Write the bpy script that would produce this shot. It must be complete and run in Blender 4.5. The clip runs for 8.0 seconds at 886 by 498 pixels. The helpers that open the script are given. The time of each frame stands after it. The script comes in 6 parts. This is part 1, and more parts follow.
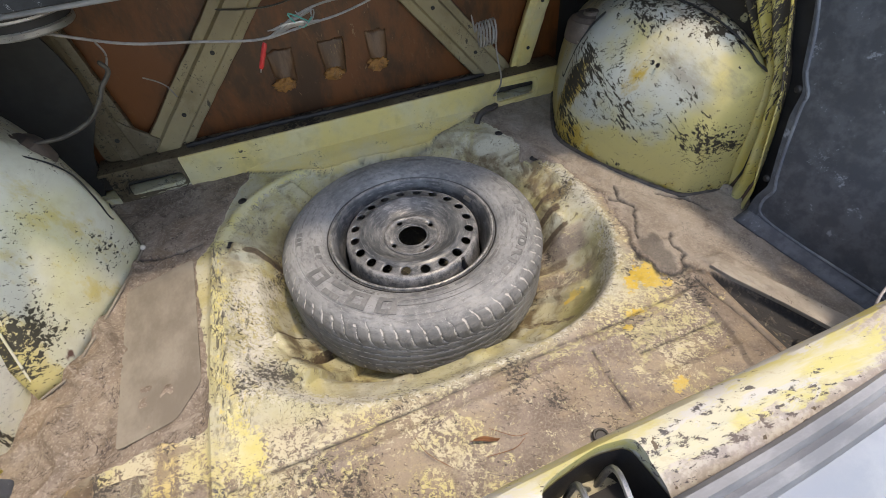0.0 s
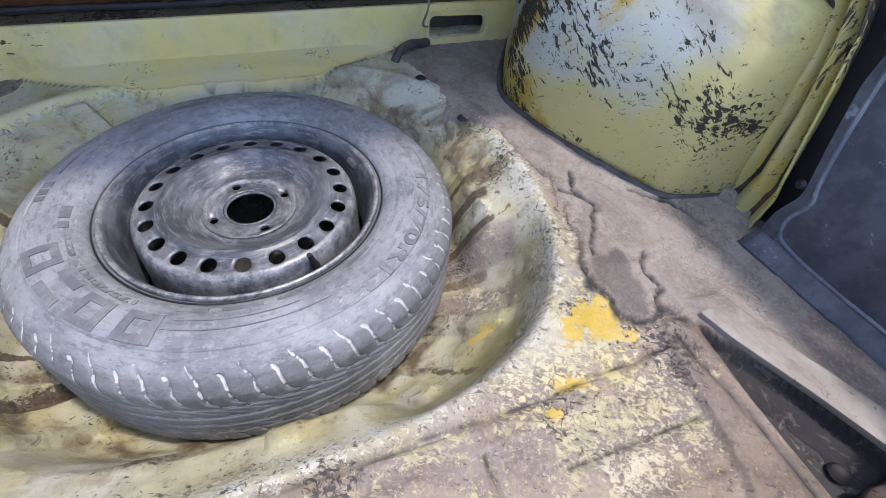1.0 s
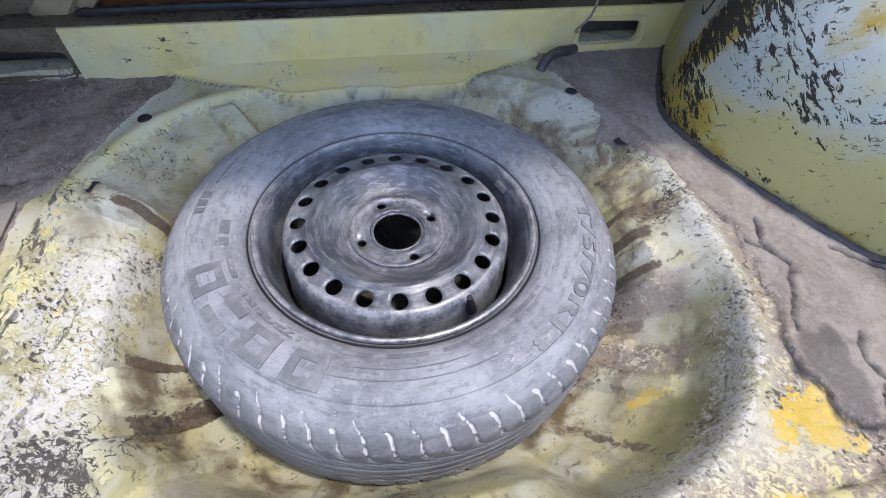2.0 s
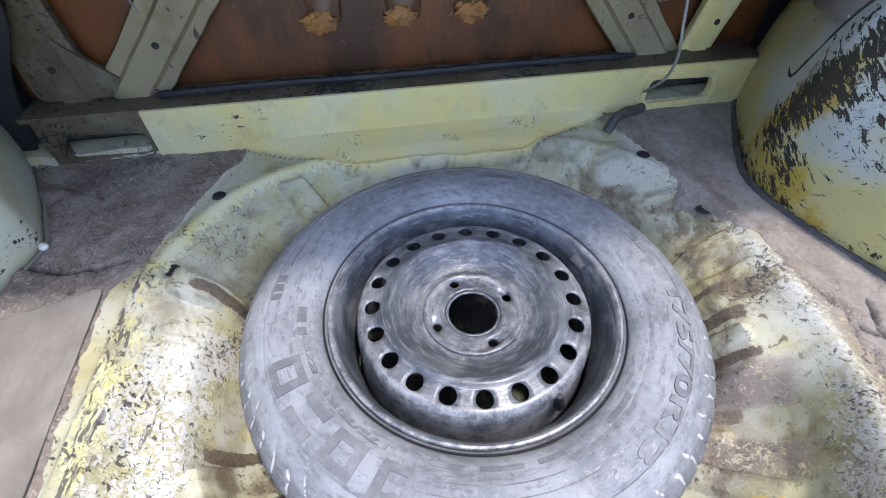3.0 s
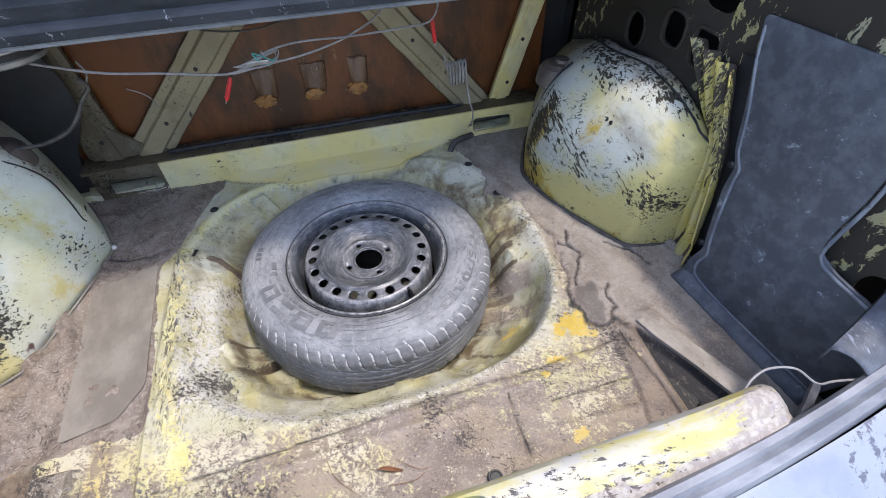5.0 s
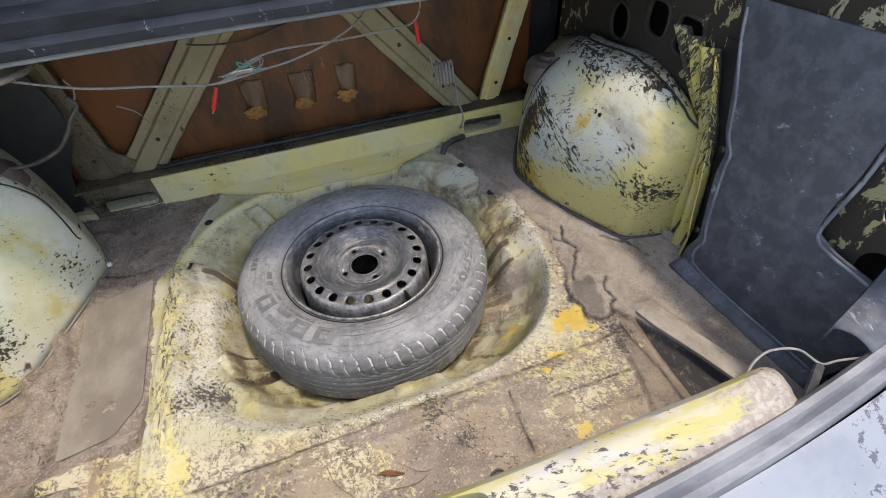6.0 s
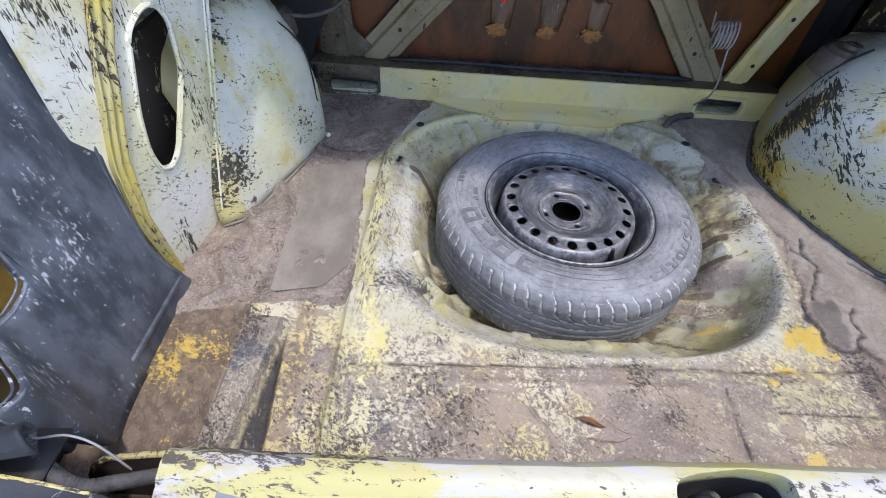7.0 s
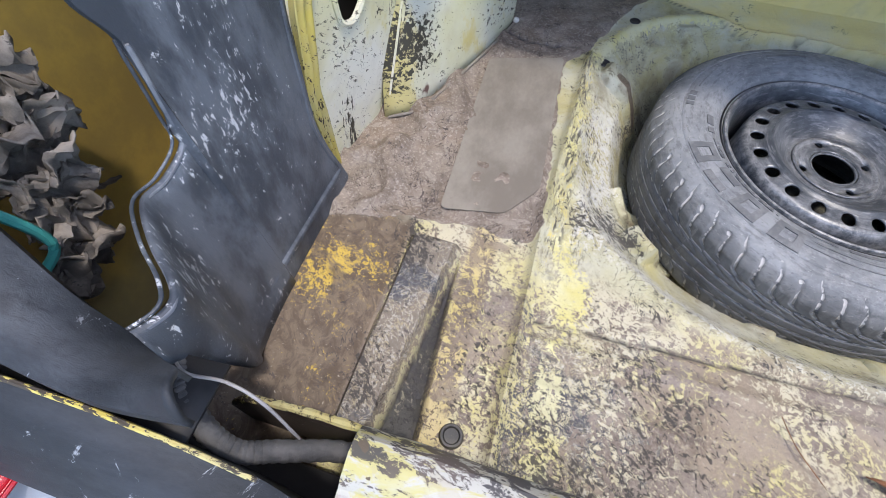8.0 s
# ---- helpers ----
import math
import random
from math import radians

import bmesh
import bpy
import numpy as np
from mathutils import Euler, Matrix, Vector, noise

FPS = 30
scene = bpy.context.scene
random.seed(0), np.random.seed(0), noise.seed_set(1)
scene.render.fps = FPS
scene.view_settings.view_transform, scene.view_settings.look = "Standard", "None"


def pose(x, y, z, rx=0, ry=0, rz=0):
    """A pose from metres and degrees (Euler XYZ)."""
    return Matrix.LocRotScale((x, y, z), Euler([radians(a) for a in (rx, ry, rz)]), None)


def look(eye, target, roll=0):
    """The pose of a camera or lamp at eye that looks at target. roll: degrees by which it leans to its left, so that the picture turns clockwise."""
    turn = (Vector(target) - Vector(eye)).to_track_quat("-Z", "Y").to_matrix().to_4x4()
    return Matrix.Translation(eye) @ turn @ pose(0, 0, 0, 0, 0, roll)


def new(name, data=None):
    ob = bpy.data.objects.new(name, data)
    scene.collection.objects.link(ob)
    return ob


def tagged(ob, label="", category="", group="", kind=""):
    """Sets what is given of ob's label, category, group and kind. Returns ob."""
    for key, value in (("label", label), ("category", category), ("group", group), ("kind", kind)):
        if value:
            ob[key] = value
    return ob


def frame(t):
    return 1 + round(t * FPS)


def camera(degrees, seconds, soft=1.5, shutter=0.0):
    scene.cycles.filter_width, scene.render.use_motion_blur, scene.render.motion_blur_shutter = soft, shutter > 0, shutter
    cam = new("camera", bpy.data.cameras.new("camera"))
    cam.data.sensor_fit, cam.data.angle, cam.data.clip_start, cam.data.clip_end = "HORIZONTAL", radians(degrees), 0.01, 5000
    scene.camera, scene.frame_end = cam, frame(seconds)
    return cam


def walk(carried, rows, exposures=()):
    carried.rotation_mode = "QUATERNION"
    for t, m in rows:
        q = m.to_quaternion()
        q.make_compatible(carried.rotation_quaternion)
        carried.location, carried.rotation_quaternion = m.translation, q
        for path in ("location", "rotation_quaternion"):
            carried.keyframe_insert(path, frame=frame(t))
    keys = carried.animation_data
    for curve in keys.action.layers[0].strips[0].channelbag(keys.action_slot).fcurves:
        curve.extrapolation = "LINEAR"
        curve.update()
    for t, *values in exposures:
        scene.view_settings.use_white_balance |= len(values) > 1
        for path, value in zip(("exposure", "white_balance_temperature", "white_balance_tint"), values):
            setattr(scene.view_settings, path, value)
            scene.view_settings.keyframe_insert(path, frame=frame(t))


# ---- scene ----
cam = camera(88.3, 8.0, 0.55)
PATH = [
    (0, (-0.158, -0.737, 0.671), (0.275, 0.59, -0.761), -4.8),
    (0.2, (-0.088, -0.675, 0.629), (0.423, 0.641, -0.787), -4.1),
    (0.5, (0.001, -0.598, 0.526), (0.561, 0.715, -0.874), 1.2),
    (0.8, (0.046, -0.556, 0.446), (0.604, 0.69, -1.015), 6.0),
    (1, (0.073, -0.541, 0.424), (0.633, 0.68, -1.058), 6.6),
    (1.2, (0.092, -0.531, 0.409), (0.654, 0.646, -1.107), 7.6),
    (1.5, (0.06, -0.497, 0.416), (0.638, 0.654, -1.114), 9.2),
    (1.7, (0.032, -0.466, 0.42), (0.521, 0.719, -1.115), 7.3),
    (2, (-0.029, -0.418, 0.421), (0.285, 0.814, -1.123), 4.1),
    (2.2, (-0.063, -0.399, 0.409), (0.148, 0.852, -1.136), 1.9),
    (3.3, (-0.075, -0.331, 0.463), (0.142, 1.015, -1.0), -2.0),
    (3.5, (-0.062, -0.393, 0.473), (0.167, 0.784, -1.128), -2.9),
    (3.8, (-0.078, -0.481, 0.574), (0.161, 0.554, -1.121), -5.6),
    (4, (-0.071, -0.529, 0.641), (0.22, 0.543, -1.022), -3.4),
    (4.5, (-0.047, -0.699, 0.739), (0.316, 0.544, -0.786), -1.0),
    (4.7, (-0.035, -0.748, 0.761), (0.349, 0.533, -0.726), -0.2),
    (5.8, (-0.019, -0.768, 0.749), (0.375, 0.585, -0.671), -2.5),
    (6, (-0.013, -0.772, 0.743), (0.372, 0.579, -0.681), -3.7),
    (6.5, (-0.098, -0.759, 0.705), (0.244, 0.626, -0.696), 0.9),
    (6.7, (-0.164, -0.749, 0.678), (0.085, 0.631, -0.748), 3.4),
    (7, (-0.283, -0.763, 0.643), (-0.236, 0.578, -0.84), 4.9),
    (7.3, (-0.364, -0.748, 0.612), (-0.519, 0.505, -0.939), 2.5),
    (7.5, (-0.4, -0.722, 0.588), (-0.594, 0.474, -1.003), 3.1),
    (7.7, (-0.421, -0.686, 0.551), (-0.668, 0.45, -1.077), 1.4),
    (8, (-0.45, -0.667, 0.492), (-0.727, 0.37, -1.196), 2.1),
]
EXPOSURES = [(0.0, 1.42, 8700, 13), (0.4, 1.57, 7350, 17), (0.9, 1.68, 6700, 17), (2.2, 1.76, 6550, 15), (3.3, 2.0, 6500, 15), (4.0, 1.78, 6450, 15), (4.6, 1.74, 6450, 16), (5.8, 1.42, 8300, 13), (6.4, 1.48, 7300, 14), (7.0, 1.50, 6600, 16), (7.5, 1.48, 6900, 14), (8.0, 1.48, 6800, 13)]
walk(cam, [(t, look(eye, target, roll)) for t, eye, target, roll in PATH], EXPOSURES)
# ---------------------------------------------------------------- light
world = bpy.data.worlds.new("sky")
scene.world = world
world.use_nodes = True
wn = world.node_tree
sky = wn.nodes.new("ShaderNodeTexSky")
sky.sky_type = "NISHITA"
sky.sun_disc = False
SUN_WAY = Vector((-0.24, 0.15, -1.0)).normalized()
sky.sun_elevation = math.asin(-SUN_WAY.z)
sky.sun_rotation = math.atan2(-SUN_WAY.x, -SUN_WAY.y)
wn.nodes["Background"].inputs[1].default_value = 0.195
wn.links.new(sky.outputs[0], wn.nodes["Background"].inputs[0])
sun_data = bpy.data.lights.new("sun", "SUN")
sun_data.energy, sun_data.angle, sun_data.color = 0.95, radians(3.5), (1.0, 0.96, 0.9)
sun = new("sun", sun_data)
sun.matrix_world = look((1.0, -1.5, 3.0), (1.0 + SUN_WAY.x, -1.5 + SUN_WAY.y, 3.0 + SUN_WAY.z))


# ---------------------------------------------------------------- materials
class Nodes:
    """A short way to write a node material."""

    def __init__(self, name):
        self.mat = bpy.data.materials.new(name)
        self.mat.use_nodes = True
        self.t = self.mat.node_tree
        self.b = self.t.nodes["Principled BSDF"]
        self.co = self.t.nodes.new("ShaderNodeTexCoord").outputs["Object"]

    def put(self, socket, value):
        if isinstance(value, bpy.types.NodeSocket):
            self.t.links.new(value, socket)
        elif isinstance(value, tuple) and len(value) == 3 and socket.type == "RGBA":
            socket.default_value = (*value, 1.0)
        else:
            socket.default_value = value

    def scaled(self, sx, sy, sz, rz=0.0):
        turn = rz if isinstance(rz, tuple) else (0, 0, rz)
        r = self.t.nodes.new("ShaderNodeMapping")
        self.put(r.inputs["Vector"], self.co)
        r.inputs["Rotation"].default_value = [radians(a) for a in turn]
        n = self.t.nodes.new("ShaderNodeMapping")
        self.put(n.inputs["Vector"], r.outputs[0])
        n.inputs["Scale"].default_value = (sx, sy, sz)
        return n.outputs[0]

    def noise(self, scale, detail=5.0, rough=0.6, vec=None, warp=0.0):
        n = self.t.nodes.new("ShaderNodeTexNoise")
        self.put(n.inputs["Vector"], vec or self.co)
        n.inputs["Scale"].default_value, n.inputs["Detail"].default_value = scale, detail
        n.inputs["Roughness"].default_value, n.inputs["Distortion"].default_value = rough, warp
        return n.outputs["Fac"]

    def step(self, value, lo, hi):
        n = self.t.nodes.new("ShaderNodeMapRange")
        n.interpolation_type = "SMOOTHSTEP"
        self.put(n.inputs["Value"], value)
        n.inputs["From Min"].default_value, n.inputs["From Max"].default_value = lo, hi
        return n.outputs["Result"]

    def m(self, op, a, b=0.0, clamp=False):
        n = self.t.nodes.new("ShaderNodeMath")
        n.operation, n.use_clamp = op, clamp
        self.put(n.inputs[0], a)
        self.put(n.inputs[1], b)
        return n.outputs[0]

    def mix(self, fac, a, b):
        n = self.t.nodes.new("ShaderNodeMix")
        n.data_type = "RGBA"
        self.put(n.inputs[0], fac)
        self.put(n.inputs[6], a)
        self.put(n.inputs[7], b)
        return n.outputs[2]

    def attr(self, name):
        n = self.t.nodes.new("ShaderNodeAttribute")
        n.attribute_name = name
        return n.outputs["Fac"]

    def polar(self, across, around):
        """Coordinates that run round the z axis: noise on them draws rings."""
        flat = self.t.nodes.new("ShaderNodeVectorMath")
        flat.operation = "MULTIPLY"
        self.put(flat.inputs[0], self.co)
        flat.inputs[1].default_value = (1, 1, 0)
        unit = self.t.nodes.new("ShaderNodeVectorMath")
        unit.operation = "NORMALIZE"
        self.put(unit.inputs[0], flat.outputs[0])
        size = self.t.nodes.new("ShaderNodeVectorMath")
        size.operation = "LENGTH"
        self.put(size.inputs[0], flat.outputs[0])
        parts = self.t.nodes.new("ShaderNodeSeparateXYZ")
        self.put(parts.inputs[0], unit.outputs[0])
        out = self.t.nodes.new("ShaderNodeCombineXYZ")
        self.put(out.inputs[0], self.m("MULTIPLY", parts.outputs[0], around))
        self.put(out.inputs[1], self.m("MULTIPLY", parts.outputs[1], around))
        self.put(out.inputs[2], self.m("MULTIPLY", size.outputs["Value"], across))
        return out.outputs[0]

    def axis(self, i):
        n = self.t.nodes.new("ShaderNodeSeparateXYZ")
        self.put(n.inputs[0], self.co)
        return n.outputs[i]

    def done(self, color, rough=0.6, metal=0.0, height=None, strength=0.3, dist=0.002, spec=0.5):
        self.put(self.b.inputs["Base Color"], color)
        self.put(self.b.inputs["Roughness"], rough)
        self.put(self.b.inputs["Metallic"], metal)
        self.b.inputs["Specular IOR Level"].default_value = spec
        if height is not None:
            n = self.t.nodes.new("ShaderNodeBump")
            n.inputs["Strength"].default_value, n.inputs["Distance"].default_value = strength, dist
            self.put(n.inputs["Height"], height)
            self.t.links.new(n.outputs[0], self.b.inputs["Normal"])
        return self.mat


def chipped(name, paint, fade, tint, chip, amount=0.5, tints=0.5, scale=1.0, rough=0.45, stretch=(1, 1, 1), turn=0.0, clean=0.0):
    """Old car paint: two tones of paint, a stain, and chips down to a dark primer."""
    n = Nodes(name)
    big = n.noise(6 * scale, 4, 0.6)
    c = n.mix(n.step(n.m("ADD", big, n.m("MULTIPLY", n.attr("fade"), 0.35)), 0.38, 0.66), paint, fade)
    st = n.noise(11 * scale, 7, 0.68, n.scaled(1, 1.3, 0.8, 20))
    c = n.mix(n.m("MULTIPLY", n.step(n.m("ADD", st, n.m("MULTIPLY", n.attr("stain"), 0.3)), 0.53, 0.68), tints), c, tint)
    v = n.scaled(*stretch, turn)
    zone = n.noise(7 * scale, 3, 0.5, v)
    fine = n.noise(105 * scale, 8, 0.68, v, 0.5)
    sp = n.m("ADD", n.m("MULTIPLY", zone, 0.5), n.m("MULTIPLY", fine, 0.65))
    sp = n.m("ADD", sp, n.m("MULTIPLY", n.attr("chips"), 0.17))
    edge = 0.74 - 0.16 * amount
    k = n.step(sp, edge, edge + 0.012)
    dots = n.step(n.noise(60 * scale, 4, 0.6), 0.70 + 0.3 * clean, 0.715 + 0.3 * clean)
    k = n.m("MAXIMUM", k, dots)
    fleck = n.m("ADD", n.noise(150 * scale, 8, 0.74, n.scaled(1, 0.45, 1.2, (35, 0, 0)), 0.4), n.m("MULTIPLY", n.m("SUBTRACT", n.noise(9 * scale, 4, 0.6), 0.5), 0.30))
    k = n.m("MAXIMUM", k, n.m("MULTIPLY", n.step(n.m("ADD", fleck, n.m("MULTIPLY", n.attr("chips"), 0.05)), 0.600 + clean, 0.618 + clean), 0.88))
    grey = n.noise(5, 7, 0.7, n.scaled(1, 0.5, 1.4, (-20, 0, 0)))
    c = n.mix(n.m("MULTIPLY", n.step(grey, 0.48, 0.62), n.m("ADD", n.m("MULTIPLY", n.attr("dusty"), 0.8), 0.12)), c, (0.20, 0.165, 0.11))
    dust = n.noise(30, 6, 0.7)
    c = n.mix(n.m("MULTIPLY", n.step(dust, 0.45, 0.75), 0.25), c, (0.34, 0.29, 0.22))
    c = n.mix(k, c, chip)
    ru = n.m("ADD", n.attr("rust"), n.m("MULTIPLY", n.m("SUBTRACT", n.noise(45, 6, 0.7), 0.5), 0.9))
    c = n.mix(n.step(ru, 0.5, 0.75), c, (0.11, 0.06, 0.05))
    h = n.m("SUBTRACT", n.m("MULTIPLY", n.noise(180, 4, 0.6), 0.25), k)
    return n.done(c, n.m("ADD", n.m("MULTIPLY", k, 0.3), rough), 0.0, h, 0.35, 0.0012)


def plain(name, a, b, scale=20.0, rough=0.6, metal=0.0, speck=None, amount=0.3, bump=0.25, stretch=(1, 1, 1), spec=0.5, lo=0.4, hi=0.62, scratch=0.0):
    """Two tones by noise, with a few specks and scratches of a third."""
    n = Nodes(name)
    v = n.scaled(*stretch)
    c = n.mix(n.step(n.noise(scale, 7, 0.68, v), lo, hi), a, b)
    fine = n.noise(scale * 8, 8, 0.7, v, 0.3)
    if speck:
        zone = n.noise(scale * 0.5, 3, 0.5)
        edge = 0.74 - 0.2 * amount
        k = n.step(n.m("ADD", n.m("MULTIPLY", zone, 0.4), n.m("MULTIPLY", fine, 0.72)), edge, edge + 0.025)
        dots = n.step(n.noise(scale * 16, 5, 0.65, n.scaled(1, 0.5, 0.8, (30, 0, 30))), 0.735, 0.755)
        k = n.m("MAXIMUM", k, n.m("MULTIPLY", dots, min(1.0, amount * 4)))
        if scratch:
            for turn in ((35, 0, 20), (-30, 0, -35)):
                g = n.noise(60, 9, 0.78, n.scaled(1.0, 0.16, 0.5, turn))
                line = n.step(n.m("ADD", g, n.m("MULTIPLY", zone, 0.15)), 0.70, 0.73)
                k = n.m("MAXIMUM", k, n.m("MULTIPLY", line, scratch))
        c = n.mix(n.m("MULTIPLY", k, 0.85), c, speck)
    r = n.m("ADD", n.m("MULTIPLY", fine, 0.25), rough - 0.12)
    return n.done(c, r, metal, fine, bump, 0.0015, spec)


def make_floor_paint():
    n = Nodes("worn floor paint")

    def line(scale, width, turn, warp=0.9):
        g = n.noise(scale, 4, 0.6, n.scaled(1, 0.75, 1, turn), warp)
        return n.step(n.m("ABSOLUTE", n.m("SUBTRACT", g, 0.5)), width, width * 0.45)

    f1 = n.noise(185, 9, 0.72, n.scaled(0.8, 1.1, 1, 25), 0.8)
    f2 = n.noise(64, 9, 0.74, n.scaled(1, 0.7, 1, -20), 1.0)
    f3 = n.noise(13, 5, 0.6)
    f4 = n.noise(250, 6, 0.68, None, 0.5)
    # pale green paint of the pressed well, with grime
    paint = n.mix(n.step(n.noise(7, 5, 0.6), 0.4, 0.62), (0.47, 0.45, 0.29), (0.52, 0.515, 0.41))
    paint = n.mix(n.m("MULTIPLY", n.step(n.noise(10, 7, 0.68, n.scaled(1.2, 1, 1, 30), 0.5), 0.48, 0.62), 0.62), paint, (0.44, 0.385, 0.15))
    paint = n.mix(n.m("MULTIPLY", n.step(n.noise(16, 6, 0.62, n.scaled(1, 1, 1), 0.6), 0.42, 0.68), n.m("ADD", n.m("MULTIPLY", n.attr("grime"), 0.9), 0.25)), paint, (0.155, 0.118, 0.068))
    paint = n.mix(n.m("MULTIPLY", n.step(n.noise(95, 6, 0.68, None, 0.4), 0.57, 0.64), 0.22), paint, (0.52, 0.50, 0.38))
    paint = n.mix(n.m("MULTIPLY", n.step(n.noise(70, 8, 0.70, n.scaled(1, 0.6, 1, 50), 0.3), 0.600, 0.622), n.m("ADD", n.m("MULTIPLY", n.attr("grime"), 0.7), 0.12)), paint, (0.095, 0.070, 0.042))
    paint = n.mix(n.m("MULTIPLY", n.attr("olive"), n.step(n.noise(11, 5, 0.6), 0.25, 0.5)), paint, (0.215, 0.205, 0.085))
    paint = n.mix(n.m("MULTIPLY", n.step(n.noise(180, 8, 0.74, n.scaled(1, 0.7, 1, 30), 0.4), 0.60, 0.625), 0.6), paint, (0.12, 0.10, 0.06))
    bars = n.m("ADD", n.attr("brown"), n.m("ADD", n.m("MULTIPLY", n.m("SUBTRACT", f2, 0.5), 1.1), n.m("MULTIPLY", n.m("SUBTRACT", f1, 0.5), 1.0)))
    paint = n.mix(n.m("MULTIPLY", n.step(bars, 0.45, 0.55), 0.92), paint, n.mix(n.step(f1, 0.42, 0.6), (0.075, 0.052, 0.036), (0.15, 0.112, 0.078)))
    # scuffed floor: brown film, slate undercoat, cream and white flakes and scratches
    scuff = n.mix(n.step(f3, 0.38, 0.62), (0.155, 0.120, 0.100), (0.245, 0.203, 0.172))
    scuff = n.mix(n.m("MULTIPLY", n.step(f4, 0.45, 0.62), 0.45), scuff, (0.35, 0.305, 0.25))
    scuff = n.mix(n.attr("umber"), scuff, n.mix(n.step(f2, 0.4, 0.6), (0.095, 0.068, 0.046), (0.18, 0.138, 0.10)))
    slate = n.m("ADD", n.attr("black"), n.m("MULTIPLY", n.m("SUBTRACT", f2, 0.5), 3.0))
    slate = n.step(slate, 0.62, 0.72)
    scuff = n.mix(slate, scuff, n.mix(n.step(f4, 0.4, 0.65), (0.05, 0.053, 0.065), (0.12, 0.12, 0.13)))
    cream = n.mix(n.step(n.noise(8, 4, 0.55), 0.40, 0.58), (0.56, 0.51, 0.25), (0.56, 0.52, 0.38))
    cream = n.mix(n.attr("umber"), cream, (0.58, 0.40, 0.06))
    fl = n.m("ADD", n.m("ADD", n.m("MULTIPLY", f1, 0.55), n.m("MULTIPLY", f2, 0.45)), n.m("MULTIPLY", n.attr("flake"), 0.075))
    k1 = n.step(fl, 0.545, 0.556)
    f5 = n.noise(85, 10, 0.78, n.scaled(1, 0.55, 1, 35), 0.3)
    k1 = n.m("MAXIMUM", k1, n.step(n.m("ADD", f5, n.m("MULTIPLY", n.attr("flake"), 0.05)), 0.592, 0.606))
    f6 = n.noise(9, 5, 0.6, n.scaled(1, 1.4, 1, 15))
    scuff = n.mix(n.m("MULTIPLY", n.step(f6, 0.46, 0.56), n.m("MULTIPLY", n.m("SUBTRACT", 1.0, n.attr("umber")), 0.45)), scuff, (0.36, 0.29, 0.20))
    patchy = n.m("ADD", n.noise(17, 6, 0.66, n.scaled(1, 1.2, 1, 40), 0.8), n.m("MULTIPLY", n.attr("flake"), 0.06))
    k1 = n.m("MULTIPLY", k1, n.m("ADD", n.m("MULTIPLY", n.step(patchy, 0.44, 0.54), 0.85), 0.15))
    scuff = n.mix(n.m("MULTIPLY", k1, 0.95), scuff, cream)
    worms = n.m("MAXIMUM", n.m("MULTIPLY", line(44, 0.022, 20, 1.4), n.step(f3, 0.36, 0.46)), n.m("MULTIPLY", line(70, 0.024, -50, 1.6), n.step(f6, 0.38, 0.48)))
    scuff = n.mix(n.m("MULTIPLY", n.m("MULTIPLY", worms, slate), 0.5), scuff, n.mix(n.step(f1, 0.45, 0.55), (0.50, 0.43, 0.25), (0.60, 0.58, 0.52)))
    # broad worn islands of olive cream on the front floor
    isle = n.m("ADD", n.attr("isle"), n.m("ADD", n.m("MULTIPLY", n.m("SUBTRACT", n.noise(21, 9, 0.74, n.scaled(0.8, 1.1, 1, 10), 0.7), 0.5), 2.2), n.m("MULTIPLY", n.m("SUBTRACT", f1, 0.5), 1.2)))
    scuff = n.mix(n.m("MULTIPLY", n.step(isle, 0.42, 0.52), 0.85), scuff, n.mix(n.step(f2, 0.42, 0.58), (0.36, 0.335, 0.20), (0.50, 0.46, 0.27)))
    scuff = n.mix(n.m("MULTIPLY", n.step(n.noise(170, 8, 0.75, n.scaled(1, 0.4, 1, -60)), 0.590, 0.612), 0.85), scuff, (0.07, 0.058, 0.054))
    scuff = n.mix(n.m("MULTIPLY", n.step(f4, 0.64, 0.67), 0.8), scuff, (0.52, 0.48, 0.40))
    c = n.mix(n.attr("scuffed"), paint, scuff)
    # primer and yellow on the raised edge of the well
    ky = n.m("ADD", n.attr("yellow"), n.m("ADD", n.m("MULTIPLY", n.m("SUBTRACT", f2, 0.5), 1.7), n.m("MULTIPLY", n.m("SUBTRACT", f1, 0.5), 2.0)))
    c = n.mix(n.step(ky, 0.45, 0.53), c, n.mix(n.step(f3, 0.35, 0.6), (0.60, 0.55, 0.22), (0.62, 0.60, 0.38)))
    w = n.m("ADD", n.attr("primer"), n.m("ADD", n.m("MULTIPLY", n.m("SUBTRACT", f1, 0.5), 2.2), n.m("MULTIPLY", n.m("SUBTRACT", f2, 0.5), 1.4)))
    c = n.mix(n.step(w, 0.50, 0.58), c, n.mix(n.step(f1, 0.42, 0.6), (0.60, 0.60, 0.585), (0.54, 0.52, 0.42)))
    bits = n.step(n.noise(140, 9, 0.76, n.scaled(1, 0.75, 1, -35), 0.6), 0.565, 0.585)
    c = n.mix(n.m("MULTIPLY", n.m("MULTIPLY", bits, n.step(n.attr("primer"), 0.15, 0.40)), 0.85), c, (0.065, 0.060, 0.058))
    fs = n.noise(150, 8, 0.72, n.scaled(1, 0.30, 1, 4), 0.5)
    sk = n.m("MULTIPLY", n.attr("streak"), n.m("MULTIPLY", n.step(fs, 0.535, 0.555), 0.88))
    c = n.mix(sk, c, (0.055, 0.05, 0.05))
    sk2 = n.m("MULTIPLY", n.m("MULTIPLY", n.attr("streak"), 0.8), n.step(fs, 0.43, 0.41))
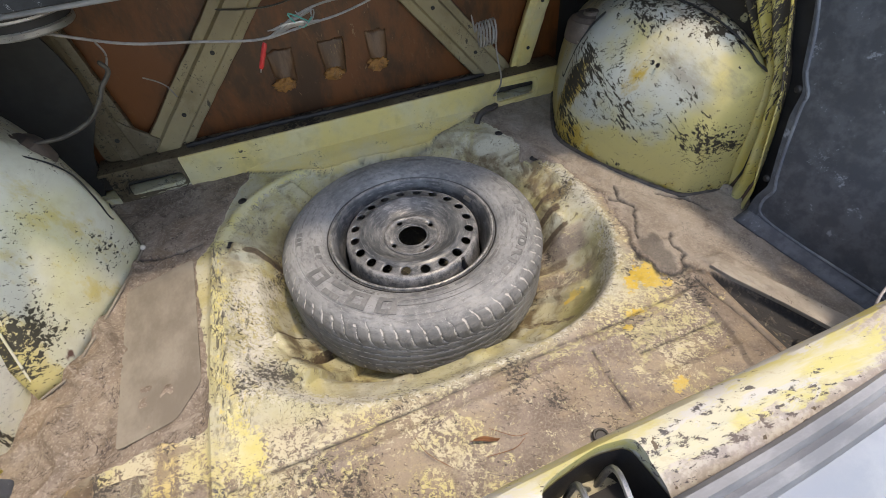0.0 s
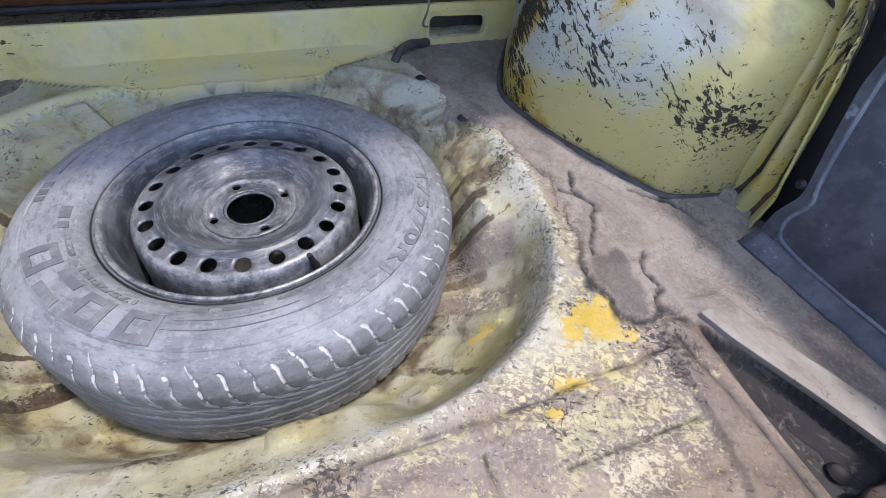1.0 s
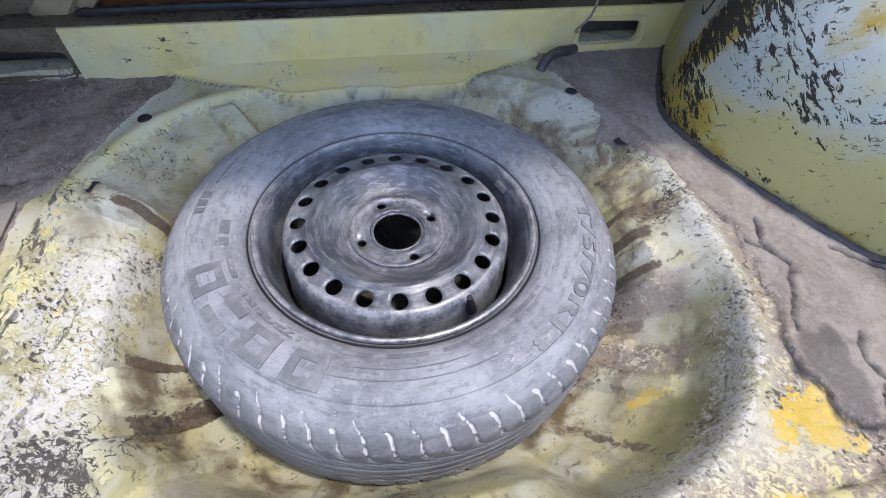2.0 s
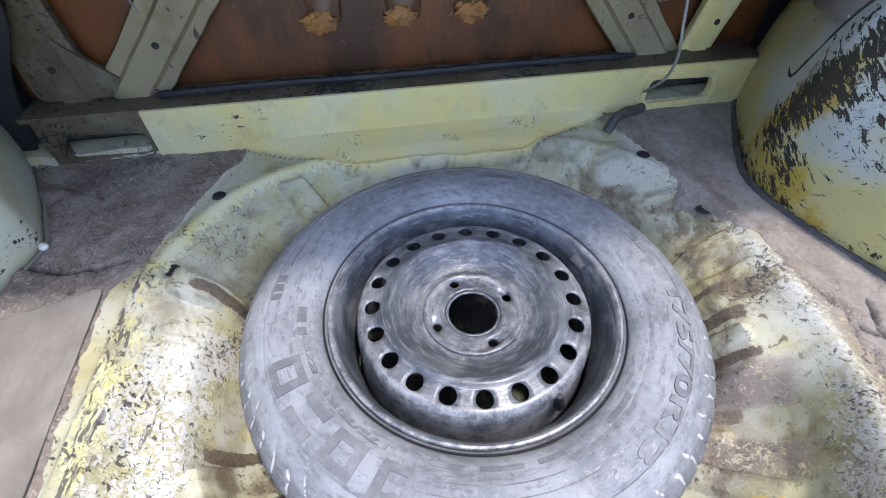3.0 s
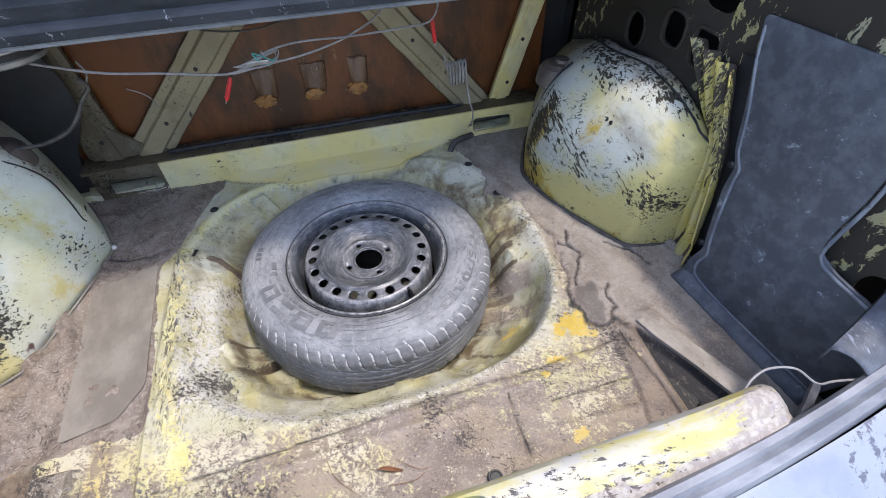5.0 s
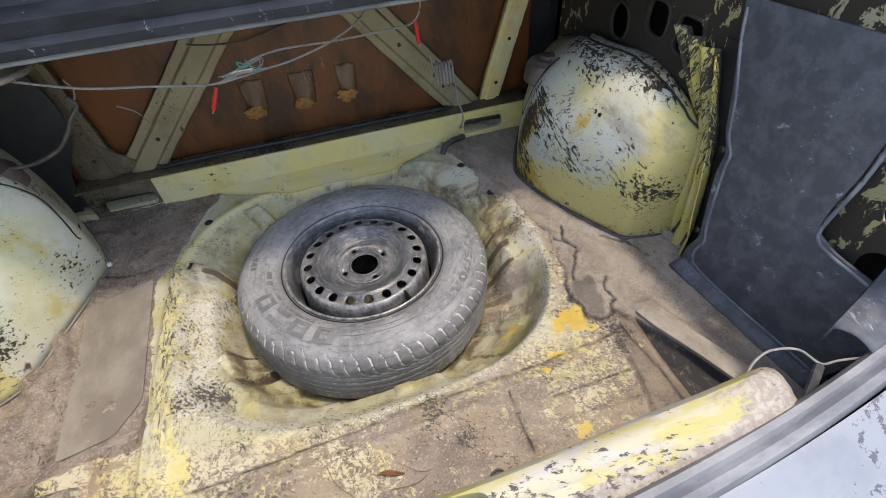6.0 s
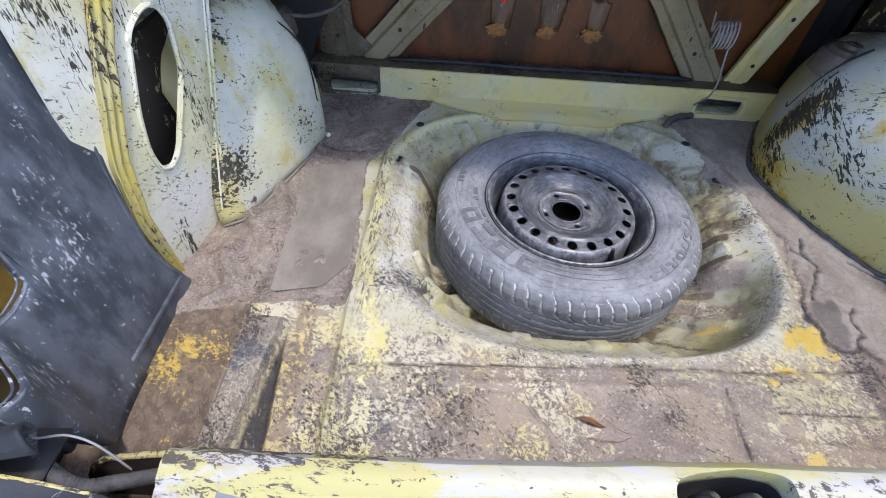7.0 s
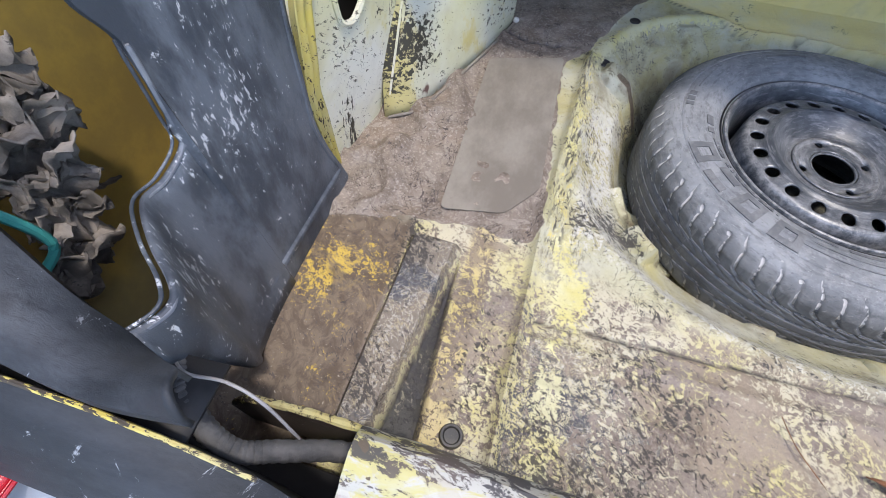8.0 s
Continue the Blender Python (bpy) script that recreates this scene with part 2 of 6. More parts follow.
    c = n.mix(sk2, c, (0.62, 0.52, 0.16))
    # the dusty yellow foot of the cross bar
    c = n.mix(n.attr("foot"), c, n.mix(n.step(n.noise(6, 5, 0.62), 0.40, 0.62), (0.70, 0.585, 0.245), (0.65, 0.59, 0.365)))
    # dark chips
    zone = n.noise(9, 4, 0.55)
    sp = n.m("ADD", n.m("MULTIPLY", zone, 0.5), n.m("MULTIPLY", n.noise(125, 8, 0.7, n.scaled(1, 1.5, 1, 40), 0.6), 0.6))
    sp = n.m("ADD", sp, n.m("MULTIPLY", n.attr("chips"), 0.13))
    k = n.step(sp, 0.632, 0.645)
    k = n.m("MAXIMUM", k, n.m("MULTIPLY", line(38, 0.012, 10), n.step(zone, 0.57, 0.6)))
    c = n.mix(n.m("MULTIPLY", k, 0.92), c, (0.05, 0.045, 0.042))
    # orange primer stain
    o = n.m("ADD", n.attr("orange"), n.m("MULTIPLY", n.m("SUBTRACT", n.noise(34, 9, 0.76), 0.5), 2.4))
    o = n.m("MULTIPLY", n.step(o, 0.5, 0.56), n.m("SUBTRACT", 1.0, n.m("MULTIPLY", n.step(f1, 0.55, 0.6), 0.6)))
    c = n.mix(o, c, n.mix(n.step(f3, 0.4, 0.6), (0.56, 0.39, 0.06), (0.60, 0.46, 0.14)))
    # dusty bitumen sheet
    b1 = n.noise(15, 8, 0.70, n.scaled(1, 0.75, 1, 15), 0.6)
    bit = n.mix(n.step(b1, 0.36, 0.62), (0.150, 0.117, 0.094), (0.270, 0.226, 0.186))
    bit = n.mix(n.m("MULTIPLY", n.step(n.noise(7, 6, 0.62), 0.5, 0.62), 0.55), bit, (0.235, 0.178, 0.128))
    bit = n.mix(n.m("MULTIPLY", n.step(f4, 0.54, 0.60), 0.7), bit, (0.40, 0.35, 0.30))
    bit = n.mix(n.m("MULTIPLY", n.step(n.noise(32, 9, 0.76, n.scaled(1, 0.6, 1, 70), 0.8), 0.55, 0.60), 0.7), bit, (0.33, 0.285, 0.24))
    bit = n.mix(n.m("MULTIPLY", n.step(n.noise(60, 8, 0.74, None, 1.0), 0.55, 0.60), 0.38), bit, (0.085, 0.066, 0.055))
    bit = n.mix(n.m("MULTIPLY", n.m("MAXIMUM", line(16, 0.008, 60, 1.5), line(34, 0.010, 10, 1.2)), n.step(f3, 0.46, 0.54)), bit, (0.07, 0.055, 0.05))
    streak = n.noise(24, 9, 0.74, n.scaled(1.0, 0.28, 1, -28), 1.2)
    bit = n.mix(n.m("MULTIPLY", n.step(streak, 0.55, 0.66), 0.55), bit, (0.36, 0.315, 0.28))
    bit = n.mix(n.m("MULTIPLY", n.step(streak, 0.44, 0.36), 0.6), bit, (0.10, 0.076, 0.062))
    mk = n.m("ADD", n.attr("bitumen"), n.m("MULTIPLY", n.m("SUBTRACT", f2, 0.5), 0.8))
    mk = n.step(mk, 0.45, 0.53)
    c = n.mix(mk, c, bit)
    c = n.mix(n.m("MULTIPLY", n.m("MULTIPLY", n.attr("pale"), n.m("ADD", n.m("MULTIPLY", n.step(f4, 0.30, 0.55), 0.35), 0.65)), n.m("SUBTRACT", 1.0, n.m("MULTIPLY", n.step(f2, 0.54, 0.62), 0.30))), c, n.mix(n.step(b1, 0.4, 0.6), (0.265, 0.235, 0.200), (0.36, 0.328, 0.285)))
    c = n.mix(n.m("MULTIPLY", n.attr("tar_and_shade"), n.m("SUBTRACT", 1.0, n.m("MULTIPLY", n.step(f2, 0.56, 0.6), 0.28))), c, (0.020, 0.020, 0.022))
    hgt = n.m("ADD", n.m("ADD", n.m("MULTIPLY", f2, 0.7), n.m("MULTIPLY", n.m("MULTIPLY", streak, mk), 1.3)), n.m("ADD", n.m("MULTIPLY", f4, 0.35), n.m("ADD", n.m("MULTIPLY", k, -0.4), n.m("MULTIPLY", k1, 0.15))))
    rgh = n.m("ADD", n.m("MULTIPLY", f2, 0.3), n.m("ADD", n.m("MULTIPLY", mk, 0.2), 0.36))
    return n.done(c, rgh, 0.0, hgt, 0.65, 0.0028)


def make_rubber():
    n = Nodes("dusty tyre rubber")
    c = n.mix(n.step(n.noise(9, 5, 0.6), 0.38, 0.62), (0.180, 0.190, 0.201), (0.292, 0.304, 0.316))
    rings = n.noise(1.0, 8, 0.72, n.polar(150, 9))
    c = n.mix(n.m("MULTIPLY", n.step(rings, 0.50, 0.40), 0.5), c, (0.095, 0.100, 0.108))
    c = n.mix(n.m("MULTIPLY", n.step(n.noise(80, 9, 0.76, n.scaled(1, 1, 2)), 0.47, 0.66), 0.5), c, (0.36, 0.362, 0.36))
    scuffs = n.step(n.m("ADD", n.noise(1.0, 9, 0.76, n.polar(420, 26)), n.m("MULTIPLY", n.noise(12, 3, 0.5), 0.2)), 0.715, 0.74)
    c = n.mix(n.m("MULTIPLY", scuffs, 0.7), c, (0.46, 0.46, 0.455))
    c = n.mix(n.m("MULTIPLY", n.step(n.noise(190, 7, 0.72), 0.60, 0.64), 0.5), c, (0.09, 0.095, 0.10))
    c = n.mix(n.step(n.noise(150, 4, 0.6), 0.72, 0.76), c, (0.34, 0.32, 0.30))
    c = n.mix(n.step(n.attr("clean"), 0.2, 0.8), c, (0.034, 0.035, 0.038))
    d = n.m("ADD", n.attr("dust"), n.m("MULTIPLY", n.m("SUBTRACT", n.noise(90, 5, 0.7), 0.5), 0.7))
    c = n.mix(n.step(d, 0.42, 0.60), c, (0.50, 0.49, 0.48))
    return n.done(c, n.m("ADD", n.m("MULTIPLY", n.noise(34, 8, 0.74), 0.4), 0.38), 0.0, n.m("ADD", n.noise(220, 6, 0.7), n.m("MULTIPLY", rings, 0.7)), 0.5, 0.0016, 0.4)


def make_rim_paint():
    n = Nodes("worn black rim enamel")
    c = n.mix(n.step(n.noise(14, 5, 0.65), 0.4, 0.65), (0.060, 0.069, 0.080), (0.145, 0.156, 0.168))
    rings = n.noise(1.0, 8, 0.70, n.polar(190, 3.0))
    c = n.mix(n.m("MULTIPLY", n.step(rings, 0.50, 0.62), 0.62), c, (0.27, 0.272, 0.285))
    c = n.mix(n.m("MULTIPLY", n.step(rings, 0.45, 0.36), 0.6), c, (0.030, 0.034, 0.042))
    k = n.step(n.m("ADD", n.m("MULTIPLY", n.noise(30, 4, 0.6), 0.3), n.m("MULTIPLY", n.noise(240, 8, 0.74), 0.8)), 0.66, 0.72)
    c = n.mix(n.m("MULTIPLY", k, 0.6), c, (0.42, 0.425, 0.43))
    c = n.mix(n.m("MULTIPLY", n.attr("dust"), n.step(n.noise(70, 9, 0.76), 0.36, 0.66)), c, (0.42, 0.415, 0.41))
    return n.done(c, n.m("ADD", n.m("MULTIPLY", n.noise(25, 6, 0.7), 0.3), 0.20), 0.15, n.m("ADD", n.noise(140, 6, 0.7), n.m("MULTIPLY", rings, 0.8)), 0.3, 0.001, 0.5)


def make_sill():
    n = Nodes("scuffed cream yellow paint")
    along = n.scaled(0.35, 1.3, 1.0)
    c = n.mix(n.step(n.m("SUBTRACT", n.noise(14, 6, 0.66, along, 0.4), n.m("MULTIPLY", n.attr("yolk"), 0.14)), 0.42, 0.54), (0.42, 0.375, 0.15), (0.42, 0.395, 0.29))
    c = n.mix(n.m("MULTIPLY", n.step(n.noise(26, 7, 0.7, along, 0.6), 0.52, 0.58), 0.8), c, (0.40, 0.39, 0.38))
    c = n.mix(n.m("MULTIPLY", n.step(n.noise(60, 8, 0.72, n.scaled(0.5, 1, 1, 25)), 0.56, 0.62), 0.35), c, (0.33, 0.28, 0.18))
    worn = n.m("ADD", n.attr("worn"), n.m("MULTIPLY", n.m("SUBTRACT", n.noise(22, 8, 0.72, along, 0.5), 0.5), 2.4))
    c = n.mix(n.m("MULTIPLY", n.step(worn, 0.55, 0.68), 0.85), c, n.mix(n.step(n.noise(90, 6, 0.7), 0.42, 0.6), (0.26, 0.225, 0.215), (0.40, 0.36, 0.33)))
    sp = n.m("ADD", n.m("MULTIPLY", n.noise(11, 4, 0.55, along), 0.32), n.m("MULTIPLY", n.noise(120, 9, 0.76, n.scaled(0.42, 1, 1, 12), 0.3), 0.78))
    k = n.step(n.m("ADD", sp, n.m("MULTIPLY", n.attr("chips"), 0.15)), 0.640, 0.652)
    c = n.mix(n.m("MULTIPLY", k, 0.92), c, n.mix(n.step(n.noise(20, 5, 0.6), 0.45, 0.6), (0.045, 0.040, 0.045), (0.10, 0.075, 0.065)))
    dots = n.step(n.noise(75, 3, 0.5), 0.70, 0.715)
    c = n.mix(dots, c, (0.10, 0.075, 0.05))
    h = n.m("SUBTRACT", n.m("MULTIPLY", n.noise(150, 5, 0.65), 0.3), k)
    return n.done(c, n.m("ADD", n.m("MULTIPLY", k, 0.2), 0.5), 0.0, h, 0.4, 0.0015, 0.35)


FLOOR = make_floor_paint()
RUBBER = make_rubber()
RIM = make_rim_paint()
ARCH = chipped("chipped pale green paint", (0.60, 0.605, 0.51), (0.55, 0.545, 0.345), (0.52, 0.43, 0.13), (0.045, 0.042, 0.03), 0.46, 0.75, 1.0, 0.46, (1, 1, 1.3), (25, 0, 0), clean=0.045)
ARCH_R = chipped("chipped pale yellow paint", (0.47, 0.49, 0.445), (0.52, 0.45, 0.18), (0.43, 0.30, 0.05), (0.034, 0.027, 0.017), 0.50, 1.0, 1.0, 0.5, (1, 0.45, 1.5), (-32, 0, 0), clean=0.002)
PLEAT = chipped("flaking yellow pleats", (0.54, 0.44, 0.09), (0.50, 0.45, 0.22), (0.32, 0.20, 0.04), (0.05, 0.04, 0.03), 0.74, 0.6, 1.0, 0.45, (1, 2.4, 0.5))
STRUT = chipped("chipped cream paint", (0.68, 0.65, 0.42), (0.74, 0.73, 0.64), (0.60, 0.51, 0.12), (0.05, 0.045, 0.03), 0.50, 0.8, 1.0, 0.42, (1, 2.2, 0.5))
ROT = chipped("flaking yellow paint", (0.34, 0.30, 0.13), (0.30, 0.29, 0.21), (0.36, 0.26, 0.06), (0.030, 0.024, 0.018), 1.42, 0.5, 0.42, 0.6, (1, 1, 0.7))
SILL = make_sill()
BAR = chipped("dusty yellow paint", (0.70, 0.58, 0.24), (0.66, 0.60, 0.37), (0.44, 0.36, 0.17), (0.07, 0.055, 0.04), 0.02, 0.5, 1.0, 0.5, (0.4, 1, 1.2), clean=0.075)
SKIN = plain("olive outer skin", (0.37, 0.255, 0.055), (0.25, 0.175, 0.05), 5, 0.5, 0, (0.5, 0.47, 0.4), 0.10, 0.15)
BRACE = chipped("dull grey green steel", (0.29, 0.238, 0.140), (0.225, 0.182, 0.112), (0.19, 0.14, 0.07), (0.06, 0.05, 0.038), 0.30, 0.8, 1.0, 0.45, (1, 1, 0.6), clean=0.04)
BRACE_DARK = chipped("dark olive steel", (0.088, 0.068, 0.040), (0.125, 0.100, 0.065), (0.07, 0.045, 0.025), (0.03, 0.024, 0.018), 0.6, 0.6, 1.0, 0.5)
BOARD = plain("rusty brown board", (0.150, 0.047, 0.012), (0.055, 0.022, 0.008), 6, 0.42, 0, (0.26, 0.15, 0.08), 0.10, 0.5, (1.6, 1, 0.7), scratch=0.25)
FLAP = plain("brown crumpled tape", (0.080, 0.034, 0.014), (0.165, 0.085, 0.045), 14, 0.42, 0, (0.40, 0.24, 0.10), 0.30, 0.6, (2.2, 1, 0.5))
TUFT = plain("orange dried glue", (0.36, 0.16, 0.04), (0.20, 0.09, 0.03), 60, 0.7, 0, (0.5, 0.36, 0.2), 0.3, 0.6)
TRIM = plain("scuffed black plastic", (0.045, 0.055, 0.071), (0.118, 0.136, 0.162), 14, 0.46, 0, (0.60, 0.62, 0.65), 0.44, 0.5, (1, 1.6, 0.7), scratch=1.0)
COVER = plain("weathered black cover", (0.015, 0.018, 0.023), (0.045, 0.051, 0.060), 16, 0.6, 0, (0.34, 0.36, 0.39), 0.16, 0.5, (0.6, 1.4, 1), 0.4, scratch=0.7)
BEAD = plain("dusty highlit grey bead", (0.115, 0.130, 0.160), (0.21, 0.23, 0.26), 18, 0.65, 0, (0.3, 0.32, 0.35), 0.15, 0.3)
TRIM_CLEAN = plain("dull black plastic", (0.060, 0.068, 0.083), (0.100, 0.111, 0.132), 30, 0.55, 0, (0.27, 0.30, 0.35), 0.20, 0.4, scratch=1.0)
LIP = plain("chalky black paint", (0.013, 0.016, 0.020), (0.036, 0.041, 0.049), 9, 0.65, 0, (0.34, 0.36, 0.39), 0.20, 0.5, (0.5, 1.5, 1), 0.35, scratch=0.8)
SEAL = plain("weathered rubber seal", (0.13, 0.14, 0.16), (0.24, 0.25, 0.27), 12, 0.5, 0, (0.36, 0.37, 0.4), 0.08, 0.2, (0.4, 1, 1))
BUMPER = plain("pale blue worn paint", (0.20, 0.228, 0.275), (0.25, 0.278, 0.32), 6, 0.4, 0, (0.06, 0.06, 0.09), 0.36, 0.2)
RUSTY = plain("brown scuffed steel", (0.075, 0.06, 0.052), (0.13, 0.10, 0.085), 14, 0.6, 0, (0.4, 0.36, 0.32), 0.12, 0.3)
FOOT = chipped("flaked brown film", (0.115, 0.082, 0.075), (0.165, 0.125, 0.115), (0.33, 0.29, 0.14), (0.03, 0.025, 0.026), 0.45, 0.9, 1.0, 0.5, (1, 1, 1))
RAIL = plain("dusty bitumen rail", (0.285, 0.255, 0.218), (0.40, 0.365, 0.32), 14, 0.65, 0, (0.15, 0.125, 0.10), 0.30, 0.5, (1, 0.6, 1), scratch=0.4)
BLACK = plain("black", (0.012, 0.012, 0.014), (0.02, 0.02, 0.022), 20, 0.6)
DARK = plain("dark grey steel", (0.05, 0.05, 0.05), (0.09, 0.085, 0.075), 20, 0.5, 0.3, (0.2, 0.18, 0.15), 0.1)
CHROME = plain("dull steel", (0.42, 0.42, 0.42), (0.3, 0.3, 0.3), 30, 0.3, 0.8)
WIRE = plain("grey wire", (0.27, 0.255, 0.25), (0.20, 0.185, 0.18), 40, 0.5)
WIRE_DARK = plain("dark wire", (0.05, 0.045, 0.045), (0.09, 0.08, 0.07), 40, 0.55)
TAPE = plain("grey cloth tape", (0.040, 0.041, 0.044), (0.090, 0.088, 0.088), 40, 0.7, 0, (0.3, 0.3, 0.29), 0.12, 0.6)
RED = plain("red plastic", (0.55, 0.02, 0.02), (0.42, 0.02, 0.02), 30, 0.4)
LAMP = plain("red lamp lens", (0.45, 0.01, 0.02), (0.35, 0.01, 0.015), 30, 0.2)
PAPER = plain("grey torn lining", (0.085, 0.075, 0.064), (0.25, 0.22, 0.19), 14, 0.8, 0, (0.05, 0.045, 0.04), 0.35, 0.6)
PATCH = plain("smooth dusty bitumen", (0.170, 0.148, 0.122), (0.265, 0.240, 0.202), 6, 0.6, 0, (0.13, 0.105, 0.088), 0.32, 0.5, (1, 0.6, 1), scratch=0.3)
LEAF = plain("dry leaf", (0.23, 0.10, 0.045), (0.15, 0.07, 0.035), 60, 0.7)
TEAL = plain("teal wire", (0.05, 0.32, 0.28), (0.04, 0.26, 0.23), 40, 0.5)
WHITE = plain("white plastic", (0.7, 0.68, 0.62), (0.6, 0.58, 0.54), 40, 0.6)
CONCRETE = plain("dusty concrete", (0.24, 0.225, 0.20), (0.30, 0.285, 0.255), 3, 0.85, 0, (0.18, 0.17, 0.15), 0.15, 0.3)


# ---------------------------------------------------------------- shapes
def part(name, data, material, parent=None, label="", smooth=True):
    """Links a bmesh or a mesh as one object."""
    if isinstance(data, bmesh.types.BMesh):
        me = bpy.data.meshes.new(name)
        data.to_mesh(me)
        data.free()
    else:
        me = data
    ob = new(name, me)
    me.materials.append(material)
    if smooth:
        me.polygons.foreach_set("use_smooth", [True] * len(me.polygons))
        me.set_sharp_from_angle(angle=radians(38))
    if parent:
        ob.parent = parent
    if label:
        ob["label"] = label
    return ob


def thing(name, place, label, category, group=""):
    e = new(name)
    e.location = place
    e.empty_display_size = 0.05
    return tagged(e, label, category, group)


def raw(verts, faces):
    me = bpy.data.meshes.new("raw")
    me.from_pydata([tuple(v) for v in verts], [], faces)
    me.update()
    return me


def sheet(points, closed_u=False, closed_v=False):
    """A mesh from a 2D array of points (nu, nv, 3)."""
    points = np.asarray(points, dtype=float)
    nu, nv = points.shape[:2]
    i, j = np.meshgrid(np.arange(nu if closed_u else nu - 1), np.arange(nv if closed_v else nv - 1), indexing="ij")
    i2, j2 = (i + 1) % nu, (j + 1) % nv
    f = np.stack([i * nv + j, i2 * nv + j, i2 * nv + j2, i * nv + j2], -1).reshape(-1, 4)
    me = bpy.data.meshes.new("sheet")
    me.from_pydata(points.reshape(-1, 3).tolist(), [], f.tolist())
    me.update()
    return me


def lathe(profile, n=96, closed=True):
    """Turns (r, z) points about z."""
    pr = np.array(profile, dtype=float)
    a = np.linspace(0, 2 * math.pi, n, endpoint=False)
    pts = np.stack([np.outer(np.cos(a), pr[:, 0]), np.outer(np.sin(a), pr[:, 0]), np.tile(pr[:, 1], (n, 1))], -1)
    return sheet(pts, True, closed)


def smooth_line(pts, steps=8):
    """Catmull-Rom through the points."""
    p = [Vector(q) for q in pts]
    p = [p[0] * 2 - p[1], *p, p[-1] * 2 - p[-2]]
    out = []
    for k in range(1, len(p) - 2):
        a, b, c, d = p[k - 1:k + 3]
        for s in range(steps):
            t = s / steps
            out.append(0.5 * (2 * b + (c - a) * t + (2 * a - 5 * b + 4 * c - d) * t * t + (3 * b - a - 3 * c + d) * t ** 3))
    return out + [p[-2]]


def tube(pts, r, sides=8, steps=8, wobble=0.0):
    line = smooth_line(pts, steps) if steps > 1 else [Vector(q) for q in pts]
    rows, up = [], Vector((0.13, 0.21, 1.0))
    for k, q in enumerate(line):
        way = (line[min(k + 1, len(line) - 1)] - line[max(k - 1, 0)]).normalized()
        u = way.cross(up).normalized() if abs(way.dot(up.normalized())) < 0.98 else way.cross(Vector((1, 0, 0))).normalized()
        v = way.cross(u)
        rr = r * (1 + wobble * math.sin(k * 2.1)) if 0 < k < len(line) - 1 else r * 0.7
        rows.append([q + rr * (math.cos(s * 2 * math.pi / sides) * u + math.sin(s * 2 * math.pi / sides) * v) for s in range(sides)])
    me = sheet(np.array([[tuple(v) for v in r2] for r2 in rows]), False, True)
    bm = bmesh.new()
    bm.from_mesh(me)
    bmesh.ops.holes_fill(bm, edges=[e for e in bm.edges if e.is_boundary])
    return bm


def plate(outline, thick, place, bevel=0.0, seg=2):
    """An extruded outline of (u, v); place(u, v, w) gives the point, w from 0 to thick."""
    bm = bmesh.new()
    face = bm.faces.new([bm.verts.new((u, v, 0)) for u, v in outline])
    ext = bmesh.ops.extrude_face_region(bm, geom=[face])
    bmesh.ops.translate(bm, verts=[e for e in ext["geom"] if isinstance(e, bmesh.types.BMVert)], vec=(0, 0, thick))
    bmesh.ops.recalc_face_normals(bm, faces=bm.faces)
    if bevel:
        bmesh.ops.bevel(bm, geom=[e for e in bm.edges], offset=bevel, segments=seg, profile=0.6, affect="EDGES")
    bmesh.ops.triangulate(bm, faces=[f for f in bm.faces if len(f.verts) > 4])
    for v in bm.verts:
        v.co = place(*v.co)
    bmesh.ops.recalc_face_normals(bm, faces=bm.faces)
    return bm


def box(lo, hi, bevel=0.002, seg=2):
    bm = bmesh.new()
    bmesh.ops.create_cube(bm, size=1.0)
    for v in bm.verts:
        v.co = Vector([lo[i] + (v.co[i] + 0.5) * (hi[i] - lo[i]) for i in range(3)])
    if bevel:
        bmesh.ops.bevel(bm, geom=list(bm.edges), offset=bevel, segments=seg, profile=0.6, affect="EDGES")
    return bm


def cut(ob, cutters):
    """Cuts the bmesh cutters out of ob, once and for all."""
    bm = bmesh.new()
    for c in cutters:
        me = bpy.data.meshes.new("c")
        c.to_mesh(me)
        c.free()
        bm.from_mesh(me)
        bpy.data.meshes.remove(me)
    bmesh.ops.recalc_face_normals(bm, faces=bm.faces)
    me = bpy.data.meshes.new("cutter")
    bm.to_mesh(me)
    bm.free()
    tool = new("cutter", me)
    mod = ob.modifiers.new("cut", "BOOLEAN")
    mod.object, mod.operation, mod.solver = tool, "DIFFERENCE", "EXACT"
    made = bpy.data.meshes.new_from_object(ob.evaluated_get(bpy.context.evaluated_depsgraph_get()))
    ob.modifiers.clear()
    ob.data = made
    bpy.data.objects.remove(tool)
    made.set_sharp_from_angle(angle=radians(38))
    return ob


def round_outline(pts, r=0.02, n=5):
    """Rounds the corners of an outline."""
    out, m = [], len(pts)
    for k in range(m):
        a, b, c = Vector(pts[k - 1]), Vector(pts[k]), Vector(pts[(k + 1) % m])
        d = min(r, (a - b).length * 0.45, (c - b).length * 0.45)
        p, q = b + (a - b).normalized() * d, b + (c - b).normalized() * d
        for s in range(n + 1):
            t = s / n
            out.append(tuple((1 - t) ** 2 * p + 2 * t * (1 - t) * b + t * t * q))
    return out


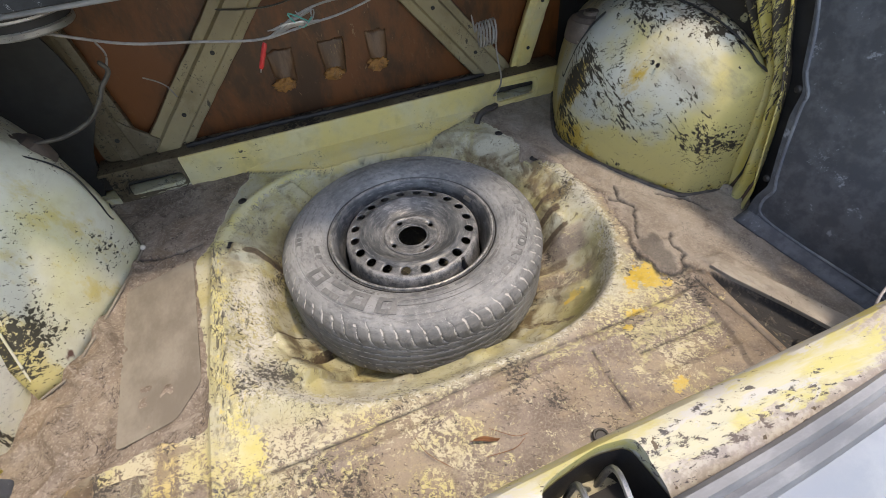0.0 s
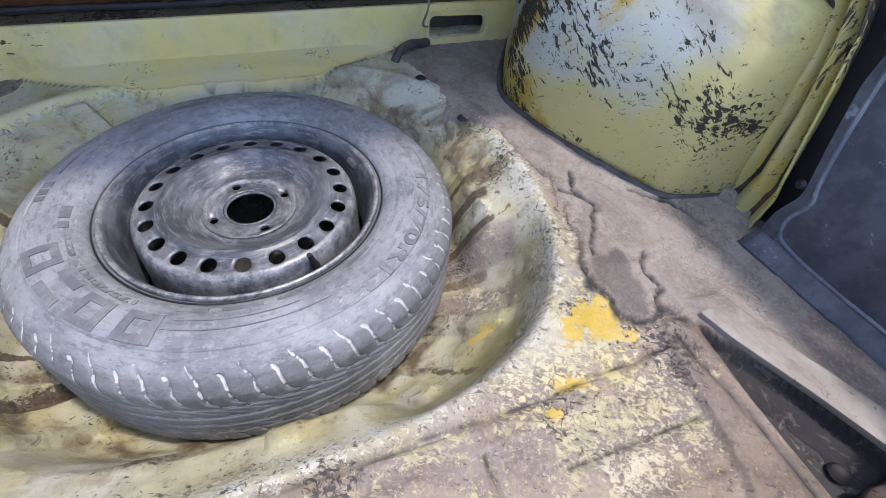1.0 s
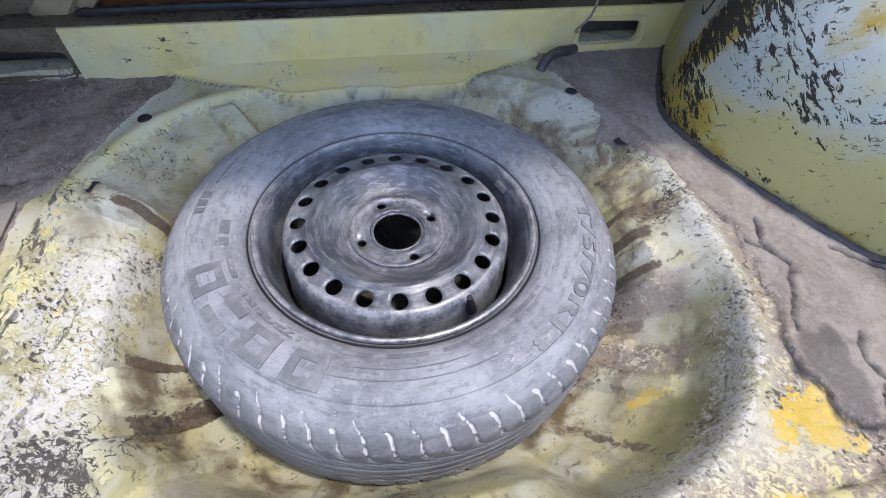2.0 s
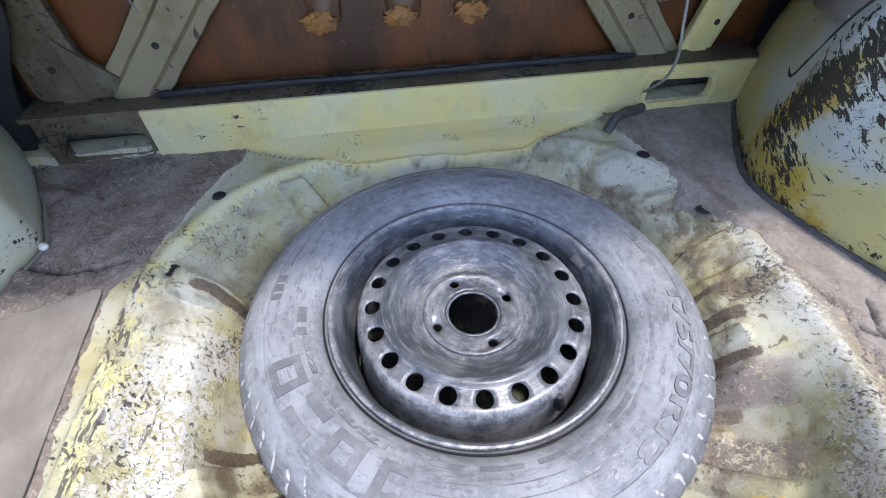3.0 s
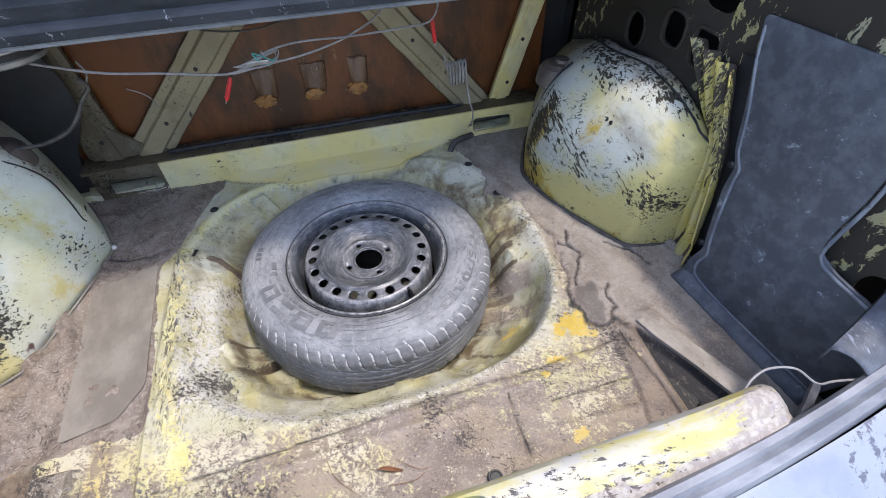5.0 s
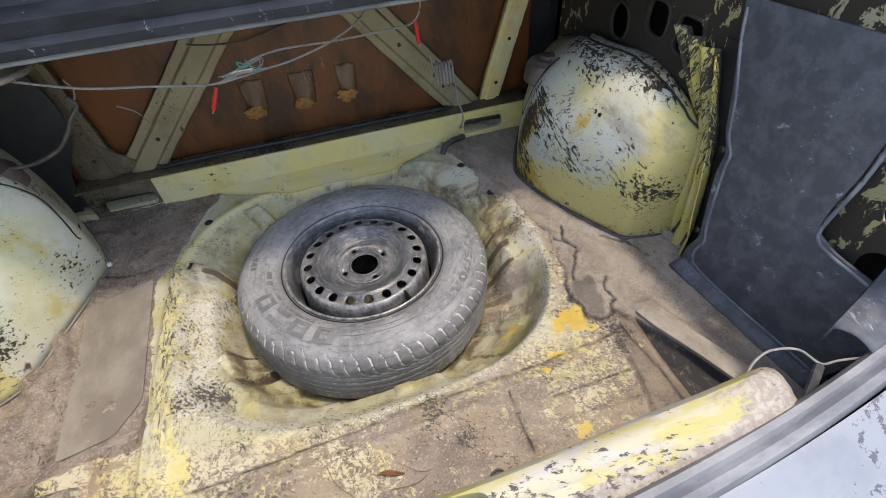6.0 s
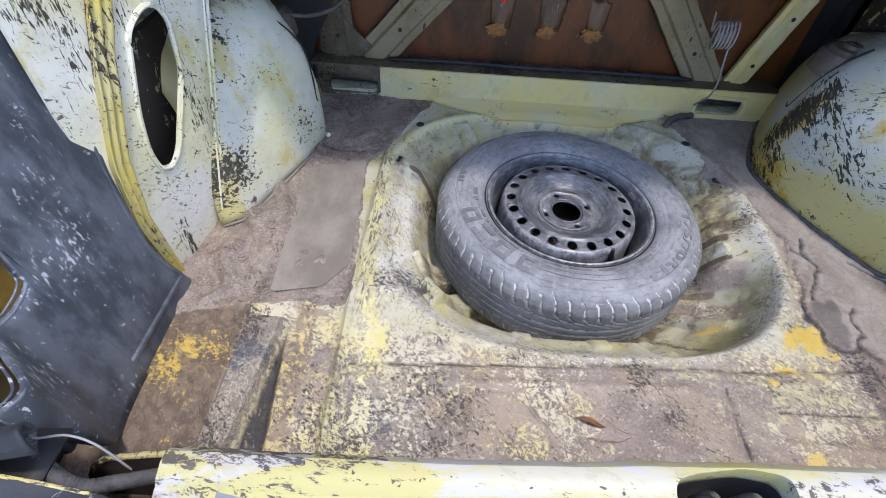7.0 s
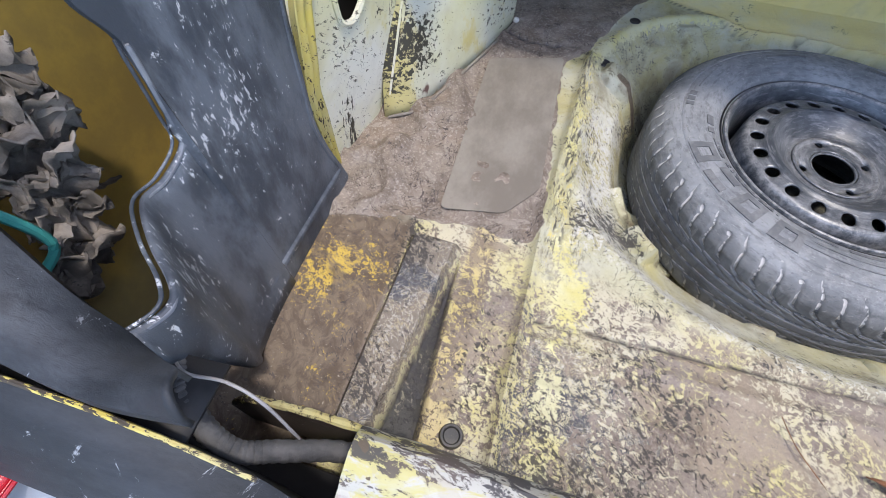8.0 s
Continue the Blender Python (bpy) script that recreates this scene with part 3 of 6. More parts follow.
def fbm(x, y, scale, octaves=4, seed=0):
    """Value noise in 0..1 on arrays."""
    rng = np.random.RandomState(seed)
    tot, amp, norm = 0.0, 1.0, 0.0
    for o in range(octaves):
        g = rng.rand(64, 64)
        u, v = x * scale + 31.7, y * scale + 17.3
        i, j = np.floor(u).astype(int), np.floor(v).astype(int)
        fu, fv = u - i, v - j
        fu, fv = fu * fu * (3 - 2 * fu), fv * fv * (3 - 2 * fv)
        q = lambda a, b: g[a % 64, b % 64]
        tot = tot + amp * ((q(i, j) * (1 - fu) + q(i + 1, j) * fu) * (1 - fv) + (q(i, j + 1) * (1 - fu) + q(i + 1, j + 1) * fu) * fv)
        norm += amp
        amp *= 0.5
        scale *= 2.03
    return tot / norm


def seg_dist(x, y, pts):
    """Distance to a polyline."""
    best = np.full(np.shape(x), 9.0)
    for (ax, ay), (bx, by) in zip(pts[:-1], pts[1:]):
        dx, dy = bx - ax, by - ay
        t = np.clip(((x - ax) * dx + (y - ay) * dy) / (dx * dx + dy * dy), 0, 1)
        best = np.minimum(best, np.hypot(x - ax - t * dx, y - ay - t * dy))
    return best


def inside(x, y, poly):
    """Signed distance to an outline, above 0 inside."""
    d = seg_dist(x, y, [*poly, poly[0]])
    c = np.zeros(np.shape(x), dtype=bool)
    for (ax, ay), (bx, by) in zip(poly, [*poly[1:], poly[0]]):
        if ay != by:
            c ^= ((ay > y) != (by > y)) & (x < (bx - ax) * (y - ay) / (by - ay) + ax)
    return np.where(c, d, -d)


def ease(v, lo, hi):
    t = np.clip((v - lo) / (hi - lo), 0, 1)
    return t * t * (3 - 2 * t)


def floats(me, name, values):
    a = me.attributes.new(name, "FLOAT", "POINT")
    a.data.foreach_set("value", np.asarray(values, dtype=np.float32).ravel())


# ---------------------------------------------------------------- the pressed floor with its wheel well
WELL = (0.0, -0.045)
LEFT_SHEET = [(-0.60, 0.40), (-0.30, 0.345), (-0.36, 0.235), (-0.402, 0.11), (-0.437, 0.07), (-0.418, -0.29), (-0.425, -0.322),
              (-0.536, -0.321), (-0.611, -0.333), (-0.69, -0.358), (-0.76, -0.30), (-0.75, 0.2)]
RIGHT_SHEET = [(0.75, 0.40), (0.30, 0.35), (0.35, 0.24), (0.36, 0.10), (0.405, 0.03), (0.43, -0.08), (0.425, -0.18), (0.392, -0.262),
               (0.398, -0.345), (0.424, -0.362), (0.45, -0.35), (0.462, -0.36), (0.49, -0.47), (0.53, -0.64), (0.76, -0.64)]
CRACKS = [[(0.47, -0.10), (0.455, -0.135), (0.467, -0.175), (0.44, -0.215), (0.415, -0.255)],
          [(0.435, -0.125), (0.458, -0.15)], [(0.48, -0.27), (0.462, -0.30), (0.47, -0.325), (0.445, -0.345), (0.45, -0.365)],
          [(0.392, -0.262), (0.388, -0.29), (0.398, -0.345), (0.424, -0.362)], [(0.54, -0.16), (0.585, -0.20), (0.60, -0.25)],
          [(-0.56, 0.13), (-0.50, 0.105), (-0.43, 0.112)]]


def build_floor():
    xs, ys = np.arange(-0.82, 0.8201, 0.0036), np.arange(-0.665, 0.4001, 0.0036)
    X, Y = np.meshgrid(xs, ys, indexing="ij")
    wob = (fbm(X, Y, 9, 3, 1) - 0.5) * 0.03
    # the well: a rounded square with sloping walls
    dx, dy = (X - WELL[0]) / np.where(X < WELL[0], 0.398, 0.402), (Y - WELL[1]) / np.where(Y > WELL[1], 0.355, 0.352)
    d = (np.abs(dx) ** 2.7 + np.abs(dy) ** 2.7) ** (1 / 2.7) + wob * 0.35
    # gentle slopes all round, and a deeper pocket with a steep outer wall in the front right corner
    turn = np.degrees(np.arctan2(Y - WELL[1], X - WELL[0]))
    pocket = ease(turn + wob * 200, -74, -60) * ease(-turn + wob * 200, 12, 21)
    slope = np.interp(1.0 - d, [0.0, 0.02, 0.06, 0.10, 0.165, 0.21, 0.26, 0.31, 0.40], [0.0, -0.004, -0.018, -0.030, -0.045, -0.078, -0.128, -0.152, -0.178])
    steep = np.interp(1.0 - d, [0.0, 0.015, 0.04, 0.075, 0.11, 0.16, 0.25, 0.40], [0.0, -0.006, -0.034, -0.066, -0.088, -0.108, -0.142, -0.178])
    Z = slope + (steep - slope) * pocket
    rim = np.exp(-((d - 1.01) / 0.03) ** 2)
    Z += 0.004 * rim
    ribs = np.zeros(X.shape)
    # ribs pressed across the well's floor and wall
    for ang, half, r0, r1, h in ((166, 0.017, 0.28, 0.40, 0.016), (131, 0.02, 0.28, 0.42, 0.012), (207, 0.026, 0.26, 0.36, 0.02),
                                 (221, 0.026, 0.26, 0.40, 0.02), (249, 0.017, 0.27, 0.36, 0.006), (272, 0.018, 0.28, 0.36, 0.005),
                                 (298, 0.02, 0.28, 0.37, 0.006), (320, 0.016, 0.27, 0.40, 0.010), (329, 0.011, 0.27, 0.35, 0.009), (338, 0.011, 0.27, 0.355, 0.009), (347, 0.010, 0.27, 0.355, 0.008),
                                 (7.5, 0.013, 0.28, 0.40, 0.009), (2.5, 0.006, 0.28, 0.40, -0.006), (58, 0.015, 0.29, 0.345, 0.005), (74, 0.012, 0.28, 0.33, 0.005)):
        c, s = math.cos(radians(ang)), math.sin(radians(ang))
        along, off = (X - 0.005) * c + (Y + 0.012) * s, -(X - 0.005) * s + (Y + 0.012) * c
        ribs = np.maximum(ribs, ease(half - np.abs(off), -0.003, 0.002) * ease(along, r0, r0 + 0.02) * ease(r1 - along, 0, 0.02))
        Z += 1.5 * h * ease(half - np.abs(off), -0.002, 0.004) * ease(along, r0, r0 + 0.02) * ease(r1 - along, 0, 0.02) * ease(1 - d, 0.02, 0.07)
    # pressed ridges, seams and ribs of the flat part
    left_edge = seg_dist(X, Y, [(-0.40, 0.10), (-0.409, -0.10), (-0.416, -0.30), (-0.416, -0.62)])
    Z += 0.010 * np.exp(-(left_edge / 0.006) ** 2)
    Z += 0.004 * np.exp(-(seg_dist(X, Y, [(-0.375, 0.05), (-0.388, -0.10), (-0.392, -0.30)]) / 0.006) ** 2)
    for line, h, w in (([(-0.40, -0.428), (-0.03, -0.411), (0.24, -0.406), (0.43, -0.394)], -0.005, 0.0036), ([(-0.40, -0.452), (-0.1, -0.447), (0.12, -0.44)], 0.004, 0.007),
                       ([(-0.21, -0.45), (-0.221, -0.55)], 0.004, 0.005), ([(0.184, -0.437), (0.179, -0.545)], -0.004, 0.004), ([(0.212, -0.436), (0.218, -0.469)], -0.003, 0.004), ([(0.183, -0.433), (0.346, -0.418), (0.43, -0.396)], 0.003, 0.005), ([(0.254, -0.471), (0.403, -0.471)], -0.004, 0.004),
                       ([(0.247, -0.520), (0.406, -0.525)], 0.004, 0.007), ([(-0.42, -0.50), (-0.24, -0.512)], 0.004, 0.006), ([(0.440, -0.385), (0.441, -0.42), (0.448, -0.47), (0.452, -0.522), (0.449, -0.60)], -0.005, 0.004)):
        Z += h * np.exp(-(seg_dist(X, Y, line) / w) ** 2)
    rib = inside(X, Y, [(-0.571, -0.358), (-0.578, -0.62), (-0.54, -0.62), (-0.51, -0.36)])
    Z += 0.020 * ease(rib, -0.003, 0.005)
    slot_l = inside(X, Y, [(-0.507, -0.37), (-0.537, -0.62), (-0.488, -0.62)])
    Z -= 0.009 * ease(slot_l, -0.003, 0.006)
    rail = inside(X, Y, [(0.436, -0.366), (0.468, -0.372), (0.465, -0.50), (0.462, -0.64), (0.385, -0.64), (0.392, -0.553), (0.408, -0.489), (0.418, -0.41)])
    Z += 0.008 * ease(rail, -0.004, 0.005)
    slot_r = inside(X, Y, [(0.478, -0.385), (0.492, -0.415), (0.530, -0.488), (0.558, -0.566), (0.585, -0.64), (0.474, -0.64), (0.473, -0.55), (0.474, -0.45)])
    Z -= 0.020 * ease(slot_r, -0.004, 0.007) - 0.002 * np.exp(-(seg_dist(X, Y, [(0.486, -0.362), (0.502, -0.391), (0.542, -0.488), (0.574, -0.578)]) / 0.010) ** 2)
    rail_r = inside(X, Y, [(0.484, -0.352), (0.530, -0.352), (0.570, -0.47), (0.601, -0.57), (0.625, -0.64), (0.590, -0.64), (0.566, -0.578), (0.533, -0.488), (0.492, -0.389)])
    Z += 0.006 * ease(rail_r, -0.005, 0.007)
    Z += 0.013 * ease(0.006 - seg_dist(X, Y, [(0.672, -0.158), (0.684, -0.262)]), -0.003, 0.003)
    # the floor sweeps up to the cross bar behind a wavy cracked seam
    seam_y = np.interp(X, [-0.33, -0.293, -0.20, -0.127, -0.045, 0.047, 0.152, 0.219, 0.299, 0.34], [0.352, 0.336, 0.295, 0.278, 0.280, 0.274, 0.273, 0.297, 0.328, 0.352]) + (fbm(X, Y * 0.2, 28, 3, 31) - 0.5) * 0.012
    behind = ease(Y - seam_y, 0.0, 0.002)
    Z = Z * (1 - 0.8 * behind) + 0.018 * behind * np.clip((Y - seam_y) / (0.356 - seam_y + 1e-6), 0, 1) ** 1.6
    Z += 0.0035 * np.exp(-((Y - seam_y - 0.003) / 0.004) ** 2) * (np.abs(X) < 0.31)
    # the bitumen sheets lie proud of the paint, and are cracked
    jag = (fbm(X, Y, 38, 4, 5) - 0.5) * 0.028
    ml, mr = inside(X, Y, LEFT_SHEET) + jag * 0.6, inside(X, Y, RIGHT_SHEET) + jag * 1.3
    sheets = np.maximum(ml, mr) - 0.05 * behind
    bit = ease(sheets, -0.006, 0.006)
    Z += 0.0035 * ease(sheets, -0.001, 0.003)
    crack = np.full(X.shape, 9.0)
    for line in CRACKS:
        crack = np.minimum(crack, seg_dist(X + (fbm(X, Y, 60, 3, 8) - 0.5) * 0.016, Y + (fbm(X, Y, 60, 3, 9) - 0.5) * 0.016, line))
    Z -= 0.006 * np.exp(-(crack / 0.0032) ** 2) * bit
    lumpy = bit * (0.35 + 0.65 * ease(-X, 0.0, 0.2))
    Z += (fbm(X, Y, 14, 4, 3) - 0.5) * 0.009 * (0.22 + 0.78 * lumpy) + (np.abs(fbm(X, Y, 26, 3, 23) - 0.5) - 0.15) * 0.010 * lumpy + (fbm(X, Y, 90, 3, 4) - 0.5) * 0.0016 * (0.4 + bit)
    fold = 1 - np.abs(2 * fbm(X + 0.3 * Y + (fbm(X, Y, 8, 2, 41) - 0.5) * 0.12, Y, 7.5, 3, 42) - 1)
    Z += 0.011 * (ease(fold, 0.80, 1.0) - 0.3) * ease(ml, 0.0, 0.02) * ease(-X, 0.50, 0.60)
    me = sheet(np.stack([X, Y, Z], -1))
    # where each finish lies
    n1, n2 = fbm(X, Y, 22, 4, 11), fbm(X, Y, 7, 4, 12)
    flat = ease(d, 0.97, 1.06)
    front = ease(-Y + (n1 - 0.5) * 0.10 + 0.05 * ease(-X, 0.42, 0.44), 0.325, 0.39)
    flake_off = ease(rail, -0.004, 0.004)
    right_flank = ease(X + (n1 - 0.5) * 0.08, 0.30, 0.40) * ease(-Y, -0.08, 0.02)
    scuffed = np.clip(flat * np.maximum(front, right_flank) + 0.5 * ease(X, 0.2, 0.3) * ease(1 - d, 0.1, 0.22) * ease(-Y, 0.1, 0.2), 0, 1)
    grime = np.clip(0.3 + 0.8 * ease(1 - d, 0.20, 0.34) + 0.6 * ease(X, 0.1, 0.3) * ease(1 - d, 0.0, 0.1), 0, 1) * ease(1.05 - d, 0, 0.05)
    grime = np.maximum(grime, 0.7 * ease(X, 0.1, 0.3) * ease(Y, 0.1, 0.3))
    chips = 0.3 * flat * front * ease(-X, 0.0, 0.3) * ease(X, -0.59, -0.57) - 0.8 * front * ease(-X, 0.58, 0.59) + 0.10 * np.exp(-((d - 1.0) / 0.05) ** 2) * ease(-Y, 0.0, 0.2) - 0.6 * behind - 0.55 * ease(Y, 0.05, 0.12) * ease(1.02 - d, 0, 0.04) - 0.75 * np.exp(-(np.hypot((X + 0.29) / 0.08, (Y + 0.345) / 0.06)) ** 2) + 0.16 * ease(0.05 - np.abs(X + 0.352), 0, 0.03) * ease(0.05 - Y, 0, 0.05) * ease(Y + 0.30, 0, 0.06)
    primer = 0.62 * np.exp(-((d - 0.985 + (n2 - 0.5) * 0.06) / 0.055) ** 2) * ease(-Y + X * 0.5, -0.16, 0.03) * (0.5 + 0.5 * n2 * 1.6)
    primer = np.maximum(primer, 0.60 * ease(0.056 - np.abs(X + 0.346) + (n1 - 0.5) * 0.05, 0, 0.035) * ease(0.07 - Y + (n1 - 0.5) * 0.08, 0, 0.08) * ease(Y + 0.36, 0, 0.08))
    yellow = 0.6 * ease(0.028 - np.abs(X + 0.392 - 0.02 * ease(-Y, 0.25, 0.4)), 0, 0.02) * ease(0.12 - Y, 0, 0.03) * ease(n1, 0.3, 0.6)
    yellow = np.maximum(yellow, 0.8 * np.exp(-(np.hypot((X + 0.365) / 0.03, (Y + 0.385) / 0.05)) ** 2))
    yellow = np.maximum(yellow, 0.30 * ease(0.020 - np.abs(X + 0.446), 0, 0.01) * ease(-Y, 0.38, 0.42) * ease(n1, 0.4, 0.6))
    yellow = np.maximum(yellow, 0.6 * np.exp(-(np.hypot((X + 0.36) / 0.02, (Y + 0.56) / 0.02)) ** 2))
    yellow = np.maximum(yellow, 0.85 * np.exp(-((d - 1.0) / 0.035) ** 2) * ease(Y, 0.05, 0.12) * ease(-X, -0.05, 0.1))
    grime = np.maximum(grime, 0.85 * ribs)
    yellow = yellow * (1 - ease(rib, -0.004, 0.002))
    umber = front * (0.95 * ease(-X, 0.578, 0.584) + 0.4 * ease(0.022 - np.abs(X + 0.482), 0, 0.01) + 0.45 * ease(rail, -0.003, 0.003))
    black = 0.80 * ease(-X, 0.16, 0.36) * ease(-Y, 0.36, 0.42) * ease(X, -0.43, -0.41) + 1.35 * ease(rib, -0.004, 0.004) + 0.06 * front + 0.25 * front * ease(0.03 - np.abs(X + 0.455), 0, 0.01)
    black = np.maximum(black, 0.75 * np.exp(-(seg_dist(X, Y, [(-0.36, 0.06), (-0.385, -0.05), (-0.37, -0.2)]) / 0.02) ** 2) * ease(n1, 0.45, 0.6))
    isle = 0.10 * front * ease(X, -0.1, 0.1) + 0.42 * np.exp(-(np.hypot((X - 0.32) / 0.11, (Y + 0.455) / 0.055)) ** 2) + 0.5 * np.exp(-(np.hypot((X - 0.345) / 0.05, (Y + 0.575) / 0.02)) ** 2) + 0.30 * np.exp(-(np.hypot((X - 0.10) / 0.12, (Y + 0.43) / 0.03)) ** 2)
    isle = isle * (1 - ease(rail, -0.004, 0.002)) - 0.6 * ease(-X, 0.05, 0.12)
    spoke = lambda ang, half, r0, r1: ease(half - np.abs(-(X - 0.005) * math.sin(radians(ang)) + (Y + 0.012) * math.cos(radians(ang))), -0.003, 0.004) * ease((X - 0.005) * math.cos(radians(ang)) + (Y + 0.012) * math.sin(radians(ang)), r0, r0 + 0.015) * ease(r1 - (X - 0.005) * math.cos(radians(ang)) - (Y + 0.012) * math.sin(radians(ang)), 0, 0.015)
    brown = np.zeros(X.shape)
    for ang, half, r0, r1 in ((324.5, 0.008, 0.27, 0.35), (333.5, 0.009, 0.27, 0.362), (342.5, 0.009, 0.27, 0.365), (351.5, 0.010, 0.28, 0.362), (358.5, 0.006, 0.29, 0.36), (214, 0.016, 0.27, 0.365), (200, 0.010, 0.28, 0.35), (166, 0.010, 0.29, 0.37)):
        brown = np.maximum(brown, 0.72 * spoke(ang, half, r0, r1))
    brown = np.maximum(brown, 0.55 * np.exp(-(seg_dist(X, Y, [(0.185, -0.273), (0.235, -0.323)]) / 0.013) ** 2))
    olive = 0.45 * pocket * ease(d, 0.84, 0.89) * ease(0.975 - d, 0, 0.03) + 0.5 * np.exp(-(seg_dist(X, Y, [(0.24, -0.31), (0.275, -0.315), (0.30, -0.30)]) / 0.02) ** 2)
    slot_edge = np.exp(-(seg_dist(X, Y, [(0.478, -0.44), (0.476, -0.48), (0.474, -0.58)]) / 0.007) ** 2)
    orange = 0.64 * ease(inside(X, Y, [(0.31, -0.335), (0.372, -0.285), (0.436, -0.35), (0.395, -0.385), (0.345, -0.372), (0.31, -0.365)]), -0.01, 0.014)
    orange = np.maximum(orange, 0.75 * np.exp(-(np.hypot((X - 0.29) / 0.025, (Y + 0.40) / 0.012)) ** 2))
    orange = np.maximum(orange, 0.7 * np.exp(-(np.hypot((X - 0.265) / 0.015, (Y + 0.425) / 0.012)) ** 2))
    orange = np.maximum(orange, 0.72 * np.exp(-(np.hypot((X - 0.27) / 0.03, (Y + 0.265) / 0.01)) ** 2))
    orange = np.maximum(orange, 0.62 * np.exp(-(np.hypot((X - 0.272) / 0.035, (Y + 0.538) / 0.014)) ** 2) + 0.1 * (n1 - 0.5))
    orange = np.maximum(orange, 0.6 * slot_edge * ease(n1, 0.4, 0.6))
    flake = np.clip(ease(n2, 0.3, 0.7) + 0.45 * ease(-X, 0.16, 0.34) - 0.5 * ease(X, 0.30, 0.42) - 0.12 * ease(X, -0.25, 0.0), -0.7, 1)
    flake = np.where(X < -0.578, -0.85 + 0.7 * ease(n2, 0.46, 0.60) + 1.35 * np.exp(-(np.hypot((X + 0.625) / 0.07, (Y + 0.425) / 0.06)) ** 2), np.where(rib > 0, -1.2, flake)) - 0.9 * flake_off + 0.5 * np.exp(-(rib / 0.005) ** 2) + 0.4 * np.exp(-(left_edge / 0.005) ** 2)
    tar_and_shade = np.maximum(ease(slot_r, -0.006, 0.0), ease(slot_l, -0.002, 0.004) * 0.95) * ease(n1, 0.12, 0.22)
    tar_and_shade = np.maximum(tar_and_shade, 0.85 * np.exp(-(seg_dist(X, Y, [(0.440, -0.385), (0.441, -0.42), (0.448, -0.47), (0.452, -0.522), (0.449, -0.60)]) / 0.0022) ** 2))
    tar_and_shade = np.maximum(tar_and_shade, np.exp(-(crack / 0.0030) ** 2) * bit)
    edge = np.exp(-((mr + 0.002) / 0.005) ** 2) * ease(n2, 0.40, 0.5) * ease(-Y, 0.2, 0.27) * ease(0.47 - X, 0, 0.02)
    tar_and_shade = np.maximum(tar_and_shade, edge)
    tar_and_shade = np.maximum(tar_and_shade, 0.9 * np.exp(-((Y - seam_y) / 0.0016) ** 2) * (np.abs(X) < 0.31) * ease(n2, 0.34, 0.46))
    tar_and_shade = np.maximum(tar_and_shade, 0.9 * ease(0.245 - np.hypot(X - 0.005, Y + 0.012) + (n1 - 0.5) * 0.05, 0, 0.03))
    tar_and_shade = np.maximum(tar_and_shade, ease(inside(X, Y, [(0.405, -0.262), (0.45, -0.25), (0.44, -0.33), (0.425, -0.355), (0.402, -0.338)]) + jag, -0.004, 0.004) * 0.55)
    streak = np.maximum(ease(0.016 - np.abs(X + 0.398), 0, 0.010), 0.85 * ease(0.014 - np.abs(X + 0.362 - 0.01 * Y), 0, 0.010) * ease(n1, 0.40, 0.56)) * ease(0.10 - Y, 0, 0.03) * ease(Y + 0.38, 0, 0.08)
    seams = np.minimum(seg_dist(X, Y + (n1 - 0.5) * 0.006, [(-0.40, -0.428), (-0.03, -0.411), (0.24, -0.406), (0.43, -0.394)]), seg_dist(X + (n1 - 0.5) * 0.005, Y, [(0.184, -0.437), (0.179, -0.545)]))
    seams = np.minimum(seams, seg_dist(X, Y + (n1 - 0.5) * 0.006, [(0.254, -0.471), (0.403, -0.471)]))
    tar_and_shade = np.maximum(tar_and_shade, 0.9 * np.exp(-(seams / 0.0015) ** 2) * ease(n2, 0.25, 0.40))
    dirt = ease(0.016 - np.abs(np.abs(((np.degrees(np.arctan2(Y + 0.012, X - 0.005)) % 360) - 332) * 0.0055) - 0.033), -0.006, 0.004) * ease(np.hypot(X, Y), 0.27, 0.30) * ease(1 - d, 0.05, 0.10)
    scuffed = np.clip(scuffed + 0.9 * dirt * ease(X, 0.1, 0.2), 0, 1)
    pale = ease(inside(X, Y, [(0.478, -0.335), (0.505, -0.352), (0.548, -0.44), (0.605, -0.56), (0.63, -0.64), (0.585, -0.64), (0.562, -0.578), (0.530, -0.488), (0.490, -0.391)]) + jag * 0.15, -0.003, 0.003)
    pale = np.maximum(pale, 0.62 * ease(mr, 0.0, 0.02) * ease(X, 0.30, 0.36) * (0.55 + 0.45 * ease(n2, 0.35, 0.6)))
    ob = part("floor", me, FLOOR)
    for key, val in (("foot", behind * ease(0.325 - np.abs(X), 0, 0.01)), ("pale", pale), ("isle", isle), ("brown", brown), ("olive", olive), ("streak", streak), ("umber", umber), ("scuffed", scuffed), ("primer", primer), ("yellow", yellow), ("black", black), ("orange", orange), ("bitumen", bit), ("tar_and_shade", tar_and_shade), ("flake", flake), ("grime", grime), ("chips", chips)):
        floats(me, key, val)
    mod = ob.modifiers.new("thickness", "SOLIDIFY")
    mod.thickness, mod.offset = 0.003, -1
    return tagged(ob, "pressed steel boot floor with a spare wheel well, worn cream paint and cracked bitumen", "floor", kind="structure")


floor = build_floor()
rail_line = [(0.482, -0.372), (0.500, -0.372), (0.528, -0.405), (0.562, -0.465), (0.600, -0.56), (0.628, -0.64), (0.586, -0.64), (0.557, -0.566), (0.528, -0.488), (0.494, -0.413)]
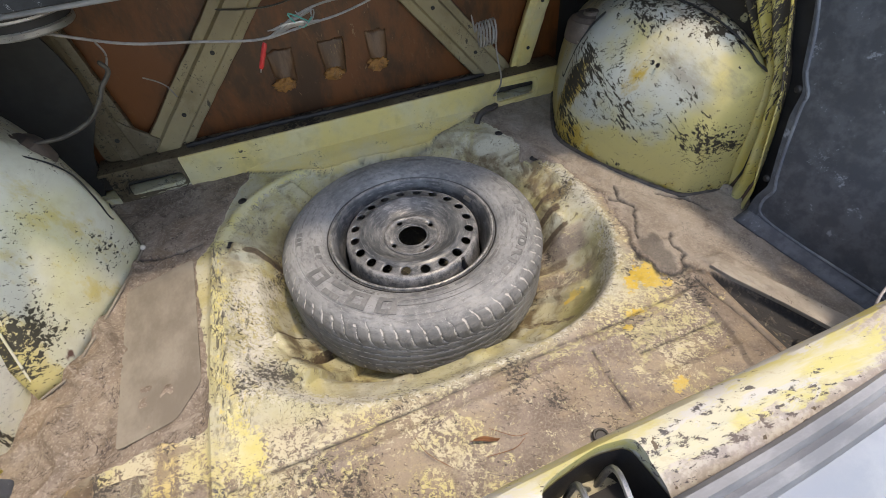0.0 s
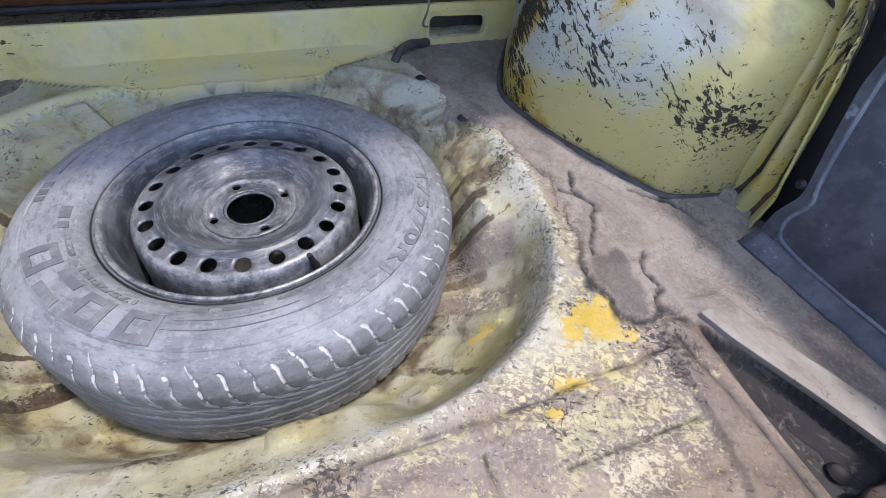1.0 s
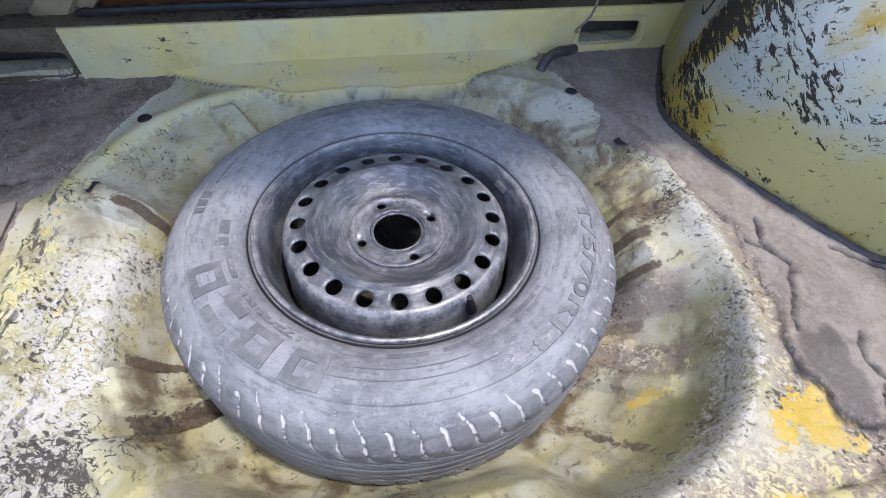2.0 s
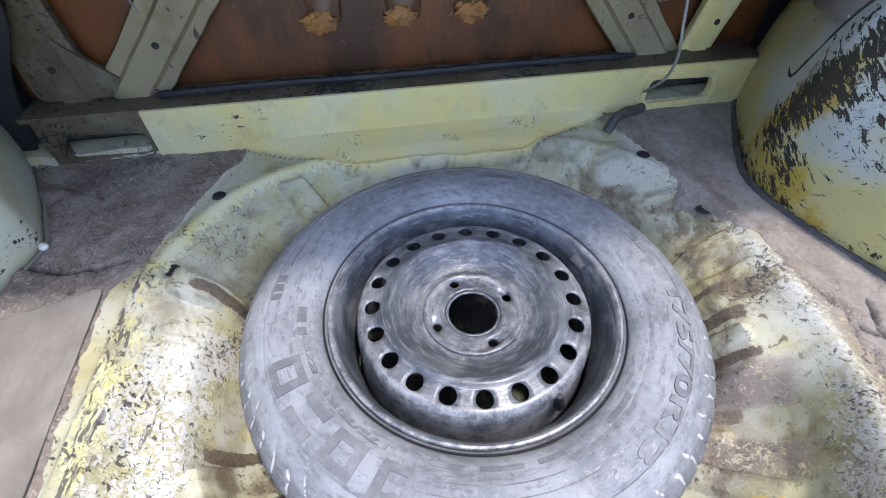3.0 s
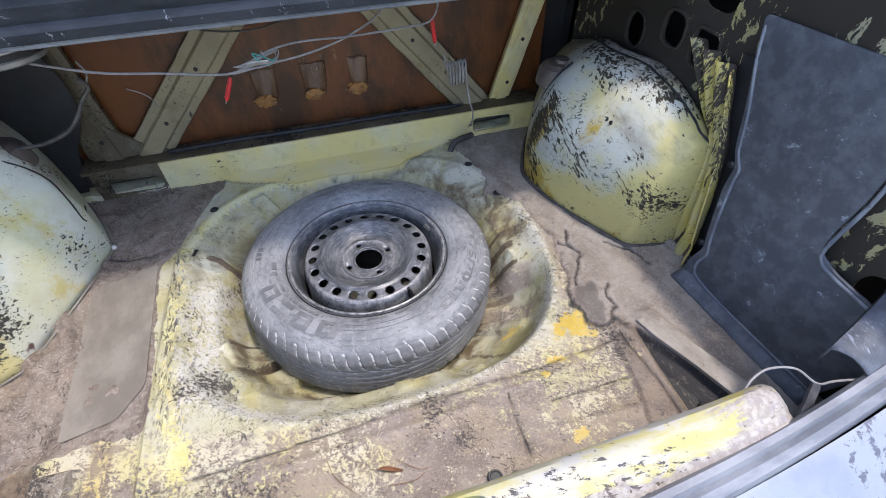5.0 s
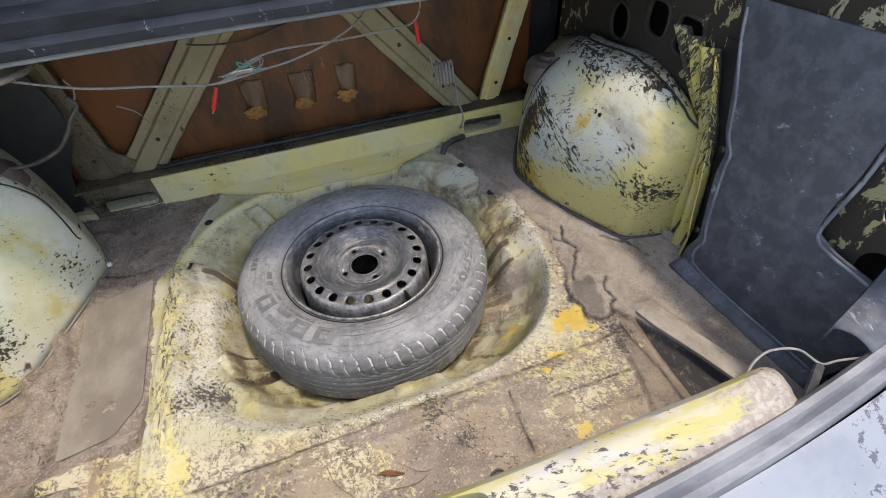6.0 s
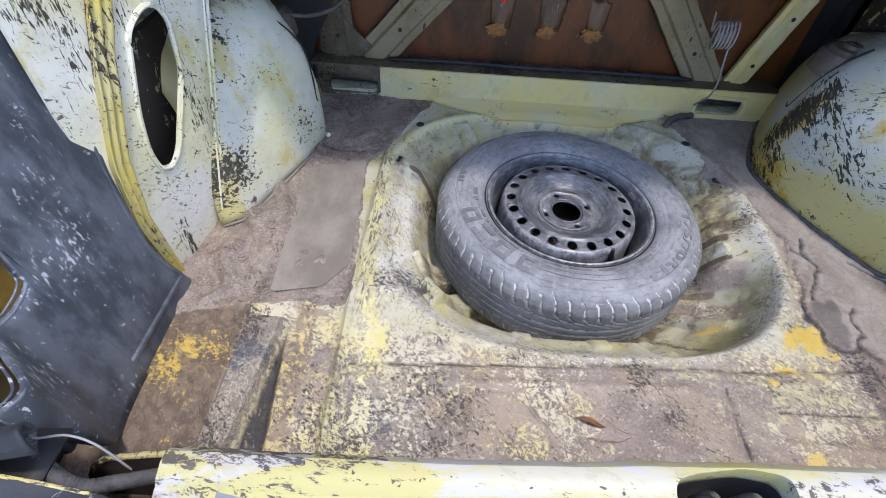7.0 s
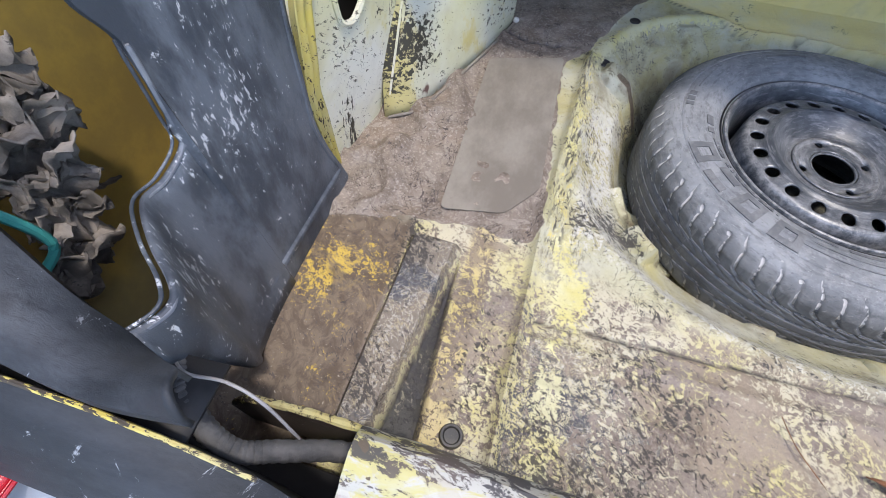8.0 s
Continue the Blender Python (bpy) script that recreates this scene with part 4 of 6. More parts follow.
rail = part("trim_floor_rail", plate(round_outline(rail_line, 0.003, 2), 0.009, lambda u, v, w: Vector((u, v, 0.002 + w + 0.0012 * noise.noise(Vector((u * 30, v * 18, 4))))), 0.002), RAIL)
tagged(rail, "pale dusty rail pressed along the floor", "rail", kind="structure")


# ---------------------------------------------------------------- wheel arches and body sides
def right_arch_point(y, zn):
    """The turret-shaped right housing: zn from the floor (0) to its upper edge (1)."""
    top = float(np.interp(y, [-0.206, -0.186, -0.145, -0.10, -0.05, 0.05, 0.15, 0.22, 0.30, 0.40], [0.225, 0.262, 0.290, 0.308, 0.320, 0.328, 0.322, 0.306, 0.275, 0.235]))
    depth = float(np.interp(y, [-0.22, -0.10, 0.02, 0.20, 0.40], [0.085, 0.150, 0.210, 0.190, 0.120]))
    x = 0.468 + 0.70 * max(0.0, 0.115 - y) ** 1.5 + 0.80 * max(0.0, y - 0.135) ** 1.25
    x += 0.10 * max(0.0, 1 - (y + 0.206) / 0.030) ** 2
    x += depth * (1 - max(0.0, 1 - zn ** 2.5) ** 0.4)
    return (min(x, 0.699), y, top * zn)


rows = []
for i in range(101):
    y = -0.206 + 0.606 * (i / 100) ** 1.15
    row = []
    for k in range(45):
        x, y, z = right_arch_point(y, math.sin(k / 44 * math.pi / 2) ** 0.8)
        w = noise.noise(Vector((x * 5, y * 5, z * 5))) * 0.006 + noise.noise(Vector((x * 16, y * 16, z * 16))) * 0.0018
        row.append((x + w, y, z - 0.006))
    rows.append(row)
arch_right = part("wall_wheel_arch_right", sheet(np.array(rows)), ARCH_R)
mod = arch_right.modifiers.new("thickness", "SOLIDIFY")
mod.thickness, mod.offset = 0.003, 0
tagged(arch_right, "bulging steel wheel arch with chipped pale yellow paint", "wheel arch", kind="structure")
q = np.array([v.co[:] for v in arch_right.data.vertices])
low_front = np.exp(-(np.hypot((q[:, 1] + 0.07 - 0.6 * (q[:, 2] - 0.16)) / 0.12, (q[:, 2] - 0.16) / 0.085)) ** 2)
rust_line = np.exp(-(np.hypot((q[:, 1] - 0.135 + 0.35 * (q[:, 2] - 0.12)) / 0.035, (q[:, 2] - 0.12) / 0.10)) ** 2)
rust_foot = np.exp(-(np.hypot((q[:, 1] - 0.09) / 0.045, (q[:, 2] - 0.045) / 0.035)) ** 2)
floats(arch_right.data, "chips", -0.38 + 0.72 * low_front + 0.95 * rust_line + 0.9 * rust_foot + 0.55 * ease(0.04 - q[:, 2], 0, 0.03) + 0.25 * ease(-q[:, 1], 0.15, 0.19) + 0.5 * ease(q[:, 2], 0.26, 0.30))
floats(arch_right.data, "stain", -0.30 + 1.15 * rust_line + 1.15 * rust_foot + 0.6 * np.exp(-(np.hypot((q[:, 1] + 0.02) / 0.03, (q[:, 2] - 0.19) / 0.05)) ** 2) + 0.45 * ease(0.06 - q[:, 2], 0, 0.05))
floats(arch_right.data, "rust", 0.62 * np.exp(-(np.hypot((q[:, 1] - 0.155) / 0.022, (q[:, 2] - 0.15) / 0.09)) ** 2) + 0.45 * rust_foot)
floats(arch_right.data, "dusty", ease(q[:, 2], 0.18, 0.28))
floats(arch_right.data, "fade", -0.20 + 0.9 * ease(0.12 - q[:, 2], 0, 0.10) + 0.9 * ease(-q[:, 1], 0.08, 0.17) + 0.25 * ease(q[:, 1], 0.15, 0.26))
eye = thing("arch_eyelets", (0, 0, 0), "pair of small rusty holes in the wheel arch", "eyelets")
for dy in (-0.007, 0.009):
    x, y, z = right_arch_point(-0.038, 0.765)
    part("eyelet", lathe([(0.0005, 0.0), (0.003, 0.0), (0.004, 0.0012), (0.005, -0.001), (0.0005, -0.002)], 14, False), BLACK, eye).matrix_basis = pose(x - 0.0025, y + dy, z, 0, -65, 0)


def left_arch_point(s, z):
    """The flat-sided left housing: s from its front flange (0) to the bulkhead (1)."""
    y0 = -0.160 + 0.30 * z
    y = y0 + s * (0.42 - y0)
    face = 0.550 + 0.39 * max(0.0, 0.16 - y) ** 1.15 + 0.62 * max(0.0, y - 0.165) ** 1.12 + 0.18 * z * min(1.0, max(0.0, (0.12 - y) / 0.15))
    return face + 0.030 * max(0.0, 1 - (y - y0) / 0.035) ** 2, y


rows = []
for i in range(61):
    s = i / 60
    row = []
    for k in range(51):
        t = k / 50 * math.pi / 2
        z = 0.335 * math.sin(t) ** 0.75
        face, y = left_arch_point(s, z)
        z *= math.sqrt(max(0.1, 1 - (max(0.0, y - 0.14) / 0.40) ** 2))
        x = face + 0.19 * (1 - max(0.0, 1 - (z / 0.335) ** 2.5) ** (1 / 2.5))
        w = noise.noise(Vector((x * 5, y * 5, z * 5))) * 0.006 + noise.noise(Vector((x * 16, y * 16, z * 16))) * 0.0015
        row.append((-x - w, y, z - 0.006))
    rows.append(row)
arch_left = part("wall_wheel_arch_left", sheet(np.array(rows)), ARCH)
arch_left.modifiers.new("thickness", "SOLIDIFY").thickness = 0.003
tagged(arch_left, "tall steel wheel arch with chipped pale green paint and a rust spot", "wheel arch", kind="structure")
q = np.array([v.co[:] for v in arch_left.data.vertices])
front = ease(0.06 - (q[:, 1] + 0.160 - 0.3 * q[:, 2]), 0, 0.06)
floats(arch_left.data, "chips", 0.16 * front * ease(0.2 - q[:, 2], 0, 0.1) + 0.10 * ease(-q[:, 1], -0.03, 0.05) * ease(0.18 - q[:, 2], 0, 0.1) + 0.25 * np.exp(-((q[:, 2] - 0.13) / 0.03) ** 2))
floats(arch_left.data, "stain", 0.9 * front + 0.5 * np.exp(-(np.hypot((q[:, 1] - 0.02) / 0.08, (q[:, 2] - 0.27) / 0.06)) ** 2))
floats(arch_left.data, "dusty", 1.2 * ease(q[:, 2], 0.20, 0.29))
floats(arch_left.data, "rust", 0.62 * ease(q[:, 2], 0.25, 0.32) + 1.0 * np.exp(-(np.hypot((q[:, 1] + 0.098) / 0.014, (q[:, 2] - 0.022) / 0.015)) ** 2))


def sealer(name, pts, material, r, label):
    return tagged(part(name, tube(pts, r, 8, 3, 0.12), material), label, "seam sealer", kind="structure")


foot = []
for k in range(33):
    x, y, z = right_arch_point(-0.203 + 0.58 * k / 32, 0.0)
    foot.append((x - 0.003, y, 0.002))
sealer("trim_sealer_right", foot, WIRE_DARK, 0.0062, "dark lumpy seam sealer along the wheel arch foot")
sealer("trim_sealer_left", [(-left_arch_point(k / 20, 0)[0] + 0.004, left_arch_point(k / 20, 0)[1], 0.003) for k in range(21)], PATCH, 0.0026, "dusty seam sealer along the wheel arch foot")
sealer("trim_seam_left", [(-0.640, 0.150, 0.285), (-0.612, 0.150, 0.264), (-0.588, 0.155, 0.240), (-0.568, 0.158, 0.203), (-0.559, 0.152, 0.150), (-0.556, 0.146, 0.105), (-0.556, 0.160, 0.095), (-0.558, 0.185, 0.112)], BLACK, 0.0017, "thin dark seam down the wheel arch")
sealer("trim_seam_right", [right_arch_point(y, zn) for y, zn in ((0.15, 0.90), (0.165, 0.80), (0.172, 0.68), (0.178, 0.55), (0.190, 0.44), (0.215, 0.46))], BLACK, 0.0028, "thin dark seam down the wheel arch")
sealer("trim_arch_edge_right", [right_arch_point(-0.203 + 0.58 * k / 32, 0.995) for k in range(33)], BLACK, 0.0022, "dark seam between wheel arch and body side")


def yz(x, lean=0.0, skew=0.0):
    """Places (y, z, w) on an upright body side at x."""
    return lambda u, v, w: Vector((x + lean * v + skew * u + w, u, v))


# left body side: a strut panel with a long slanted opening, and the steel behind the trim
strut_place = lambda u, v, w: Vector((-0.695 + 0.20 * (u + 0.135) + 0.05 * v + w, u, v))
strut_left = part("wall_strut_left", plate([(-0.32, -0.01), (-0.128, -0.01), (-0.10, 0.1), (-0.045, 0.28), (0.02, 0.5), (-0.32, 0.5)], -0.004, strut_place), STRUT)
slot = [(-0.147, 0.394), (-0.184, 0.376), (-0.218, 0.277), (-0.227, 0.22), (-0.219, 0.184), (-0.196, 0.174), (-0.173, 0.191), (-0.115, 0.291), (-0.108, 0.362), (-0.122, 0.388)]
cut(strut_left, [plate(round_outline(slot, 0.02), 0.06, lambda u, v, w: strut_place(u, v, w - 0.03))])
tagged(strut_left, "cream painted steel strut panel with a long slanted hole", "strut", kind="structure")
lip_line = [tuple(strut_place(u, v, 0.001)) for u, v in round_outline(slot, 0.02)]
tagged(part("trim_slot_rim", tube([*lip_line, lip_line[0]], 0.004, 6, 1), STRUT), "rolled cream edge of the strut panel hole", "rim", kind="structure")
for k, w in ((0, 0.0026), (1, 0.0018)):
    tagged(part("trim_flange_left", tube([(-0.69 + 0.2 * (-0.135 + 0.3 * z + 0.135) + 0.05 * z + 0.004, -0.138 + 0.3 * z - 0.014 * k, z) for z in np.linspace(0, 0.42, 9)], w, 8, 4), STRUT),
           "cream welded flange beside the wheel arch", "flange", kind="structure")
rows = []
for z in np.linspace(-0.004, 0.48, 40):
    ya = np.interp(z, [0, 0.14, 0.24, 0.36, 0.48], [-0.285, -0.305, -0.298, -0.258, -0.208])
    wide = 0.022 + 0.055 * z
    rows.append([tuple(strut_place(ya + wide * s, z, 0.004 + 0.006 * math.cos(s * 5 * math.pi) * (1 - s * 0.6) + 0.002 * noise.noise(Vector((s * 5, z * 20, 8))))) for s in np.linspace(0, 1, 41)])
pleats = part("trim_strut_pleats", sheet(np.array(rows)), PLEAT)
pleats.modifiers.new("thickness", "SOLIDIFY").thickness = 0.002
tagged(pleats, "pleated yellow edge of the strut panel", "pleats", kind="structure")
fold = np.tile(np.cos(np.linspace(0, 1, 41) * 5 * math.pi), 40)
floats(pleats.data, "chips", 0.9 * ease(-fold, 0.3, 0.9) - 0.15)
wall_left = part("wall_left", plate([(-0.66, -0.01), (-0.30, -0.01), (-0.30, 0.56), (-0.66, 0.56)], -0.004, yz(-0.742)), ROT)
cut(wall_left, [plate([(-0.640, 0.07), (-0.36, 0.07), (-0.36, 0.5), (-0.640, 0.5)], 0.04, yz(-0.762))])
tagged(wall_left, "flaking yellow steel inner side panel behind the trim", "wall", kind="structure")
inner = part("wall_inner_left", box((-0.750, -0.298, -0.01), (-0.738, 0.02, 0.33), 0), ROT)
tagged(inner, "flaking yellow steel behind the strut panel hole", "wall", kind="structure")
skin_left = part("wall_skin_left", sheet(np.array([[(-0.87 - 0.03 * math.sin(v * 4) + 0.05 * max(0, -u - 0.5), u, v) for v in np.linspace(-0.25, 0.6, 14)] for u in np.linspace(-0.72, 0.5, 20)])), SKIN)
tagged(skin_left, "olive yellow inside of the outer wing with rust spots", "wall", kind="structure")

# right body side with punched holes above the arch
wall_right = part("wall_right", plate([(-0.66, -0.01), (0.42, -0.01), (0.42, 0.56), (-0.66, 0.56)], 0.004, yz(0.700)), ROT)
holes = []
PUNCHED = ((0.143, 0.350, 0.030, 0.036, 2.2), (0.026, 0.392, 0.030, 0.032, 3.0), (-0.067, 0.386, 0.032, 0.034, 4.5), (0.06, 0.475, 0.05, 0.03, 3.0), (-0.06, 0.485, 0.04, 0.03, 3.0))
for (cy, cz, ry, rz2, n) in PUNCHED:
    holes.append(plate([(cy + ry * math.copysign(abs(math.cos(a)) ** (2 / n), math.cos(a)), cz + rz2 * math.copysign(abs(math.sin(a)) ** (2 / n), math.sin(a)))
                        for a in np.linspace(0, 2 * math.pi, 28, endpoint=False)], 0.04, yz(0.685)))
for cy, cz, rad in ((-0.545, 0.215, 0.028), (-0.525, 0.315, 0.024), (-0.50, 0.40, 0.022)):
    holes.append(plate([(cy + rad * math.cos(a), cz + 1.25 * rad * math.sin(a)) for a in np.linspace(0, 2 * math.pi, 24, endpoint=False)], 0.04, yz(0.685)))
cut(wall_right, holes)
tagged(wall_right, "flaking yellow and rust brown inner side panel with punched holes", "wall", kind="structure")
for (cy, cz, ry, rz2, n) in PUNCHED[:3]:
    ring = [Vector((0.698, cy + (ry + 0.003) * math.copysign(abs(math.cos(a)) ** (2 / n), math.cos(a)), cz + (rz2 + 0.003) * math.copysign(abs(math.sin(a)) ** (2 / n), math.sin(a)))) for a in np.linspace(0, 2 * math.pi, 33)]
    tagged(part("trim_hole_rim", tube(ring, 0.0042, 8, 1), ROT), "pressed rusty rim of a punched hole", "rim", kind="structure")
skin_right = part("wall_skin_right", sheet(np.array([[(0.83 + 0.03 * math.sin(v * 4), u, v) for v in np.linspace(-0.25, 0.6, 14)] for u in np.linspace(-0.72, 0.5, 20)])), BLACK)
tagged(skin_right, "inside of the outer wing, coloured black to darken the holes", "wall", kind="structure")
rows = []
for z in np.linspace(-0.004, 0.40, 42):
    ya = np.interp(z, [0, 0.06, 0.157, 0.213, 0.277, 0.308, 0.40], [-0.150, -0.168, -0.178, -0.170, -0.152, -0.114, -0.03])
    yb = np.interp(z, [0, 0.06, 0.25, 0.40], [-0.275, -0.279, -0.243, -0.185])
    rows.append([(0.704 - 0.036 * s - 0.013 * math.cos(s * 6 * math.pi) * min(1.0, 0.4 + z * 5) + 0.003 * noise.noise(Vector((s * 6, z * 20, 3))), ya + (yb - ya) * s, z) for s in np.linspace(0, 1, 49)])
strut_right = part("wall_strut_right", sheet(np.array(rows)), PLEAT)
strut_right.modifiers.new("thickness", "SOLIDIFY").thickness = 0.003
tagged(strut_right, "pleated steel strut with flaking yellow paint beside the wheel arch", "strut", kind="structure")
q = np.array([v.co[:] for v in strut_right.data.vertices])
fold = np.tile(np.cos(np.linspace(0, 1, 49) * 6 * math.pi), 42)
floats(strut_right.data, "chips", 1.6 * ease(-fold, 0.2, 0.8) + 0.6 * ease(q[:, 2], 0.20, 0.30) - 0.35)
floats(strut_right.data, "rust", 0.7 * ease(-fold, 0.5, 1.0))
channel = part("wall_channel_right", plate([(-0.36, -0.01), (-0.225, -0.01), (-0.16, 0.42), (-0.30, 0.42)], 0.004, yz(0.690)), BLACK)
tagged(channel, "flat black plate for the dark gap between strut and trim", "wall", kind="structure")
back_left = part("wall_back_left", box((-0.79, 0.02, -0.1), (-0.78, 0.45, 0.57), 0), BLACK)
tagged(back_left, "added black panel for the dark cavity behind the wheel arch", "wall", kind="structure")


rear = part("wall_rear_closure", box((-0.92, 0.462, -0.25), (0.92, 0.47, 0.60), 0), BLACK)
tagged(rear, "added plain black wall closing the gap behind the seat back", "wall", kind="structure")
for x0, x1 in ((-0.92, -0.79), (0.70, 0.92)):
    tagged(part("wall_side_back", box((x0, 0.40, -0.25), (x1, 0.462, 0.60), 0), BLACK), "added black filler block beside the seat back", "wall", kind="structure")


# quarter panels beside the boot opening, unseen and added to shade its sides
def deck(name, inner, label):
    side = math.copysign(1, inner[0][0])
    rows = []
    for x, y, z in smooth_line(inner, 5):
        rows.append([(x, y, z - 0.03), (x - side * 0.004, y, z - 0.008), (x, y, z), (x + side * 0.02, y, z + 0.006), (side * 0.82, y, z - 0.01), (side * 0.90, y, z - 0.08), (side * 0.91, y, z - 0.30)])
    ob = part(name, sheet(np.array(rows)), LIP)
    ob.modifiers.new("thickness", "SOLIDIFY").thickness = 0.003
    return tagged(ob, label, "panel", kind="structure")


deck("wall_quarter_right", [(0.66, 0.06, 0.585), (0.70, -0.06, 0.575), (0.78, -0.18, 0.56), (0.83, -0.46, 0.50), (0.84, -0.64, 0.42)], "unseen quarter panel added to shade the side of the boot")
deck("wall_quarter_left", [(-0.60, 0.06, 0.585), (-0.64, -0.06, 0.575), (-0.74, -0.18, 0.565), (-0.80, -0.26, 0.56), (-0.88, -0.33, 0.55)], "unseen quarter panel added to shade the side of the boot")


# ---------------------------------------------------------------- black side trims
def build_trim(name, outline, place, thick, material, label, beads, bead_paint):
    e = thing(name, (0, 0, 0), label, "trim panel", "boot side trims")
    part("board", plate(outline, thick, place, 0.0015), material, e)
    for pts, r in beads:
        part("bead", tube([place(u, v, thick * 0.8) for u, v in pts], r, 8, 6), bead_paint, e, "raised dusty edge of the panel")
    return e


left_place = lambda u, v, w: Vector((-0.697 - 0.085 * v + w, u, v))
LEFT_OUT = round_outline([(-0.215, 0.47), (-0.262, 0.36), (-0.300, 0.24), (-0.312, 0.16), (-0.318, 0.12), (-0.310, 0.075), (-0.298, 0.035), (-0.288, 0.0),
                          (-0.468, 0.0), (-0.470, 0.232), (-0.470, 0.317), (-0.484, 0.345), (-0.478, 0.40), (-0.470, 0.48)], 0.010, 3)
trim_left = build_trim("trim_panel", LEFT_OUT, left_place, 0.006, TRIM, "scuffed black plastic side trim with a waisted cut-out",
                       (([(-0.225, 0.46), (-0.27, 0.36), (-0.306, 0.24), (-0.319, 0.16), (-0.325, 0.12), (-0.317, 0.075), (-0.304, 0.035)], 0.003),
                        ([(-0.305, 0.03), (-0.40, 0.034), (-0.56, 0.04)], 0.005)), TRIM)
top_edge = [(-0.7155, -0.471, 0.317), (-0.7155, -0.473, 0.262), (-0.716, -0.476, 0.234), (-0.715, -0.505, 0.226), (-0.710, -0.533, 0.233), (-0.678, -0.563, 0.240), (-0.645, -0.586, 0.245), (-0.634, -0.602, 0.246), (-0.644, -0.624, 0.247)]
low_edge = [(-0.691, -0.463, 0.0), (-0.691, -0.470, 0.0), (-0.691, -0.485, 0.0), (-0.690, -0.510, 0.0), (-0.688, -0.535, 0.0), (-0.680, -0.560, 0.012), (-0.658, -0.578, 0.050), (-0.655, -0.597, 0.120), (-0.636, -0.624, 0.225)]
rows = []
for a, b in zip(smooth_line(low_edge, 6), smooth_line(top_edge, 6)):
    bulge = Vector((0.010, -0.006, 0.0)) * min(1.0, max(0.0, (-0.50 - b.y) / 0.06))
    rows.append([tuple(a.lerp(b, t) + bulge * math.sin(t * math.pi)) for t in np.linspace(0, 1, 13)])
corner = part("corner_panel", sheet(np.array(rows)), TRIM, trim_left, "curved rear end of the panel")
corner.modifiers.new("thickness", "SOLIDIFY").thickness = 0.004
part("bead", tube([(x + 0.003, y - 0.001, z - 0.002) for x, y, z in top_edge], 0.0021, 8, 6), BEAD, trim_left, "raised moulded edge of the panel")
part("bead", tube([(x - 0.003, y - 0.003, z + 0.001) for x, y, z in top_edge], 0.0014, 8, 6), TRIM, trim_left, "raised moulded edge of the panel")
right_place = lambda u, v, w: Vector((0.652 - 0.06 * (u + 0.30) + 0.09 * v - w, u, v))
RIGHT_OUT = round_outline([(-0.172, 0.49), (-0.190, 0.435), (-0.222, 0.36), (-0.247, 0.29), (-0.266, 0.262), (-0.268, 0.215), (-0.284, 0.15), (-0.297, 0.104), (-0.301, 0.085), (-0.291, 0.055), (-0.291, 0.018),
                           (-0.60, 0.018), (-0.62, 0.10), (-0.62, 0.212), (-0.50, 0.220), (-0.462, 0.232), (-0.457, 0.27), (-0.461, 0.33), (-0.458, 0.40), (-0.45, 0.50)], 0.010, 3)
trim_right = build_trim("trim_panel", RIGHT_OUT, right_place, 0.006, TRIM_CLEAN, "dull black plastic side trim with a moulded bead round its edge",
                        (([(-0.182, 0.475), (-0.199, 0.425), (-0.234, 0.351), (-0.256, 0.290), (-0.276, 0.262), (-0.279, 0.235), (-0.294, 0.16), (-0.307, 0.110), (-0.316, 0.085), (-0.309, 0.058), (-0.313, 0.036), (-0.33, 0.026), (-0.39, 0.022), (-0.47, 0.024), (-0.60, 0.028)], 0.0034),
                         ([(-0.61, 0.206), (-0.50, 0.214), (-0.470, 0.224), (-0.463, 0.25), (-0.467, 0.33), (-0.464, 0.40)], 0.0034)), BEAD)
rows = []
for k in range(25):
    y = -0.290 - 0.315 * k / 24
    a = Vector((0.622 - 0.085 * (y + 0.30), y, 0.003))
    b = right_place(y, 0.020, 0.005)
    rows.append([tuple(a + Vector((0, 0, -0.004))), tuple(a + Vector((0.001, 0, 0.003))), tuple(a.lerp(b, 0.35) + Vector((0, 0, 0.004))), tuple(a.lerp(b, 0.8) + Vector((0, 0, 0.001))), tuple(b + Vector((0.002, 0, 0.006)))])
foot_flange = part("foot_flange", sheet(np.array(rows)), TRIM_CLEAN, trim_right, "flat turned-in foot of the panel")
foot_flange.modifiers.new("thickness", "SOLIDIFY").thickness = 0.002
for u, v in ((-0.292, 0.098), (-0.258, 0.262)):
    part("bolt", lathe([(0.0005, 0.004), (0.004, 0.004), (0.006, 0.002), (0.007, 0.0), (0.0005, 0.0)], 12, False), BLACK, trim_right, "dark bolt head at the edge").matrix_basis = Matrix.Translation(right_place(u, v, 0.006)) @ pose(0, 0, 0, 0, -90, 0)


# ---------------------------------------------------------------- seat bulkhead at the back
def xz(y, lean=0.0):
    """Places (x, z, w) on an upright wall at y; w comes forward."""
    return lambda u, v, w: Vector((u, y + lean * v - w, v))


board = part("wall_seat_back", plate([(-0.63, 0.0), (0.63, 0.0), (0.63, 0.60), (-0.63, 0.60)], -0.006, xz(0.428, 0.06)), BOARD)
tagged(board, "rust brown seat back board behind the braces", "wall", kind="structure")
bar = part("trim_back_bar", plate([(-0.444, -0.05), (0.60, -0.05), (0.60, 0.083), (-0.444, 0.083)], 0.012, xz(0.362, 0.0), 0.003), BAR)
cut(bar, [plate(round_outline([(0.395, 0.014), (0.518, 0.018), (0.514, 0.056), (0.395, 0.060)], 0.014), 0.05, xz(0.38))])
tagged(bar, "dusty yellow steel cross bar with a slot", "cross bar", kind="structure")
